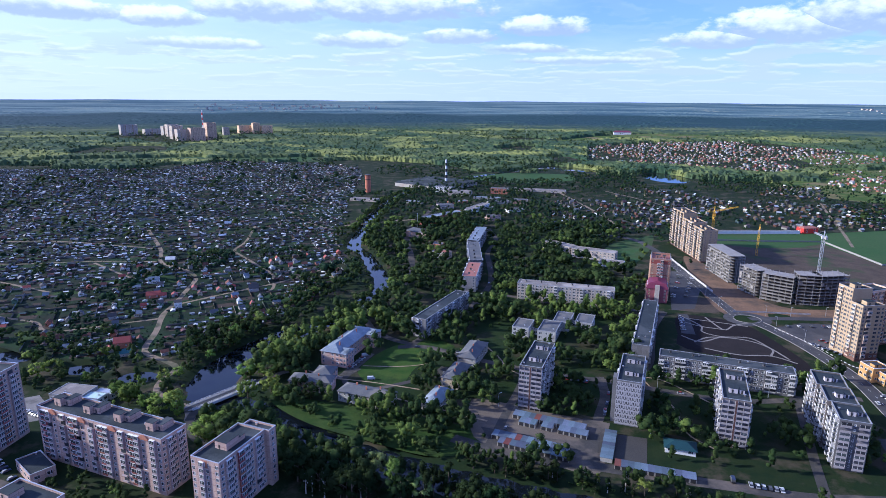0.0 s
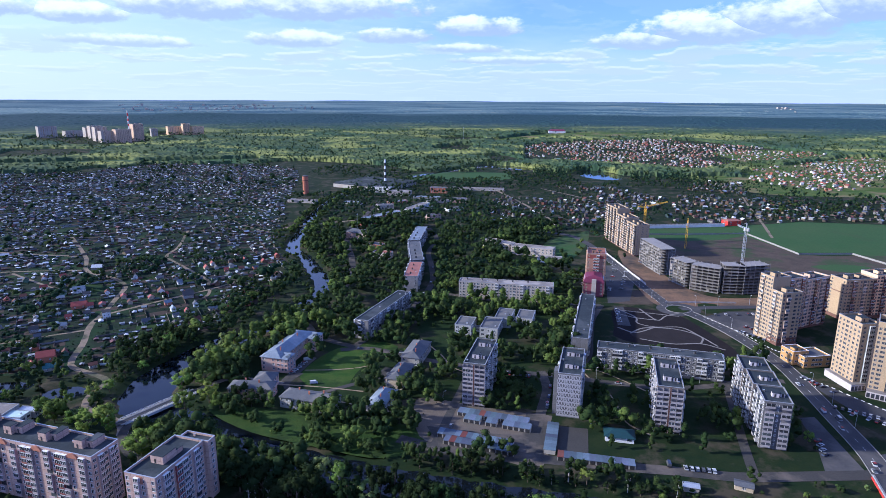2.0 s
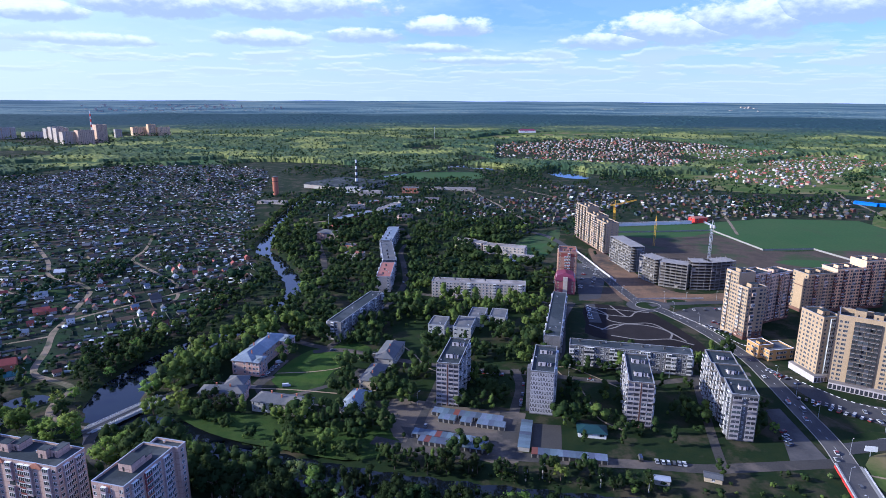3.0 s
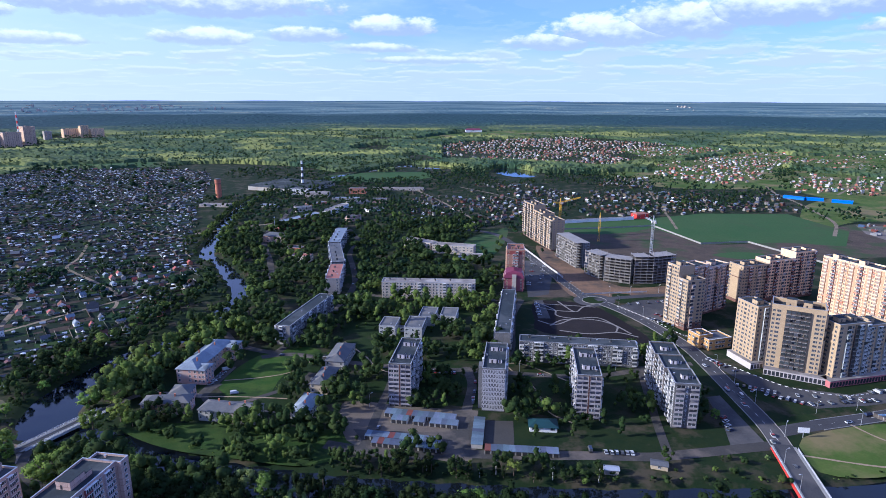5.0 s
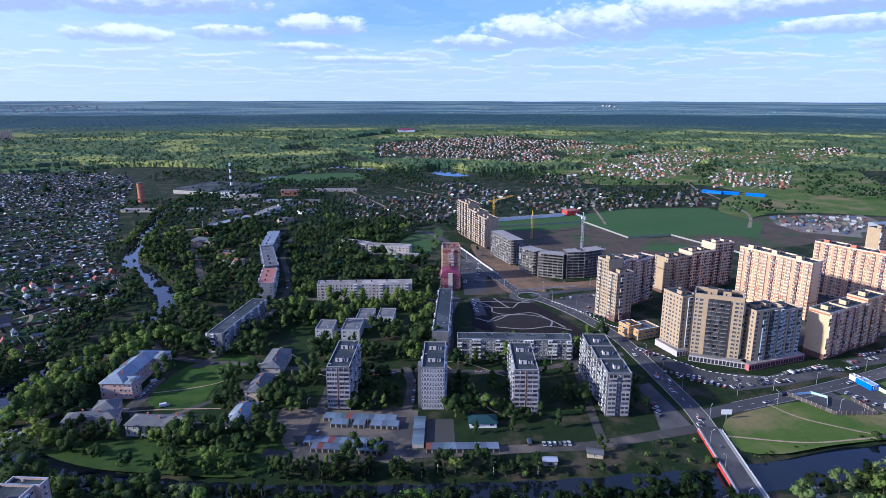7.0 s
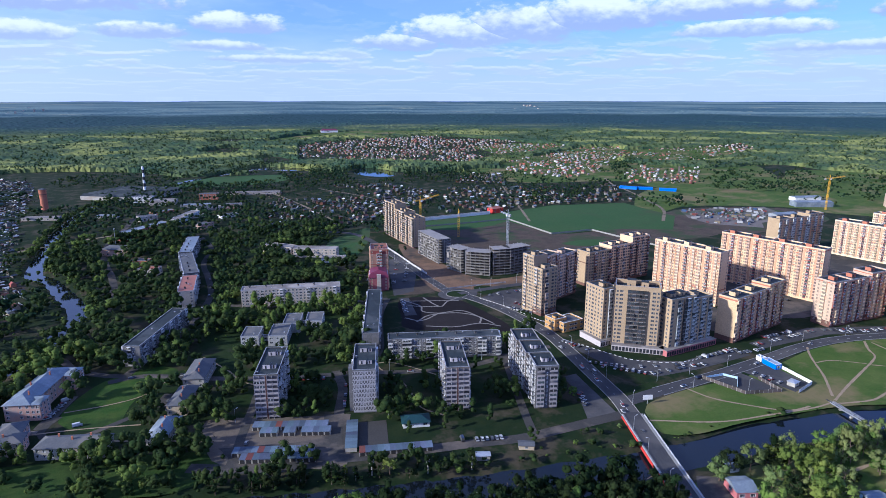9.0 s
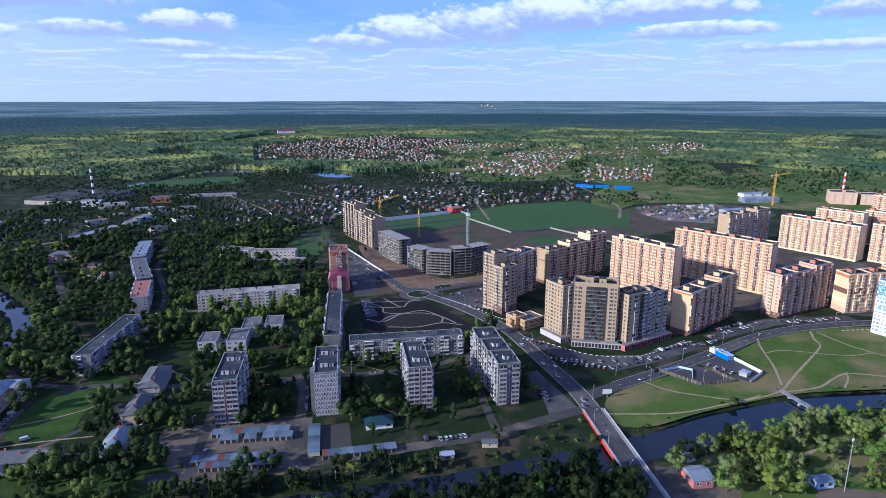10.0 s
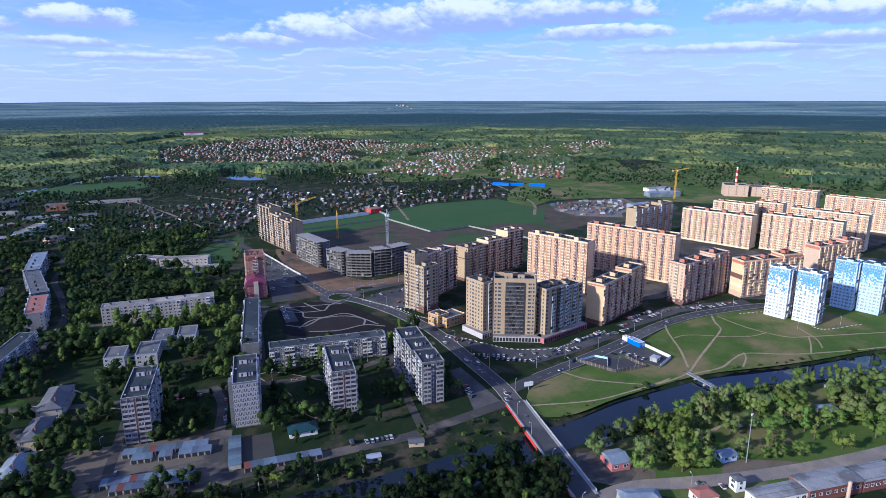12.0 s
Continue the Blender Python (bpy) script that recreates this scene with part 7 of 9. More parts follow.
def leafy(ma, share=0.38):
    """Leaves let some of the light through."""
    n, l = ma.node_tree.nodes, ma.node_tree.links
    p, out = n["Principled BSDF"], n["Material Output"]
    t, q = n.new("ShaderNodeBsdfTranslucent"), n.new("ShaderNodeMixShader")
    l.new(p.inputs["Base Color"].links[0].from_socket, t.inputs["Color"])
    q.inputs[0].default_value = share
    l.new(p.outputs[0], q.inputs[1]), l.new(t.outputs[0], q.inputs[2]), l.new(q.outputs[0], out.inputs["Surface"])
    return ma


# dark and light leaf colours also stand for cloud shade and sun by district
LEAF = leafy(mat("spring_foliage", (0.125, 0.195, 0.033), (0.185, 0.235, 0.050), 0.9, 2.5, 24.0, 0.02, vary=0.3, spec=0.1))
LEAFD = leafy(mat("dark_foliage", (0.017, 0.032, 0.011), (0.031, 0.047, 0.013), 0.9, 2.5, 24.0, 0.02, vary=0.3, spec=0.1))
LEAFP = leafy(mat("silvery_foliage", (0.155, 0.213, 0.063), (0.218, 0.260, 0.090), 0.9, 2.5, 24.0, 0.02, vary=0.3, spec=0.1))
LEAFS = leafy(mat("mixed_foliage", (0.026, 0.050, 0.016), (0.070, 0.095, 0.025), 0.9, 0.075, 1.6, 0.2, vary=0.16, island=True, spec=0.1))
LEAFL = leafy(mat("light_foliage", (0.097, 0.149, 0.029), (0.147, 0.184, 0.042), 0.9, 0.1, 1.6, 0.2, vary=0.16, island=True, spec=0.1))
LEAFR = leafy(mat("sunlit_bank_foliage", (0.134, 0.191, 0.051), (0.198, 0.237, 0.075), 0.9, 0.1, 1.6, 0.2, vary=0.16, island=True, spec=0.1))
# dark bluish leaf colour holds the cloud shade over the gardens
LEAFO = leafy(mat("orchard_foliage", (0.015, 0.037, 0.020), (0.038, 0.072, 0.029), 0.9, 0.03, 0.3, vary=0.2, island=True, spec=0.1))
LEAFV = leafy(mat("garden_foliage", (0.068, 0.122, 0.030), (0.128, 0.170, 0.044), 0.9, 0.02, 0.2, vary=0.25, island=True, spec=0.1))
LEAFF = leafy(mat("forest_foliage", (0.034, 0.064, 0.030), (0.112, 0.142, 0.044), 0.9, 0.012, 0.12, vary=0.2, island=True, spec=0.1))
BIRCHBARK = mat("white_birch_bark", (0.55, 0.53, 0.50), (0.25, 0.23, 0.21), 0.9, 1.5, 5.0)


def crown(seed, cards, shape, size, few=0):
    """Leaf clumps on the lobes of a crown of height 1 and half-width about 0.4: vertices and four-sided faces."""
    r = np.random.default_rng(seed)
    lobes = []
    for _ in range(few or {"broad": 22, "tall": 16, "bush": 11, "spruce": 12}[shape]):
        if shape == "broad":
            z = r.uniform(0.26, 0.86)
            w = 0.30 * math.sqrt(max(0.05, 1 - ((z - 0.54) / 0.46) ** 2))
            a, rad = r.uniform(0, 6.283), r.uniform(0.14, 0.21) if few else r.uniform(0.10, 0.17)
        elif shape == "tall":
            z = r.uniform(0.16, 0.90)
            w, a, rad = 0.13 * (1.15 - z), r.uniform(0, 6.283), r.uniform(0.10, 0.15) if few else r.uniform(0.07, 0.12)
        elif shape == "spruce":
            z = r.uniform(0.12, 0.95)
            w, a, rad = 0.03, r.uniform(0, 6.283), 0.20 * (1.06 - z) + 0.02
        else:
            z, w, a, rad = r.uniform(0.3, 0.65), r.uniform(0.1, 0.35), r.uniform(0, 6.283), r.uniform(0.2, 0.32) if few else r.uniform(0.13, 0.22)
        lobes.append((w * math.cos(a), w * math.sin(a), z, rad))
    V, F, N = [], [], []

    def out(p, mid, own=0.0):
        n = (np.asarray(p) - mid) + 0.55 * (np.asarray(p) - np.array((0, 0, 0.40))) * 0.3 + own
        N.append(n / max(np.linalg.norm(n), 1e-6))

    for i in range(cards):
        cx, cy, cz, rad = lobes[int(r.integers(len(lobes)))]
        d = r.normal(size=3)
        d /= np.linalg.norm(d)
        if d[2] < -0.35:
            d[2] = -d[2]
        c = np.array((cx, cy, cz)) + d * rad * r.uniform(0.70, 1.26) * np.array((1, 1, 0.85))
        nrm = d + r.normal(size=3) * 0.38
        nrm /= np.linalg.norm(nrm)
        u = np.cross(nrm, r.normal(size=3))
        u /= np.linalg.norm(u)
        w = np.cross(nrm, u)
        k = size * r.uniform(0.6, 1.35)
        q = len(V)
        V += [c - u * k * r.uniform(0.7, 1.1), c - w * k * r.uniform(0.5, 1.0) + nrm * k * 0.18, c + u * k * r.uniform(0.7, 1.1), c + w * k * r.uniform(0.5, 1.0) + nrm * k * 0.12]
        for p in V[-4:]:
            out(p, np.array((cx, cy, cz)), nrm * 0.06)
        F.append((q, q + 1, q + 2, q + 3))
    # the closed mass of each lobe, lumpy and rounded
    k, rings = 5 if few > 2 else 4, ((-0.35, 0.9), (0.45, 0.86))
    for cx, cy, cz, rad in lobes:
        q, R = len(V), rad * (0.78 if not few else 0.84 if few > 5 else 0.88)
        for h, w in rings:
            for i in range(k):
                a, e = 6.2832 * (i + 0.5 * r.random()) / k, R * w * r.uniform(0.82, 1.14)
                V.append(np.array((cx + e * math.cos(a), cy + e * math.sin(a), cz + R * 0.85 * (h + r.uniform(-0.12, 0.12)))))
        V += [np.array((cx, cy, cz - R * 0.85)), np.array((cx + 0.2 * R * r.uniform(-1, 1), cy, cz + R * 0.88))]
        for p in V[q:]:
            out(p, np.array((cx, cy, cz)))
        lo, hi = len(V) - 2, len(V) - 1
        for i in range(k):
            n = (i + 1) % k
            F.append((q + n, q + i, lo, lo))
            for t in range(len(rings) - 1):
                F.append((q + t * k + i, q + t * k + n, q + t * k + k + n, q + t * k + k + i))
            F.append((q + (len(rings) - 1) * k + i, q + (len(rings) - 1) * k + n, hi, hi))
    return np.array(V), F, np.array(N)


def raw_mesh(name, V, F, mats, index=None, normals=None):
    me = bpy.data.meshes.new(name)
    me.from_pydata(np.asarray(V).tolist(), [], [f if f[2] != f[3] else f[:3] for f in (F if isinstance(F, list) else F.tolist())])
    for m in mats if isinstance(mats, (list, tuple)) else [mats]:
        me.materials.append(m)
    if name == "crown" or "trees" in name or "bushes" in name:
        me.polygons.foreach_set("use_smooth", [True] * len(me.polygons))
    if index is not None:
        me.polygons.foreach_set("material_index", np.asarray(index, np.int32))
    if normals is not None:
        me.normals_split_custom_set_from_vertices(np.asarray(normals).tolist())
    return me


def trunk_mesh(seed, shape, bark):
    r = random.Random(seed)
    bm = bmesh.new()
    top = {"broad": 0.62, "tall": 0.8, "bush": 0.3, "spruce": 0.9}[shape]
    tube(bm, 0, 0, -0.03, top, 0.024, 0.008, 6)
    if shape in ("broad", "tall"):
        for i in range(5):
            a, z = r.uniform(0, 6.28), r.uniform(0.2, 0.5)
            k = 0.2 if shape == "broad" else 0.09
            p, q = Vector((0, 0, z)), Vector((k * math.cos(a), k * math.sin(a), z + r.uniform(0.14, 0.26)))
            beam(bm, p, q, 0.012)
    return mesh_of("trunk", bm, bark)


TREES = []
for _i, (_shape, _n, _size) in enumerate((("broad", 520, 0.032), ("broad", 520, 0.033), ("broad", 500, 0.033), ("broad", 520, 0.031), ("tall", 360, 0.026), ("tall", 360, 0.026), ("bush", 200, 0.046))):
    _V, _F, _N = crown(40 + _i, _n, _shape, _size)
    TREES.append((_shape, [raw_mesh("crown", _V, _F, m_, normals=_N) for m_ in (LEAF, LEAFD, LEAFP)], trunk_mesh(_i, _shape, BIRCHBARK if _i == 5 else BARK)))
MID = [crown(80 + i, n, sh, sz, 5) for i, (sh, n, sz) in enumerate((("broad", 46, 0.075), ("broad", 46, 0.08), ("tall", 40, 0.055), ("bush", 20, 0.12), ("spruce", 40, 0.07)))]
FAR = [crown(95 + i, n, sh, sz, 2) for i, (sh, n, sz) in enumerate((("broad", 5, 0.13), ("broad", 5, 0.14), ("spruce", 6, 0.10)))]
SMALL = [crown(105 + i, n, sh, sz, 1) for i, (sh, n, sz) in enumerate((("broad", 5, 0.15), ("broad", 5, 0.16), ("spruce", 5, 0.10)))]
FINE = [crown(120 + i, n, sh, sz, 9) for i, (sh, n, sz) in enumerate((("broad", 170, 0.042), ("broad", 170, 0.044), ("tall", 120, 0.030), ("bush", 60, 0.068)))]
SPROUT = np.random.default_rng(5)


def free(X, Y, gap=2.0, lanes=True):
    """True where nothing is built, paved or under water."""
    ok = bank(X, Y) > 0.8
    for inv, L, W in FOOT:
        x, y = inv[0][0] * X + inv[0][1] * Y + inv[0][3], inv[1][0] * X + inv[1][1] * Y + inv[1][3]
        ok &= ~((x > -gap) & (x < L + gap) & (y > -gap) & (y < W + gap))
    for pts, w in LANES if lanes else ():
        lo, hi = pts.min(0) - w - 3, pts.max(0) + w + 3
        near = ok & (X > lo[0]) & (X < hi[0]) & (Y > lo[1]) & (Y < hi[1])
        if not near.any():
            continue
        x, y, d = X[near], Y[near], np.full(near.sum(), 1e9)
        for a, b in zip(pts, pts[1:]):
            v = b - a
            t = np.clip(((x - a[0]) * v[0] + (y - a[1]) * v[1]) / max(v @ v, 1e-6), 0, 1)
            np.minimum(d, np.hypot(x - a[0] - t * v[0], y - a[1] - t * v[1]), d)
        ok[near] = d > w + 0.8 * gap
    return ok


def inside(poly, X, Y):
    poly = np.asarray(poly, float)
    c = np.zeros(X.shape, bool)
    for (x0, y0), (x1, y1) in zip(poly, np.roll(poly, -1, 0)):
        c ^= ((y0 > Y) != (y1 > Y)) & (X < (x1 - x0) * (Y - y0) / (y1 - y0 + 1e-9) + x0)
    return c


def scatter(poly, step, gap=2.0, keep=1.0, avoid=("parking", "yard", "lawn", "green_court", "meadow", "plaza", "works_yard", "estate_yard", "forecourt", "dusty_yard", "park_soil", "soil", "bare_field", "field")):
    """Free places inside a polygon, about step metres apart."""
    p = np.asarray(poly, float)
    xs, ys = np.arange(p[:, 0].min(), p[:, 0].max(), step), np.arange(p[:, 1].min(), p[:, 1].max(), step)
    X, Y = (q.ravel() for q in np.meshgrid(xs, ys))
    X, Y = X + SPROUT.uniform(-0.48, 0.48, X.size) * step, Y + SPROUT.uniform(-0.48, 0.48, X.size) * step
    ok = inside(p, X, Y) & (SPROUT.random(X.size) < keep)
    X, Y = X[ok], Y[ok]
    ok = free(X, Y, gap)
    for name, q in YARDS:
        if name in avoid:
            ok &= ~inside(q, X, Y)
    return X[ok], Y[ok]


def merge(name, kinds, X, Y, H, wide, pick, mats, label, category="trees", lift=None, light=0.36):
    """Many small trees as one object of kind stuff."""
    pick = np.where(np.any([inside(q, X, Y) for q in GLADES], axis=0), -1, pick)
    V, F, N, base, tint = [], [], [], 0, []
    for k, (v, f, nv) in enumerate(kinds):
        f = np.array(f)
        for i in np.nonzero(pick == k)[0]:
            a = SPROUT.uniform(0, 6.283)
            c, s_ = math.cos(a) * H[i] * wide[i], math.sin(a) * H[i] * wide[i]
            z0 = lift[i] if lift is not None else 0.0
            V.append(np.stack([v[:, 0] * c - v[:, 1] * s_ + X[i], v[:, 0] * s_ + v[:, 1] * c + Y[i], v[:, 2] * H[i] + z0], -1))
            N.append(np.stack([nv[:, 0] * math.cos(a) - nv[:, 1] * math.sin(a), nv[:, 0] * math.sin(a) + nv[:, 1] * math.cos(a), nv[:, 2]], -1))
            F.append(f + base)
            base += len(v)
            tint.append(np.full(len(f), int(SPROUT.random() < light) if isinstance(mats, list) else 0))
    if not V:
        return
    tagged(new(name, raw_mesh(name, np.concatenate(V), np.concatenate(F), mats, np.concatenate(tint), np.concatenate(N))), label, category, kind="stuff")


TINT = "fresh green", "dark green", "pale silvery green"


def plant(x, y, h, wide, k, tint):
    shape, crowns, trunk = TREES[k]
    T = thing("shrub" if shape == "bush" else "birch_tree" if k == 5 else "tree", x, y, 0, rnd.uniform(0, 360), {"broad": "leafy broad-crowned tree in %s leaf", "tall": "slender upright tree in %s leaf", "bush": "rounded leafy shrub in %s leaf"}[shape] % TINT[tint], "shrub" if shape == "bush" else "tree", "trees of the town")
    m = Matrix.Diagonal((h * wide, h * wide, h, 1))
    hang("trunk", trunk, T, m)
    hang("crown", crowns[tint], T, m)


ZONES = [  # polygon, spacing, share kept, least and greatest height, share of shrubs
    ([(-135, 318), (-100, 316), (-70, 288), (-42, 274), (0, 256), (45, 236), (95, 219), (140, 204), (188, 194), (206, 170), (188, 160), (60, 205), (-60, 250), (-110, 290)], 5.2, 0.94, 12, 18, 0.08),
    ([(-100, 348), (-30, 303), (20, 284), (72, 262), (66, 256), (10, 276), (-40, 296), (-70, 312)], 5.6, 0.62, 6, 13, 0.26),
    ([(10, 286), (72, 266), (140, 248), (150, 234), (100, 240), (50, 254), (10, 270)], 5.5, 0.85, 6, 13, 0.25),
    ([(-60, 335), (-20, 325), (20, 320), (30, 300), (10, 296), (-30, 312)], 6, 0.96, 9, 16, 0.12),
    ([(-104, 352), (-92, 372), (-70, 352), (-40, 350), (-14, 340), (-30, 326), (-62, 336)], 6.0, 0.8, 7, 13, 0.15),
    ([(150, 236), (230, 222), (236, 234), (160, 247)], 6, 0.35, 3, 7, 0.7),
    ([(-126, 388), (-116, 345), (-98, 344), (-74, 395), (-60, 445), (-40, 470), (-36, 560), (-56, 575), (-90, 490), (-108, 440)], 6.2, 0.85, 9, 18, 0.1),
    ([(-60, 445), (-20, 330), (40, 330), (140, 285), (235, 262), (250, 345), (262, 375), (150, 395), (180, 500), (60, 560), (0, 560), (-40, 500)], 6.6, 0.84, 8, 16, 0.24),
    ([(-60, 560), (20, 560), (28, 720), (55, 850), (40, 900), (-90, 900), (-95, 760), (-55, 620)], 9.2, 0.74, 9, 18, 0.1),
    ([(50, 560), (190, 520), (205, 600), (246, 700), (246, 830), (220, 860), (60, 870), (50, 700)], 9.0, 0.74, 8, 17, 0.1),
    ([(238, 183), (300, 178), (352, 166), (420, 143), (482, 113), (500, 80), (440, 60), (400, 78), (350, 100), (300, 120), (250, 140), (232, 165)], 6.4, 0.72, 8, 16, 0.3),
    ([(-330, 440), (-235, 420), (-160, 400), (-150, 345), (-138, 300), (-170, 320), (-230, 345), (-330, 370)], 7.2, 0.40, 6, 13, 0.25),
    ([(-182, 398), (-160, 400), (-142, 430), (-122, 458), (-104, 495), (-90, 550), (-80, 600), (-88, 640), (-104, 580), (-124, 530), (-152, 500), (-176, 455), (-192, 424)], 6.2, 0.74, 5, 13, 0.28),
    ([(-84, 640), (-94, 700), (-120, 740), (-124, 800), (-122, 850), (-140, 850), (-136, 760), (-104, 660)], 7.5, 0.55, 5, 12, 0.3),
    ([(-160, 300), (-100, 290), (-70, 275), (-76, 262), (-110, 265), (-150, 272), (-195, 262), (-210, 250), (-150, 236), (-120, 252)], 6.5, 0.7, 5, 11, 0.2),
]


SINGLE = [(53, 283, 12, 0), (64, 278, 11, 3), (166, 270, 13, 4), (140, 276, 9, 5), (120, 280, 9, 4), (176, 243, 9, 1), (-112, 272, 13, 1), (-124, 278, 12, 0), (-168, 350, 11, 2), (-150, 322, 12, 3), (-158, 330, 10, 1), (-182, 338, 11, 0),
          (430, 112, 13, 1), (415, 128, 12, 4)]


# round willows and poplars about the old bridge, the ponds and the south bank: x, y, height, kind, tint
WILLOWS = [(-124, 297, 15, 0, 0), (-131, 302, 11, 6, 0), (-117, 304, 13, 1, 0), (-116, 343, 13, 2, 0), (-104, 351, 14, 3, 0), (-96, 343, 11, 0, 0), (-153, 327, 14, 1, 0), (-162, 324, 13, 3, 0), (-171, 331, 12, 0, 0), (-185, 338, 14, 2, 0), (-193, 342, 12, 1, 0), (-177, 366, 9, 3, 0), (-170, 372, 8, 1, 0),
           (-126, 371, 12, 2, 0), (-112, 374, 13, 0, 0), (-119, 384, 12, 1, 2), (-113, 424, 17, 4, 2), (-106, 430, 16, 4, 0), (-105, 408, 15, 0, 2), (-96, 398, 14, 3, 0), (-100, 382, 14, 2, 1), (-90, 372, 13, 0, 1), (-86, 352, 12, 1, 1), (-78, 344, 11, 3, 1), (-227, 366, 8, 0, 0), (-253, 376, 11, 1, 0), (-262, 372, 11, 3, 0), (-246, 372, 9, 2, 1), (-210, 371, 12, 4, 1), (-222, 370, 13, 4, 1),
           (-168, 392, 9, 3, 1), (-177, 423, 12, 0, 1), (-168, 430, 11, 1, 1), (-166, 416, 10, 2, 1), (-155, 440, 12, 3, 0), (-150, 455, 13, 0, 1), (-143, 462, 11, 1, 0), (-184, 434, 11, 2, 1), (-172, 440, 12, 1, 1), (-160, 452, 13, 0, 1), (-190, 446, 9, 3, 1), (-152, 428, 9, 6, 0), (-160, 404, 8, 6, 0),
           (246, 176, 12, 1, 1), (243, 151, 12, 0, 0), (261, 139, 14, 2, 0), (269, 136, 14, 3, 0), (270, 170, 13, 0, 1), (281, 160, 14, 1, 0), (306, 168, 12, 2, 0), (330, 160, 10, 3, 0), (325, 138, 10, 0, 2), (347, 142, 15, 1, 2), (352, 133, 16, 2, 0), (308, 115, 9, 3, 0), (320, 122, 11, 0, 0), (329, 127, 12, 1, 0), (352, 122, 14, 3, 0), (319, 109, 9, 2, 0), (343, 98, 12, 0, 0), (369, 91, 14, 1, 0), (386, 108, 15, 2, 2), (392, 118, 15, 3, 2), (258, 150, 10, 3, 1), (276, 148, 9, 6, 0), (292, 126, 5, 6, 0), (378, 100, 13, 0, 0), (360, 110, 13, 1, 0)]


def town_trees():
    for x, y, h, k, tint in WILLOWS:
        plant(x, y, h, SPROUT.uniform(1.1, 1.35) if k < 4 else 1.15, k, tint)
    near, rest = [], []
    for poly, step, keep, lo, hi, bush in ZONES:
        X, Y = scatter(poly, step, 2.2, keep)
        for x, y in zip(X, Y):
            if bush == 0.24 and noise.fractal(Vector((x / 24.0, y / 24.0, 1.7)), 1.0, 2.0, 2) < -0.10 or bush == 0.3 and noise.fractal(Vector((x / 26.0, y / 26.0, 6.3)), 1.0, 2.0, 2) < -0.12 or bush == 0.1 and noise.fractal(Vector((x / 30.0, y / 30.0, 3.1)), 1.0, 2.0, 2) < -0.22:
                continue   # glades and courts between the groves
            if -165 < x < -96 and 318 < y < 372:
                continue   # kept clear so the old bridge and its water show from the camera
            b = SPROUT.random() < bush
            h = SPROUT.uniform(2, 4.5) if b else lo + (hi - lo) * SPROUT.random() ** 1.5
            h *= 1.0 if b else float(SPROUT.uniform(0.85, 1.2))
            k = 6 if b else int(SPROUT.choice([0, 1, 2, 3, 4, 5], p=[0.17, 0.17, 0.16, 0.16, 0.20, 0.14]))
            (near if (y < 335 or x < -120) and len(near) < 5000 else rest).append((x, y, h, k))
    near += [(x, y, h, k) for x, y, h, k in SINGLE]
    near.sort(key=lambda q: math.hypot(q[0], q[1]) - (110 if q[0] > 225 or (q[0] < -120 and q[1] > 320) else 0))
    for x, y, h, k in near[:330]:
        # leaf tint by place paints cloud shade in the middle, sun on the banks
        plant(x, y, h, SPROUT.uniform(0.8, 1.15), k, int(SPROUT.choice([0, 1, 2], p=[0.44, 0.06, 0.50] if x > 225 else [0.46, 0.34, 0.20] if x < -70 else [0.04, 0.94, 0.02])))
    rest += near[330:]
    a = np.array(rest)
    pick = np.array([{4: 2, 5: 2, 6: 3}.get(int(k), int(k) % 2) for k in a[:, 3]])
    near_by = np.hypot(a[:, 0], a[:, 1]) < 470
    bank_side = near_by & (a[:, 0] > 225) & (a[:, 1] < 190)
    grove = inside([(35, 470), (165, 425), (185, 520), (60, 562)], a[:, 0], a[:, 1]) | inside([(-130, 380), (-75, 395), (-55, 450), (-36, 480), (-66, 505), (-110, 445)], a[:, 0], a[:, 1])
    grove &= ~bank_side
    # grove and bank get lighter leaf colours in place of sunlight
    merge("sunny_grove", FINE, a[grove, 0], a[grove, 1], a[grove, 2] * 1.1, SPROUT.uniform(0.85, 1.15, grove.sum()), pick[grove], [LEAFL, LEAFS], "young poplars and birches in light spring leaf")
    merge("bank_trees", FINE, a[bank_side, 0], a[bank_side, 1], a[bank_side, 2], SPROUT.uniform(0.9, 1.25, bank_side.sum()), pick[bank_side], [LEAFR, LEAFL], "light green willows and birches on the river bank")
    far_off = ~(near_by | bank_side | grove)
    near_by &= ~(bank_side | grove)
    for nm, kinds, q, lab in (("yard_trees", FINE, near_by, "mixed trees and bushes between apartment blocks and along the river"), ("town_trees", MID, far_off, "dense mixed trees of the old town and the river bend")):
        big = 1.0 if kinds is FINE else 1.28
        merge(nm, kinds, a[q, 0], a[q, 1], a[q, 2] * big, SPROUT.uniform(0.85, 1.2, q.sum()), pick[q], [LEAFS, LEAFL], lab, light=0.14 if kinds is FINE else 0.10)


town_trees()


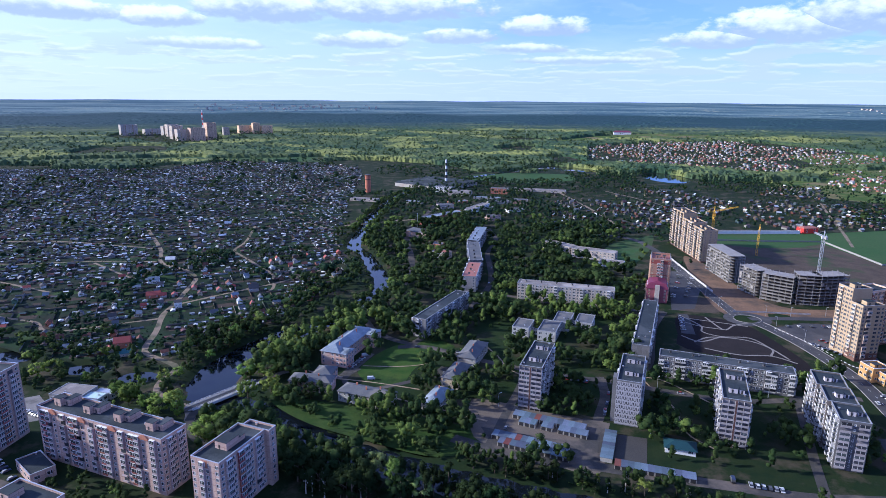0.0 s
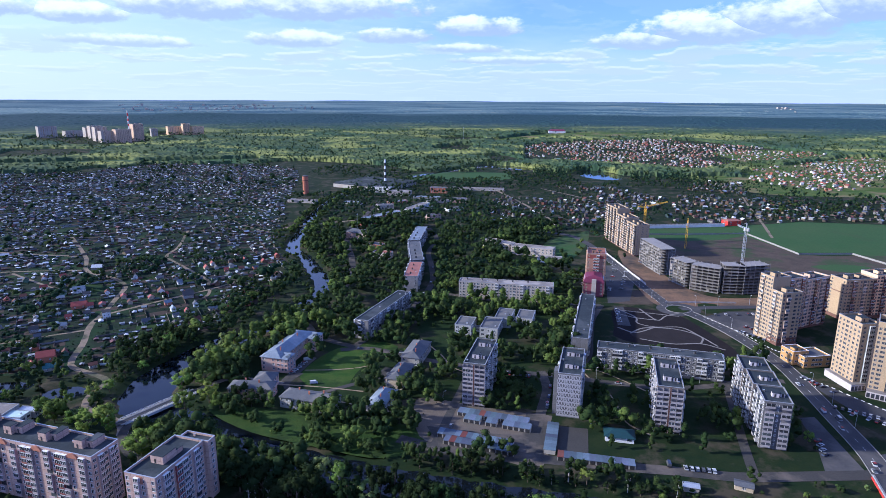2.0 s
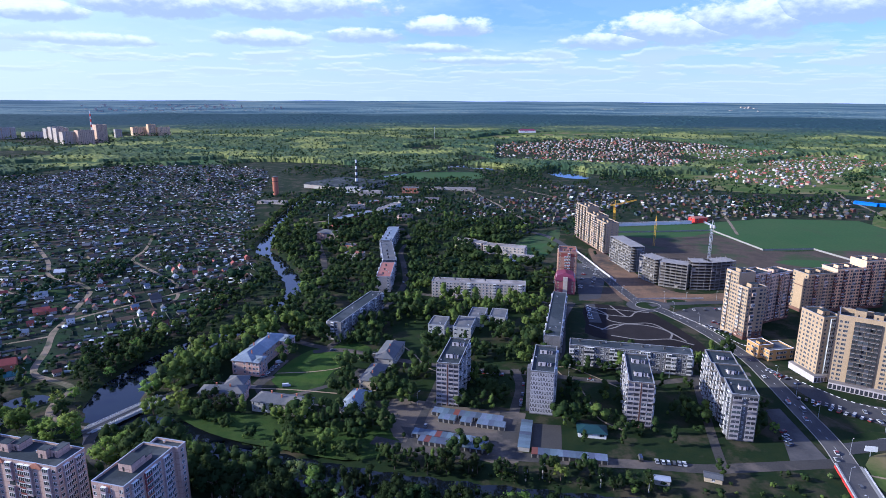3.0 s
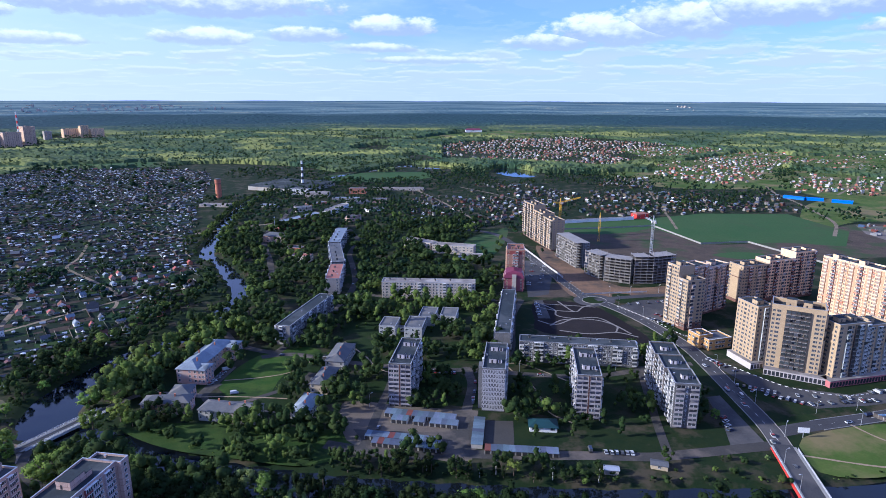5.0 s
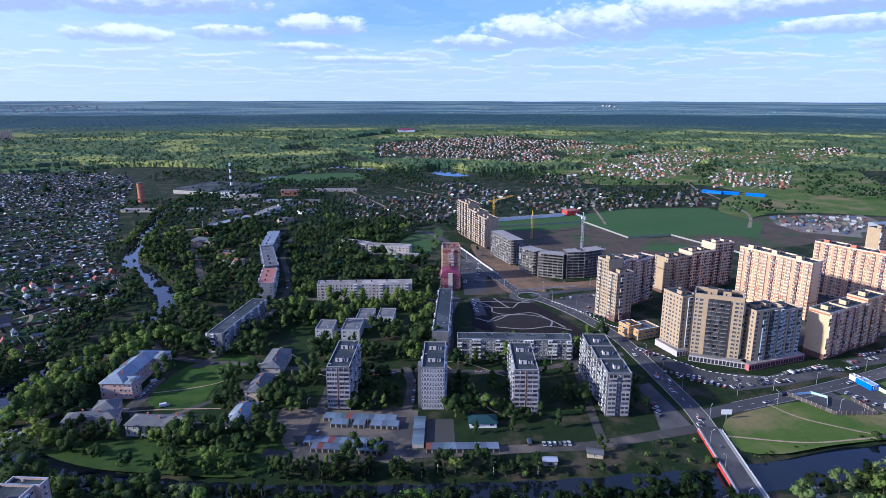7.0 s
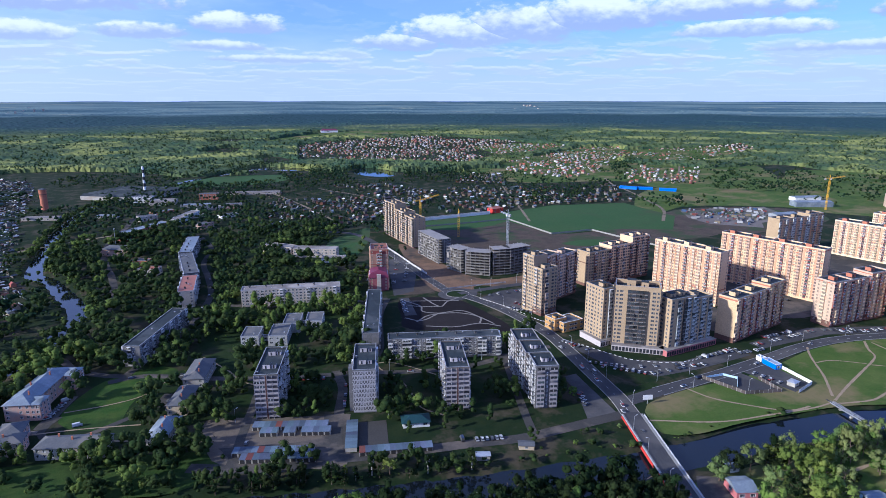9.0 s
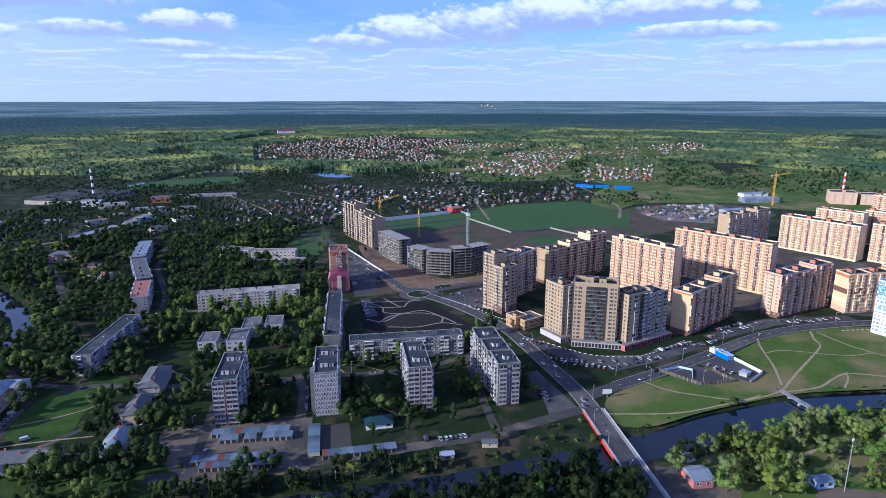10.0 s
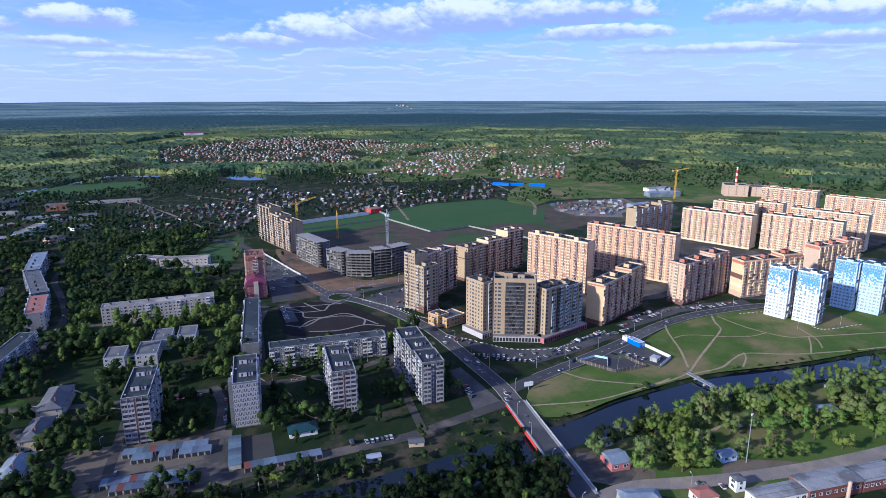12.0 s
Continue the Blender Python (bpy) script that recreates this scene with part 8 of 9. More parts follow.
def riverside():
    """Bushes and reeds on the edge of the banks."""
    P, W = [], []
    for p, q, w in zip(RIV, RIV[1:], RIVW):
        d = np.array(q) - np.array(p)
        n = np.array((-d[1], d[0])) / max(np.hypot(*d), 1e-6)
        for side in (-1, 1):
            for _ in range(int(np.hypot(*d) / 3.4) + 1):
                if p[1] < 940 and SPROUT.random() < 0.42:
                    P.append(np.array(p) + d * SPROUT.random() + side * n * (w + SPROUT.uniform(2.8, 7.5)))
    P = np.array(P)
    ok = free(P[:, 0], P[:, 1], 1.0) & (P[:, 0] < 700)
    P = P[ok]
    H = SPROUT.uniform(0.8, 3.0, len(P)) * np.where(SPROUT.random(len(P)) < 0.15, 2.2, 1.0)
    # tall willows and alders, set to screen the upper river from the camera
    Q = []
    for p, q, w in zip(RIV, RIV[1:], RIVW):
        d = np.array(q) - np.array(p)
        n = np.array((-d[1], d[0])) / max(np.hypot(*d), 1e-6)
        if 560 < p[1] < 1250 and p[0] < 60:
            for side in (-1, 1):
                if p[1] < 830 and side * n[0] < 0:
                    continue
                for _ in range(int(np.hypot(*d) / (6.5 if p[1] > 830 else 8.0)) + 1):
                    Q.append(np.array(p) + d * SPROUT.random() + side * n * (w + SPROUT.uniform(*((1.0, 7.0) if p[1] > 830 else (6.0, 13.0)))))
    Q = np.array(Q)
    Q = Q[free(Q[:, 0], Q[:, 1], 2.0)]
    merge("riverside_trees", MID, Q[:, 0], Q[:, 1], SPROUT.uniform(6, 12, len(Q)), SPROUT.uniform(0.9, 1.3, len(Q)), SPROUT.choice([0, 1, 2], len(Q), p=[0.45, 0.4, 0.15]), [LEAFS, LEAFL], "tall willows and alders along the upper river", lift=np.full(len(Q), -0.4))
    merge("riverside_bushes", MID, P[:, 0], P[:, 1], H, SPROUT.uniform(0.9, 1.5, len(P)), np.where(SPROUT.random(len(P)) < 0.85, 3, 0), [LEAFS, LEAFL], "willow bushes and reeds along the river banks", "bushes", lift=np.full(len(P), -0.4))


riverside()


works_clutter()

# ---- woods and far settlements ----
DACHA = [(-420, 420), (-325, 424), (-285, 404), (-215, 400), (-190, 412), (-165, 440), (-135, 480), (-108, 560), (-98, 640), (-130, 760), (-135, 865), (-160, 1060), (-166, 1170), (-172, 1260), (-178, 1420), (-215, 1630), (-339, 1700), (-608, 1750), (-700, 1560), (-1300, 1500), (-900, 950)]
VILLAGES = [  # polygon, plot width, and whether the houses get sunlit or shaded colours
    ([(223, 1212), (345, 1257), (469, 1201), (527, 1066), (462, 980), (293, 841), (204, 849), (160, 858)], 13.5, 0),
    ([(479, 970), (620, 1180), (698, 1288), (791, 1268), (680, 1060), (899, 990), (784, 816), (579, 836), (499, 850), (430, 865)], 15.0, 0),
    ([(542, 2257), (800, 2380), (1113, 2425), (1245, 2319), (1415, 1821), (1371, 1762), (1040, 1676), (802, 1483), (645, 1629), (423, 1760)], 19.0, 1),
    ([(909, 1460), (1076, 1580), (1404, 1747), (1537, 1732), (1499, 1580), (1008, 1169), (869, 1105), (821, 1115), (855, 1371)], 18.0, 1),
    ([(1036, 1114), (1211, 1234), (1340, 1150), (1079, 919), (950, 1000)], 18.0, 1), ([(1418, 1644), (1687, 1553), (1985, 1545), (1900, 1400), (1447, 1244), (1300, 1308)], 21.0, 1)]
WALLS = palette("house_walls", [(0.28, 0.27, 0.25), (0.12, 0.085, 0.06), (0.12, 0.105, 0.09), (0.16, 0.075, 0.055), (0.09, 0.075, 0.06), (0.09, 0.13, 0.125), (0.20, 0.17, 0.115), (0.11, 0.106, 0.10)])
ROOFS = palette("house_roofs", [(0.085, 0.085, 0.09), (0.12, 0.125, 0.14), (0.14, 0.055, 0.042), (0.07, 0.075, 0.08), (0.06, 0.10, 0.10), (0.15, 0.155, 0.165), (0.10, 0.07, 0.06), (0.62, 0.64, 0.66), (0.08, 0.09, 0.12), (0.10, 0.095, 0.09), (0.30, 0.32, 0.34), (0.66, 0.68, 0.70)], 0.5)
VWALLS = palette("village_walls", [(0.62, 0.60, 0.56), (0.48, 0.38, 0.28), (0.74, 0.72, 0.68), (0.38, 0.17, 0.115), (0.52, 0.46, 0.37), (0.28, 0.22, 0.17)])
VROOFS = palette("village_roofs", [(0.38, 0.085, 0.06), (0.30, 0.30, 0.32), (0.58, 0.59, 0.61), (0.34, 0.11, 0.075), (0.17, 0.16, 0.16), (0.14, 0.24, 0.20), (0.45, 0.13, 0.08)], 0.6)
PLASTIC = palette("white_sheeting", [(0.80, 0.82, 0.83), (0.42, 0.45, 0.48), (0.30, 0.33, 0.36), (0.60, 0.62, 0.64), (0.22, 0.27, 0.28)], 0.35)


def house_shape(L, W, h, rise, over=0.35):
    """Walls and a gabled roof as separate pieces: vertices, faces, material numbers."""
    V = [(-L / 2, -W / 2, -0.2), (L / 2, -W / 2, -0.2), (L / 2, W / 2, -0.2), (-L / 2, W / 2, -0.2), (-L / 2, -W / 2, h), (L / 2, -W / 2, h), (L / 2, W / 2, h), (-L / 2, W / 2, h), (-L / 2, 0, h + rise), (L / 2, 0, h + rise)]
    F = [(0, 1, 5, 4), (1, 2, 6, 5), (2, 3, 7, 6), (3, 0, 4, 7), (5, 6, 9, 9), (7, 4, 8, 8)]
    o, d = over, over * rise / (W / 2)
    V += [(-L / 2 - o, -W / 2 - o, h - d), (L / 2 + o, -W / 2 - o, h - d), (L / 2 + o, 0, h + rise + 0.06), (-L / 2 - o, 0, h + rise + 0.06), (L / 2 + o, W / 2 + o, h - d), (-L / 2 - o, W / 2 + o, h - d)]
    F += [(10, 11, 12, 13), (13, 12, 14, 15), (10, 15, 14, 11)]
    return np.array(V, float), F, [0] * 6 + [1] * 3


def settle(name, X, Y, A, S, mats, label, tall=(2.6, 5.2), category="houses", rise=(1.2, 2.6)):
    V, F, M, base = [], [], [], 0
    for x, y, a, k in zip(X, Y, A, S):
        v, f, mi = house_shape(SPROUT.uniform(5.5, 9.5) * k, SPROUT.uniform(5, 7.5) * k, SPROUT.uniform(*tall) * max(k, 0.7), SPROUT.uniform(*rise) * k)
        c, s_ = math.cos(a), math.sin(a)
        V.append(np.stack([v[:, 0] * c - v[:, 1] * s_ + x, v[:, 0] * s_ + v[:, 1] * c + y, v[:, 2] + far_rise(x, y)], -1))
        F.append(np.array(f) + base)
        M += mi
        base += len(v)
    tagged(new(name, raw_mesh(name, np.concatenate(V), np.concatenate(F), mats, M)), label, category, kind="stuff")


def lots(poly, step, turn, keep):
    """Places on a wandering grid of garden plots."""
    p = np.asarray(poly, float)
    c, s_ = math.cos(turn), math.sin(turn)
    R = np.array(((c, -s_), (s_, c)))
    q = p @ R
    xs, ys = np.arange(q[:, 0].min(), q[:, 0].max(), step), np.arange(q[:, 1].min(), q[:, 1].max(), step * 1.25)
    X, Y = (v.ravel() for v in np.meshgrid(xs, ys))
    X, Y = X + SPROUT.uniform(-0.32, 0.32, X.size) * step, Y + SPROUT.uniform(-0.3, 0.3, X.size) * step
    P = np.stack([X, Y], -1) @ R.T
    ok = inside(p, P[:, 0], P[:, 1]) & (SPROUT.random(len(P)) < keep)
    P = P[ok]
    return P[free(P[:, 0], P[:, 1], 2.5)]


def garden_house(x, y, a, L, W, h, rise, wall, roof, lab):
    T = thing("cottage", x, y, 0, a, lab, "house", "garden cottages")
    v, f, mi = house_shape(L, W, h, rise)
    body = hang("wall", raw_mesh("wall", v[:10], f[:6], wall), T)
    hang("roof", raw_mesh("roof", v[10:], [tuple(i - 10 for i in q) for q in f[6:]], roof), T)
    for k in range(2):
        hang("window", window_mesh(0.9, 1.3, FRAMEW), body, Matrix.Translation((-L / 4 + k * L / 2, -W / 2, h * 0.55)))


def gardens():
    def clumped(Q, cut, seed):
        return Q[np.array([noise.fractal(Vector((x / 60.0, y / 60.0, seed)), 1.0, 2.0, 3) for x, y in Q]) > cut]

    P = clumped(lots(DACHA, 16.0, 0.42, 0.78), -0.16, 8.1)
    P = P[np.argsort(np.hypot(P[:, 0], P[:, 1]))]
    names = (("green", mat("green_boards", (0.13, 0.20, 0.13), rough=0.9)), ("brown", mat("brown_boards", (0.20, 0.13, 0.085), rough=0.9)), ("white", WHITEW), ("red brick", REDBR), ("grey", OLDGREY), ("yellow", OLDYEL))
    tops = (("grey slate", SLATE), ("weathered grey", mat("weathered_sheet_roof", (0.085, 0.082, 0.08), rough=0.8)), ("rusty", mat("dark_rusty_roof", (0.13, 0.065, 0.05), rough=0.8)), ("blue-grey tin", BLUETIN), ("dark red", mat("dark_red_sheet_roof", (0.26, 0.06, 0.045), rough=0.6)))
    for x, y in P[:120]:
        (wn, wm), (rn, rm) = names[rnd.randrange(6)], tops[rnd.randrange(5)]
        garden_house(x, y, rnd.choice((24, 114)) + rnd.uniform(-8, 8), rnd.uniform(4.2, 6.6), rnd.uniform(3.8, 5.2), rnd.uniform(2.3, 3.2), rnd.uniform(1.3, 2.4), wm, rm, "small %s garden cottage with a %s roof" % (wn, rn))
    Q = P[120:]
    settle("garden_cottages", Q[:, 0], Q[:, 1], SPROUT.choice((0.42, 1.99), len(Q)) + SPROUT.normal(size=len(Q)) * 0.22, SPROUT.uniform(0.38, 0.72, len(Q)) * np.where(SPROUT.random(len(Q)) < 0.16, 1.75, 1.0), [WALLS, ROOFS], "small cottages of a garden settlement", (2.0, 3.4))
    for x, y, a, L, W, h, up, wall, roof, lab in ((-233, 425, 20, 11, 9, 4.6, 3.0, REDBR, tops[4][1], "large red brick house with a dark red roof"), (-222, 410, 22, 10, 7, 2.6, 2.2, OLDGREY, mat("teal_sheet_roof", (0.045, 0.13, 0.14), (0.035, 0.10, 0.11), 0.6, 0.2, 2.0), "low grey house with a teal metal roof"), (-228, 512, 24, 6, 6, 5.4, 1.6, WHITEW, tops[1][1], "tall white house beside the track"), (-176, 560, 20, 9, 7, 3.4, 3.4, OLDGREY, tops[1][1], "grey house with a steep gabled roof"), (-205, 576, 110, 8, 6, 3.0, 2.4, WHITEW, tops[2][1], "white house with a rusty roof"), (-282, 585, 20, 10, 7, 3.6, 2.6, WHITEW, BLUETIN, "white house with a blue-grey tin roof"), (-262, 540, 20, 12, 8, 3.0, 2.6, REDBR, tops[4][1], "long brick house with a red roof")):
        garden_house(x, y, a, L, W, h, up, wall, roof, lab)
    S = clumped(lots(DACHA, 8.6, 0.42, 0.66), -0.16, 5.3)
    settle("garden_sheds", S[:, 0], S[:, 1], SPROUT.choice((0.42, 1.99), len(S)) + SPROUT.normal(size=len(S)) * 0.08, SPROUT.uniform(0.26, 0.58, len(S)), [WALLS, ROOFS], "small sheds among the garden plots", (1.6, 2.4), "sheds", (0.5, 1.3))
    G = clumped(lots(DACHA, 11.0, 0.42, 0.50), -0.08, 2.6)
    settle("greenhouses", G[:, 0], G[:, 1], SPROUT.choice((0.42, 1.99), len(G)) + SPROUT.normal(size=len(G)) * 0.1, SPROUT.uniform(0.30, 0.62, len(G)), [PLASTIC, PLASTIC], "pale greenhouses and sheeted frames in the gardens", (1.0, 1.9), "greenhouses", (0.5, 1.5))
    X, Y = scatter(DACHA, 9.4, 0.6, 0.76)
    H = SPROUT.uniform(2.2, 5.6, X.size) * np.where(SPROUT.random(X.size) < 0.10, 2.2, 1.0)
    grove = np.array([noise.fractal(Vector((x / 55.0, y / 55.0, 4.4)), 1.0, 2.0, 3) for x, y in zip(X, Y)])
    H *= np.clip(1.0 + 2.6 * (grove - 0.06), 0.7, 2.1)
    close = np.hypot(X, Y) < 760
    for kinds, q, wide in ((SMALL, ~close, (1.35, 2.0)), (FAR, close & (H < 6.5), (1.2, 1.8)), (MID, close & (H >= 6.5), (1.0, 1.35))):
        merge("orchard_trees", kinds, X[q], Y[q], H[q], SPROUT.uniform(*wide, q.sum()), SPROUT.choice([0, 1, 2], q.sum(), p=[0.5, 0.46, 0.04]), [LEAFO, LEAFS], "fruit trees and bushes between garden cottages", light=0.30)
    # garden plots of bare soil and grass
    bm = bmesh.new()
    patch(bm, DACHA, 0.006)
    # cloud shade over the gardens is put into this dark ground colour
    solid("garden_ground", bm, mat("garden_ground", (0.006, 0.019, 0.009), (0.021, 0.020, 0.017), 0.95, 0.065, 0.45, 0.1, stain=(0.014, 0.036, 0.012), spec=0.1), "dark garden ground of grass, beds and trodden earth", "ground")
    # beds are darkened in colour for the same cloud shade
    for nm, m, lab, k, st in (("garden_beds", mat("shaded_garden_soil", (0.056, 0.043, 0.034), (0.030, 0.025, 0.022), 0.95, 0.05, 1.5, 0.1, spec=0.1), "dug brown garden beds", 0.62, 15.0), ("garden_lawns", mat("garden_lawn_grass", (0.020, 0.046, 0.012), (0.040, 0.062, 0.016), 0.95, 0.05, 0.9, 0.1, spec=0.1), "bright grass strips between garden plots", 0.42, 19.0)):
        B = lots(DACHA, st, 0.42, k)
        bm = bmesh.new()
        for x, y in B:
            a, L, W = 0.42 + rnd.gauss(0, 0.06), rnd.uniform(3, 9), rnd.uniform(1.8, 5.5)
            c, s_ = math.cos(a), math.sin(a)
            z = 0.02 + rnd.random() * 0.02
            bm.faces.new([bm.verts.new((x + c * u - s_ * w, y + s_ * u + c * w, z)) for u, w in ((-L, -W), (L, -W), (L, W), (-L, W))])
        solid(nm, bm, m, lab, "garden", "stuff")


gardens()


def plot_fences():
    """Weathered board fences between the garden plots."""
    bm, g = bmesh.new(), random.Random(8)
    c, s_ = math.cos(0.42), math.sin(0.42)
    P = lots(DACHA, 16.0, 0.42, 0.85)
    P = P[np.argsort(np.hypot(P[:, 0], P[:, 1]))]
    for x, y in P[:2600]:
        for u, v in (((c, s_), g.uniform(8, 22)), ((-s_, c), g.uniform(10, 26))):
            if g.random() < 0.62:
                a, b = (x - u[0] * v / 2, y - u[1] * v / 2), (x + u[0] * v / 2, y + u[1] * v / 2)
                f = bm.faces.new([bm.verts.new((*p, z)) for p, z in ((a, 0), (b, 0), (b, 1.5), (a, 1.5))])
                n = (-u[1] * 0.06, u[0] * 0.06)
                q = [bm.verts.new((p[0] + n[0], p[1] + n[1], z)) for p, z in ((a, 0), (b, 0), (b, 1.5), (a, 1.5))]
                w = list(f.verts)
                bm.faces.new(q[::-1])
                for k in range(4):
                    bm.faces.new((w[k], w[(k + 1) % 4], q[(k + 1) % 4], q[k]))
    solid("plot_fences", bm, palette("fence_boards", [(0.14, 0.12, 0.10), (0.20, 0.18, 0.16), (0.09, 0.11, 0.09), (0.30, 0.31, 0.32), (0.12, 0.09, 0.07)]), "weathered board fences between garden plots", "fence", "stuff")


plot_fences()


def blotch(X, Y, size, seed):
    return np.array([noise.fractal(Vector((x / size, y / size, seed)), 1.0, 2.0, 3) for x, y in zip(X, Y)])


def villages():
    for poly, step, lit_ones in VILLAGES:
        P = lots(poly, step, 0.25, 0.88)
        P = P[blotch(P[:, 0], P[:, 1], 120.0, 2.2) > -0.24]
        lab = "bright village houses with red and grey roofs" if lit_ones else "shade-toned village houses among gardens and trees"
        # sun or cloud shade on a village is put into its house and leaf colours
        settle("village_houses", P[:, 0], P[:, 1], SPROUT.choice((0.25, 1.82), len(P)) + SPROUT.normal(size=len(P)) * 0.2, SPROUT.uniform(0.5, 0.98, len(P)), [VWALLS, VROOFS] if lit_ones else [WALLS, ROOFS], lab, (3.0, 5.5))
        X, Y = scatter(poly, 11.5 if lit_ones else 9.5, 1.0, 0.72)
        merge("village_trees", SMALL, X, Y, SPROUT.uniform(3, 10, X.size), SPROUT.uniform(1.0, 1.6, X.size), SPROUT.choice([0, 1, 2], X.size, p=[0.5, 0.44, 0.06]), [LEAFV, LEAFO] if lit_ones else [LEAFO, LEAFS], "garden trees between village houses", lift=np.array([far_rise(x, y) for x, y in zip(X, Y)]))


villages()


def middle_woods():
    """Groves, hedges and single trees on the flat land up to where the forest closes."""
    a, r = SPROUT.uniform(-1.42, 0.78, 26000), np.sqrt(SPROUT.uniform(520.0 ** 2, 1900.0 ** 2, 26000))
    X, Y = np.sin(-a) * r, np.cos(a) * r
    ok = blotch(X, Y, 170.0, 4.2) > np.where((X > -60) & (X < 320) & (Y > 850), -0.22, 0.02)
    for poly in [DACHA, *(v[0] for v in VILLAGES), *(q[1] for q in YARDS if q[0] in ("field", "bare_field", "soil", "meadow", "parking", "works_yard", "estate_yard", "upland_field"))]:
        ok &= ~inside(poly, X, Y)
    ok &= ~((Y < 560) & (X > -120) & (X < 1050)) & ~((X > 520) & (X < 1050) & (Y < 700)) & ~((X > 270) & (X < 420) & (Y < 740))
    X, Y = X[ok], Y[ok]
    ok = free(X, Y, 2.0)
    X, Y = X[ok][:2700], Y[ok][:2700]
    merge("grove_trees", FAR, X, Y, SPROUT.uniform(7, 17, X.size), SPROUT.uniform(1.0, 1.4, X.size), SPROUT.choice([0, 1, 2], X.size, p=[0.46, 0.44, 0.10]), [LEAFO, LEAFS], "groves and hedges of mixed trees on the valley floor")


middle_woods()


def valley_trees():
    """Close-standing trees between the old town, the works and the villages."""
    for poly, step, keep in (([(-95, 900), (60, 880), (250, 850), (330, 790), (330, 720), (262, 760), (60, 872)], 9.0, 0.7),
                             ([(-120, 930), (60, 905), (190, 900), (300, 870), (200, 990), (165, 1160), (260, 1330), (60, 1380), (-60, 1180)], 10.5, 0.62),
                             ([(165, 1180), (470, 1210), (720, 1110), (740, 1430), (620, 1330), (500, 1470), (300, 1560), (200, 1480)], 12.0, 0.6),
                             ([(480, 860), (560, 850), (720, 870), (940, 1030), (720, 1110), (650, 950)], 12.0, 0.45), ([(1060, 900), (1300, 880), (1500, 1000), (1330, 780), (1180, 700)], 13.0, 0.4)):
        X, Y = scatter(poly, step, 1.5, keep)
        merge("valley_trees", FAR, X, Y, SPROUT.uniform(7, 17, X.size), SPROUT.uniform(1.0, 1.45, X.size), SPROUT.choice([0, 1, 2], X.size, p=[0.5, 0.44, 0.06]), [LEAFO, LEAFS], "dark mixed trees of the valley floor")


valley_trees()


def forest_material():
    """Mixed canopy near by, then a dark belt of painted cloud shade, then long strips tinted with distance haze."""
    ma = mat("forest_canopy", (0.030, 0.056, 0.030), (0.112, 0.138, 0.044), 0.9, 0.0085, 0.09, spec=0.1)
    n, l = ma.node_tree.nodes, ma.node_tree.links
    p = n["Principled BSDF"]
    src = p.inputs["Base Color"].links[0].from_socket
    tc, sep, ln = n.new("ShaderNodeTexCoord"), n.new("ShaderNodeSeparateXYZ"), n.new("ShaderNodeVectorMath")
    ln.operation = "LENGTH"
    l.new(tc.outputs["Object"], sep.inputs[0]), l.new(tc.outputs["Object"], ln.inputs[0])

    def op(kind, a, b=0.0):
        q = n.new("ShaderNodeMath")
        q.operation = kind
        for i, v in enumerate((a, b)):
            if isinstance(v, (int, float)):
                q.inputs[i].default_value = v
            else:
                l.new(v, q.inputs[i])
        return q.outputs[0]

    def span(v, lo, hi, y0=0.0, y1=1.0):
        q = n.new("ShaderNodeMapRange")
        for key, val in (("From Min", lo), ("From Max", hi), ("To Min", y0), ("To Max", y1)):
            q.inputs[key].default_value = val
        l.new(v, q.inputs["Value"])
        return q.outputs[0]

    def mix(f, a, b):
        q = n.new("ShaderNodeMix")
        q.data_type = "RGBA"
        for i, v in ((0, f), (6, a), (7, b)):
            if isinstance(v, tuple):
                q.inputs[i].default_value = (*v, 1)
            else:
                l.new(v, q.inputs[i])
        return q.outputs[2]

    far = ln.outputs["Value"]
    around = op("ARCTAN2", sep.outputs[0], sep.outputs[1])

    def strips(along, across, seed):
        v, t = n.new("ShaderNodeCombineXYZ"), n.new("ShaderNodeTexNoise")
        l.new(op("MULTIPLY", around, along), v.inputs[0]), l.new(op("MULTIPLY", far, 1.0 / across), v.inputs[1])
        v.inputs[2].default_value = seed
        t.inputs["Scale"].default_value, t.inputs["Detail"].default_value, t.inputs["Roughness"].default_value = 1.0, 6, 0.6
        l.new(v.outputs[0], t.inputs["Vector"])
        return t.outputs["Fac"]

    # dark and light stands; cloud shade and sunlit patches are put into their colours
    c = mix(span(strips(7.0, 260.0, 1.0), 0.50, 0.60, 0.0, 0.75), src, (0.030, 0.062, 0.034))
    c = mix(span(strips(9.0, 190.0, 6.0), 0.52, 0.60, 0.0, 0.85), c, (0.185, 0.205, 0.058))
    # the far strips, with distance haze put into their bluish colours
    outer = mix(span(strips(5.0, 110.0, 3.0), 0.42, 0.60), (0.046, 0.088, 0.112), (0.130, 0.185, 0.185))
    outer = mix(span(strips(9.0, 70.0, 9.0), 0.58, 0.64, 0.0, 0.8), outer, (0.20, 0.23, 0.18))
    # the dark belt: cloud shade painted into the canopy colour by distance
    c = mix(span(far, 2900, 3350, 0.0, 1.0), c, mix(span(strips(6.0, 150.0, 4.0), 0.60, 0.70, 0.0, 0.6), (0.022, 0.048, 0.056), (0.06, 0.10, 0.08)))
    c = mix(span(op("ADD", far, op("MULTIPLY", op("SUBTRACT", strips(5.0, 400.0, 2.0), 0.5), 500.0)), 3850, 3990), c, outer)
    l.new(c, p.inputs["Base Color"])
    return ma


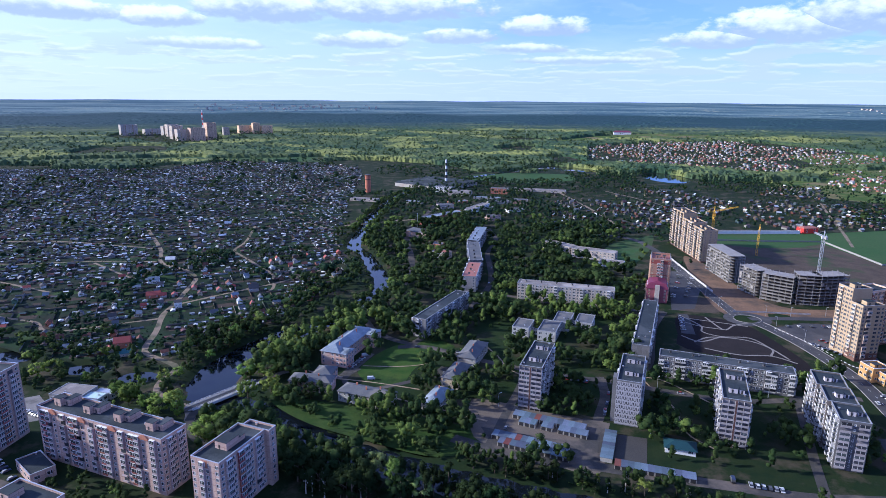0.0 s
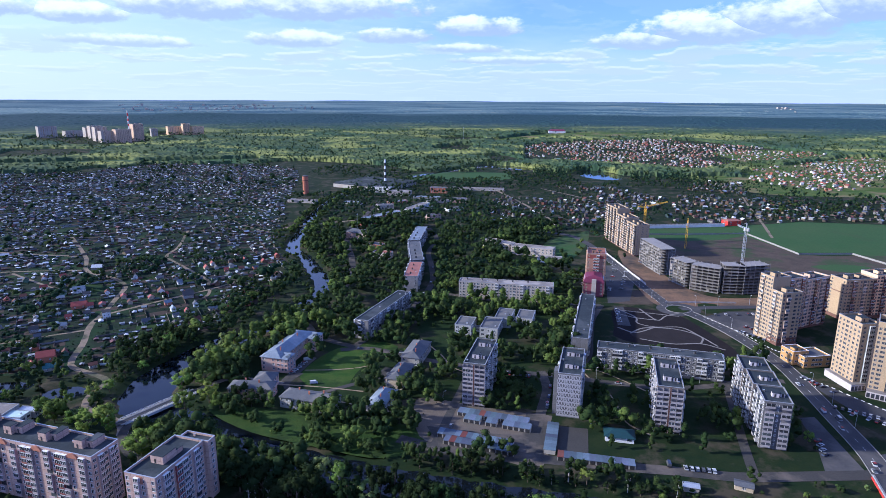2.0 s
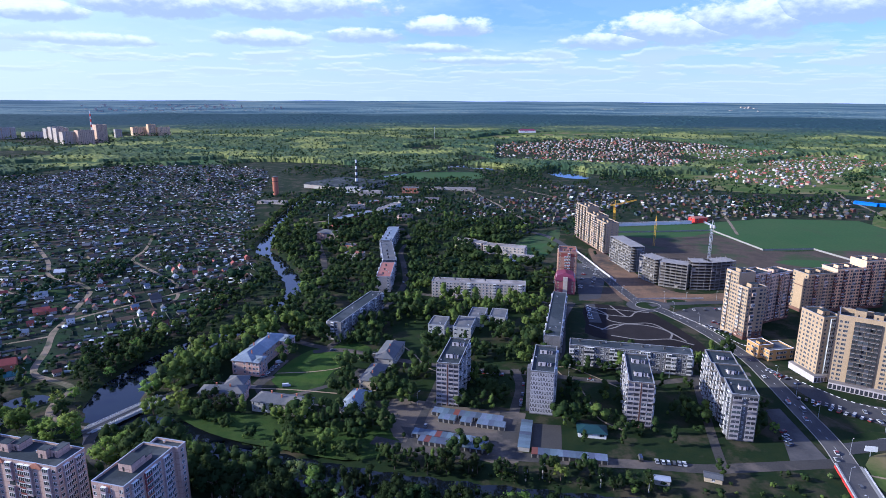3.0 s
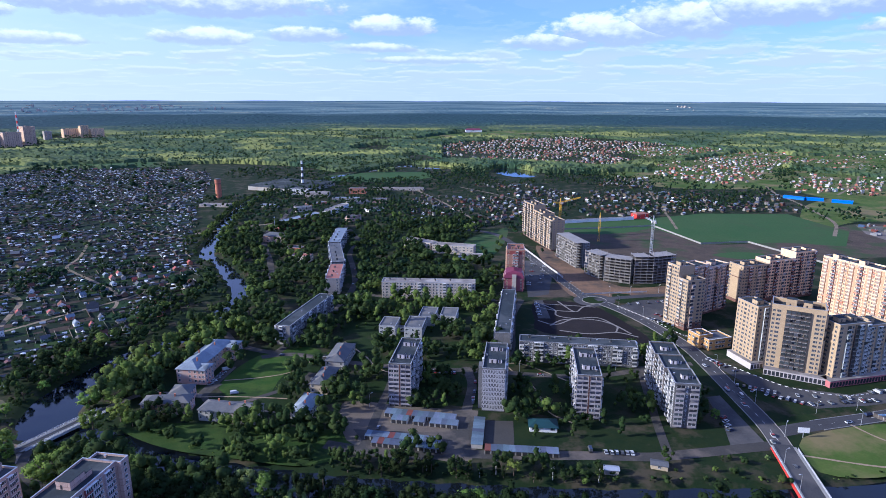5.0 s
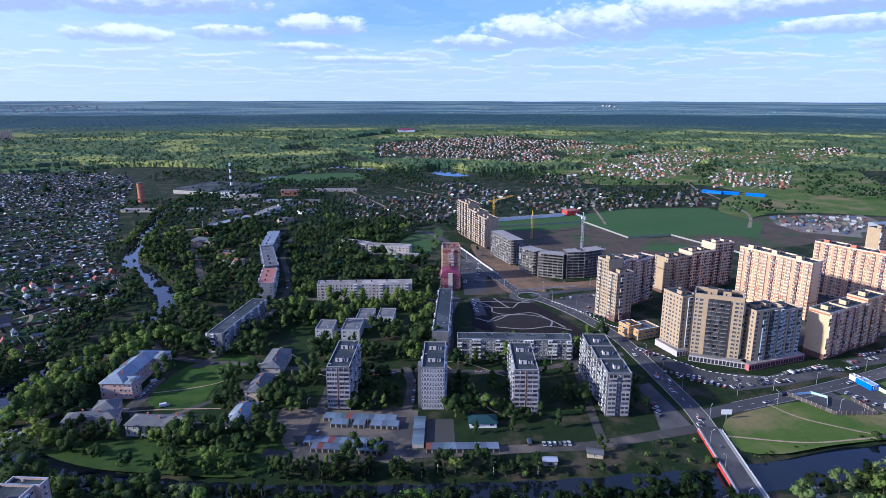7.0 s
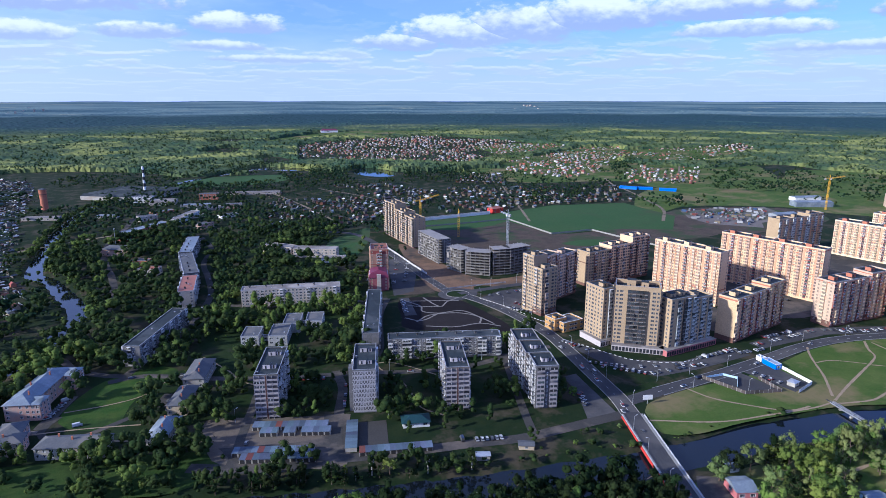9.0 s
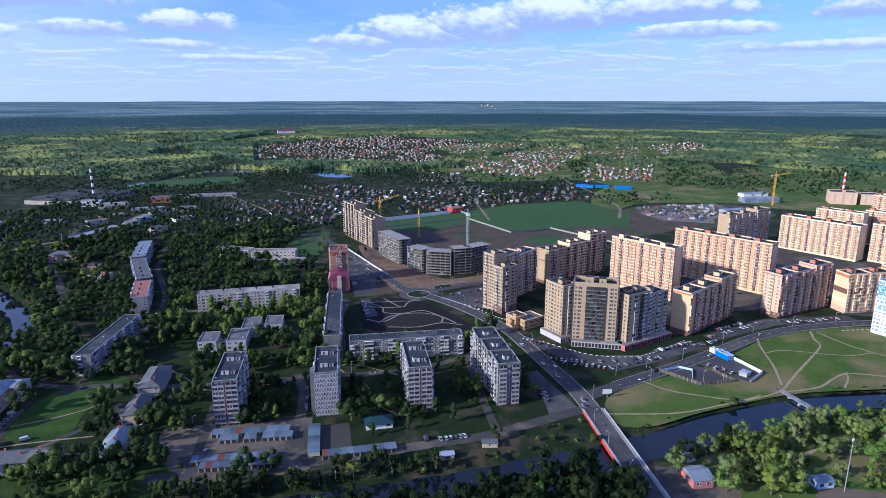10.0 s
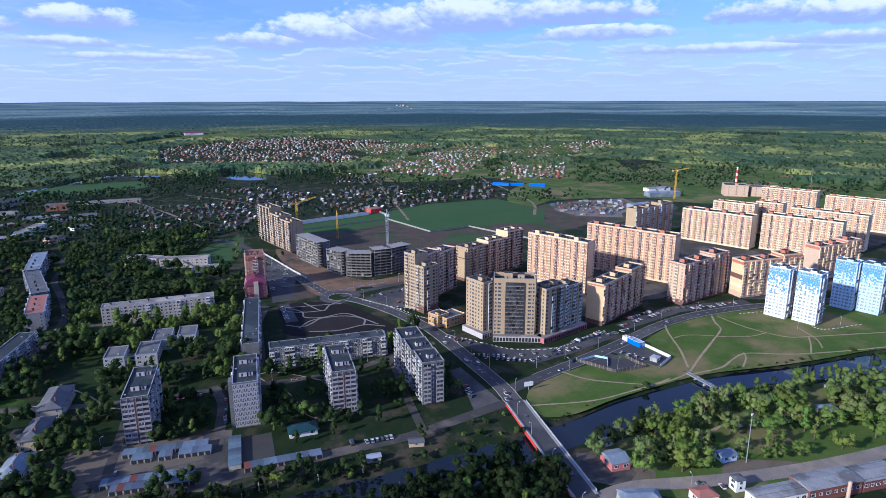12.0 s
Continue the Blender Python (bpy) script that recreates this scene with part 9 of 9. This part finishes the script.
def forest():
    """The canopy of the woods that close the valley: an uneven sheet of crowns."""
    az = np.radians(np.arange(-84, 46.01, 0.2))
    rr, r, st = [], 1500.0, 8.0
    while r < 4860:
        rr.append(r)
        r += st
        st = min(st * 1.004, 16.0)
    A, R = np.meshgrid(az, np.array(rr))
    g = np.random.default_rng(9)
    A = A + g.uniform(-0.4, 0.4, A.shape) * math.radians(0.2)
    R = R + g.uniform(-0.4, 0.4, R.shape) * 9
    X, Y = np.sin(-A) * R, np.cos(A) * R
    ground = np.vectorize(far_rise)(X, Y)
    cover = blotch(X.ravel(), Y.ravel(), 420.0, 7.7).reshape(X.shape) + np.clip((R - 1700) / 600, -0.4, 0.6)
    for poly in [DACHA, *(v[0] for v in VILLAGES), *(q[1] for q in YARDS if q[0] in ("field", "upland_field"))]:
        cover[inside(poly, X, Y)] = -1
    for x, y, d in ((-1130, 2500, 170), (-960, 2370, 150), (-820, 2690, 110), (780, 2760, 70), (350, 2520, 90)):
        cover[np.hypot(X - x, Y - y) < d] = -1
    for poly in GLADES:
        cover[inside(poly, X, Y)] = -1
    cover[R < 1540] = -1
    shore = R < 1800
    cover[shore] = np.where(bank(X[shore], Y[shore]) < 12, -1, cover[shore])
    cover[R > 3050] = 1.0
    calm = np.clip(1.25 - (R - 1700) / 2600, 0.50, 1.0)
    calm = calm * np.clip((4700 - R) / 500, 0.06, 1.0)
    tall = (8 + 6 * calm * g.random(X.shape) ** 0.8 + 4 * calm * (g.random(X.shape) < 0.10)) * (0.75 + 0.25 * np.sin(X / 130) * np.cos(Y / 170))
    Z = ground + np.where(cover > 0.0, tall, -3.0)
    ny, nx = X.shape
    i = np.arange(nx * ny).reshape(ny, nx)
    quads = np.stack([i[:-1, :-1], i[:-1, 1:], i[1:, 1:], i[1:, :-1]], -1)
    keep = (cover > 0)
    keep = keep[:-1, :-1] | keep[:-1, 1:] | keep[1:, 1:] | keep[1:, :-1]
    quads = quads[keep]
    me = bpy.data.meshes.new("forest")
    me.from_pydata(np.stack([X, Y, Z], -1).reshape(-1, 3).tolist(), [], quads.tolist())
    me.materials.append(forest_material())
    # single crowns that stand out of the canopy, and on its edges
    a, r = g.uniform(-0.78, 1.42, 26000), np.sqrt(g.uniform(1480.0 ** 2, 2900.0 ** 2, 26000))
    x, y = np.sin(a) * r, np.cos(a) * r
    ok = blotch(x, y, 420.0, 7.7) + np.clip((r - 1700) / 600, -0.4, 0.6) > -0.10
    for poly in [DACHA, *(v[0] for v in VILLAGES), *(q[1] for q in YARDS if q[0] in ("field", "upland_field"))]:
        ok &= ~inside(poly, x, y)
    x, y = x[ok], y[ok]
    ok = free(x, y, 2.0)
    x, y = x[ok][:5600], y[ok][:5600]
    merge("forest_trees", FAR, x, y, SPROUT.uniform(10, 20, x.size), SPROUT.uniform(0.9, 1.3, x.size), SPROUT.choice([0, 1, 2], x.size, p=[0.42, 0.36, 0.22]), LEAFF, "tall mixed trees standing out of the forest canopy", lift=np.array([far_rise(u, v) for u, v in zip(x, y)]))
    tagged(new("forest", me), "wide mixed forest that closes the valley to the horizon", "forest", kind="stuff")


forest()
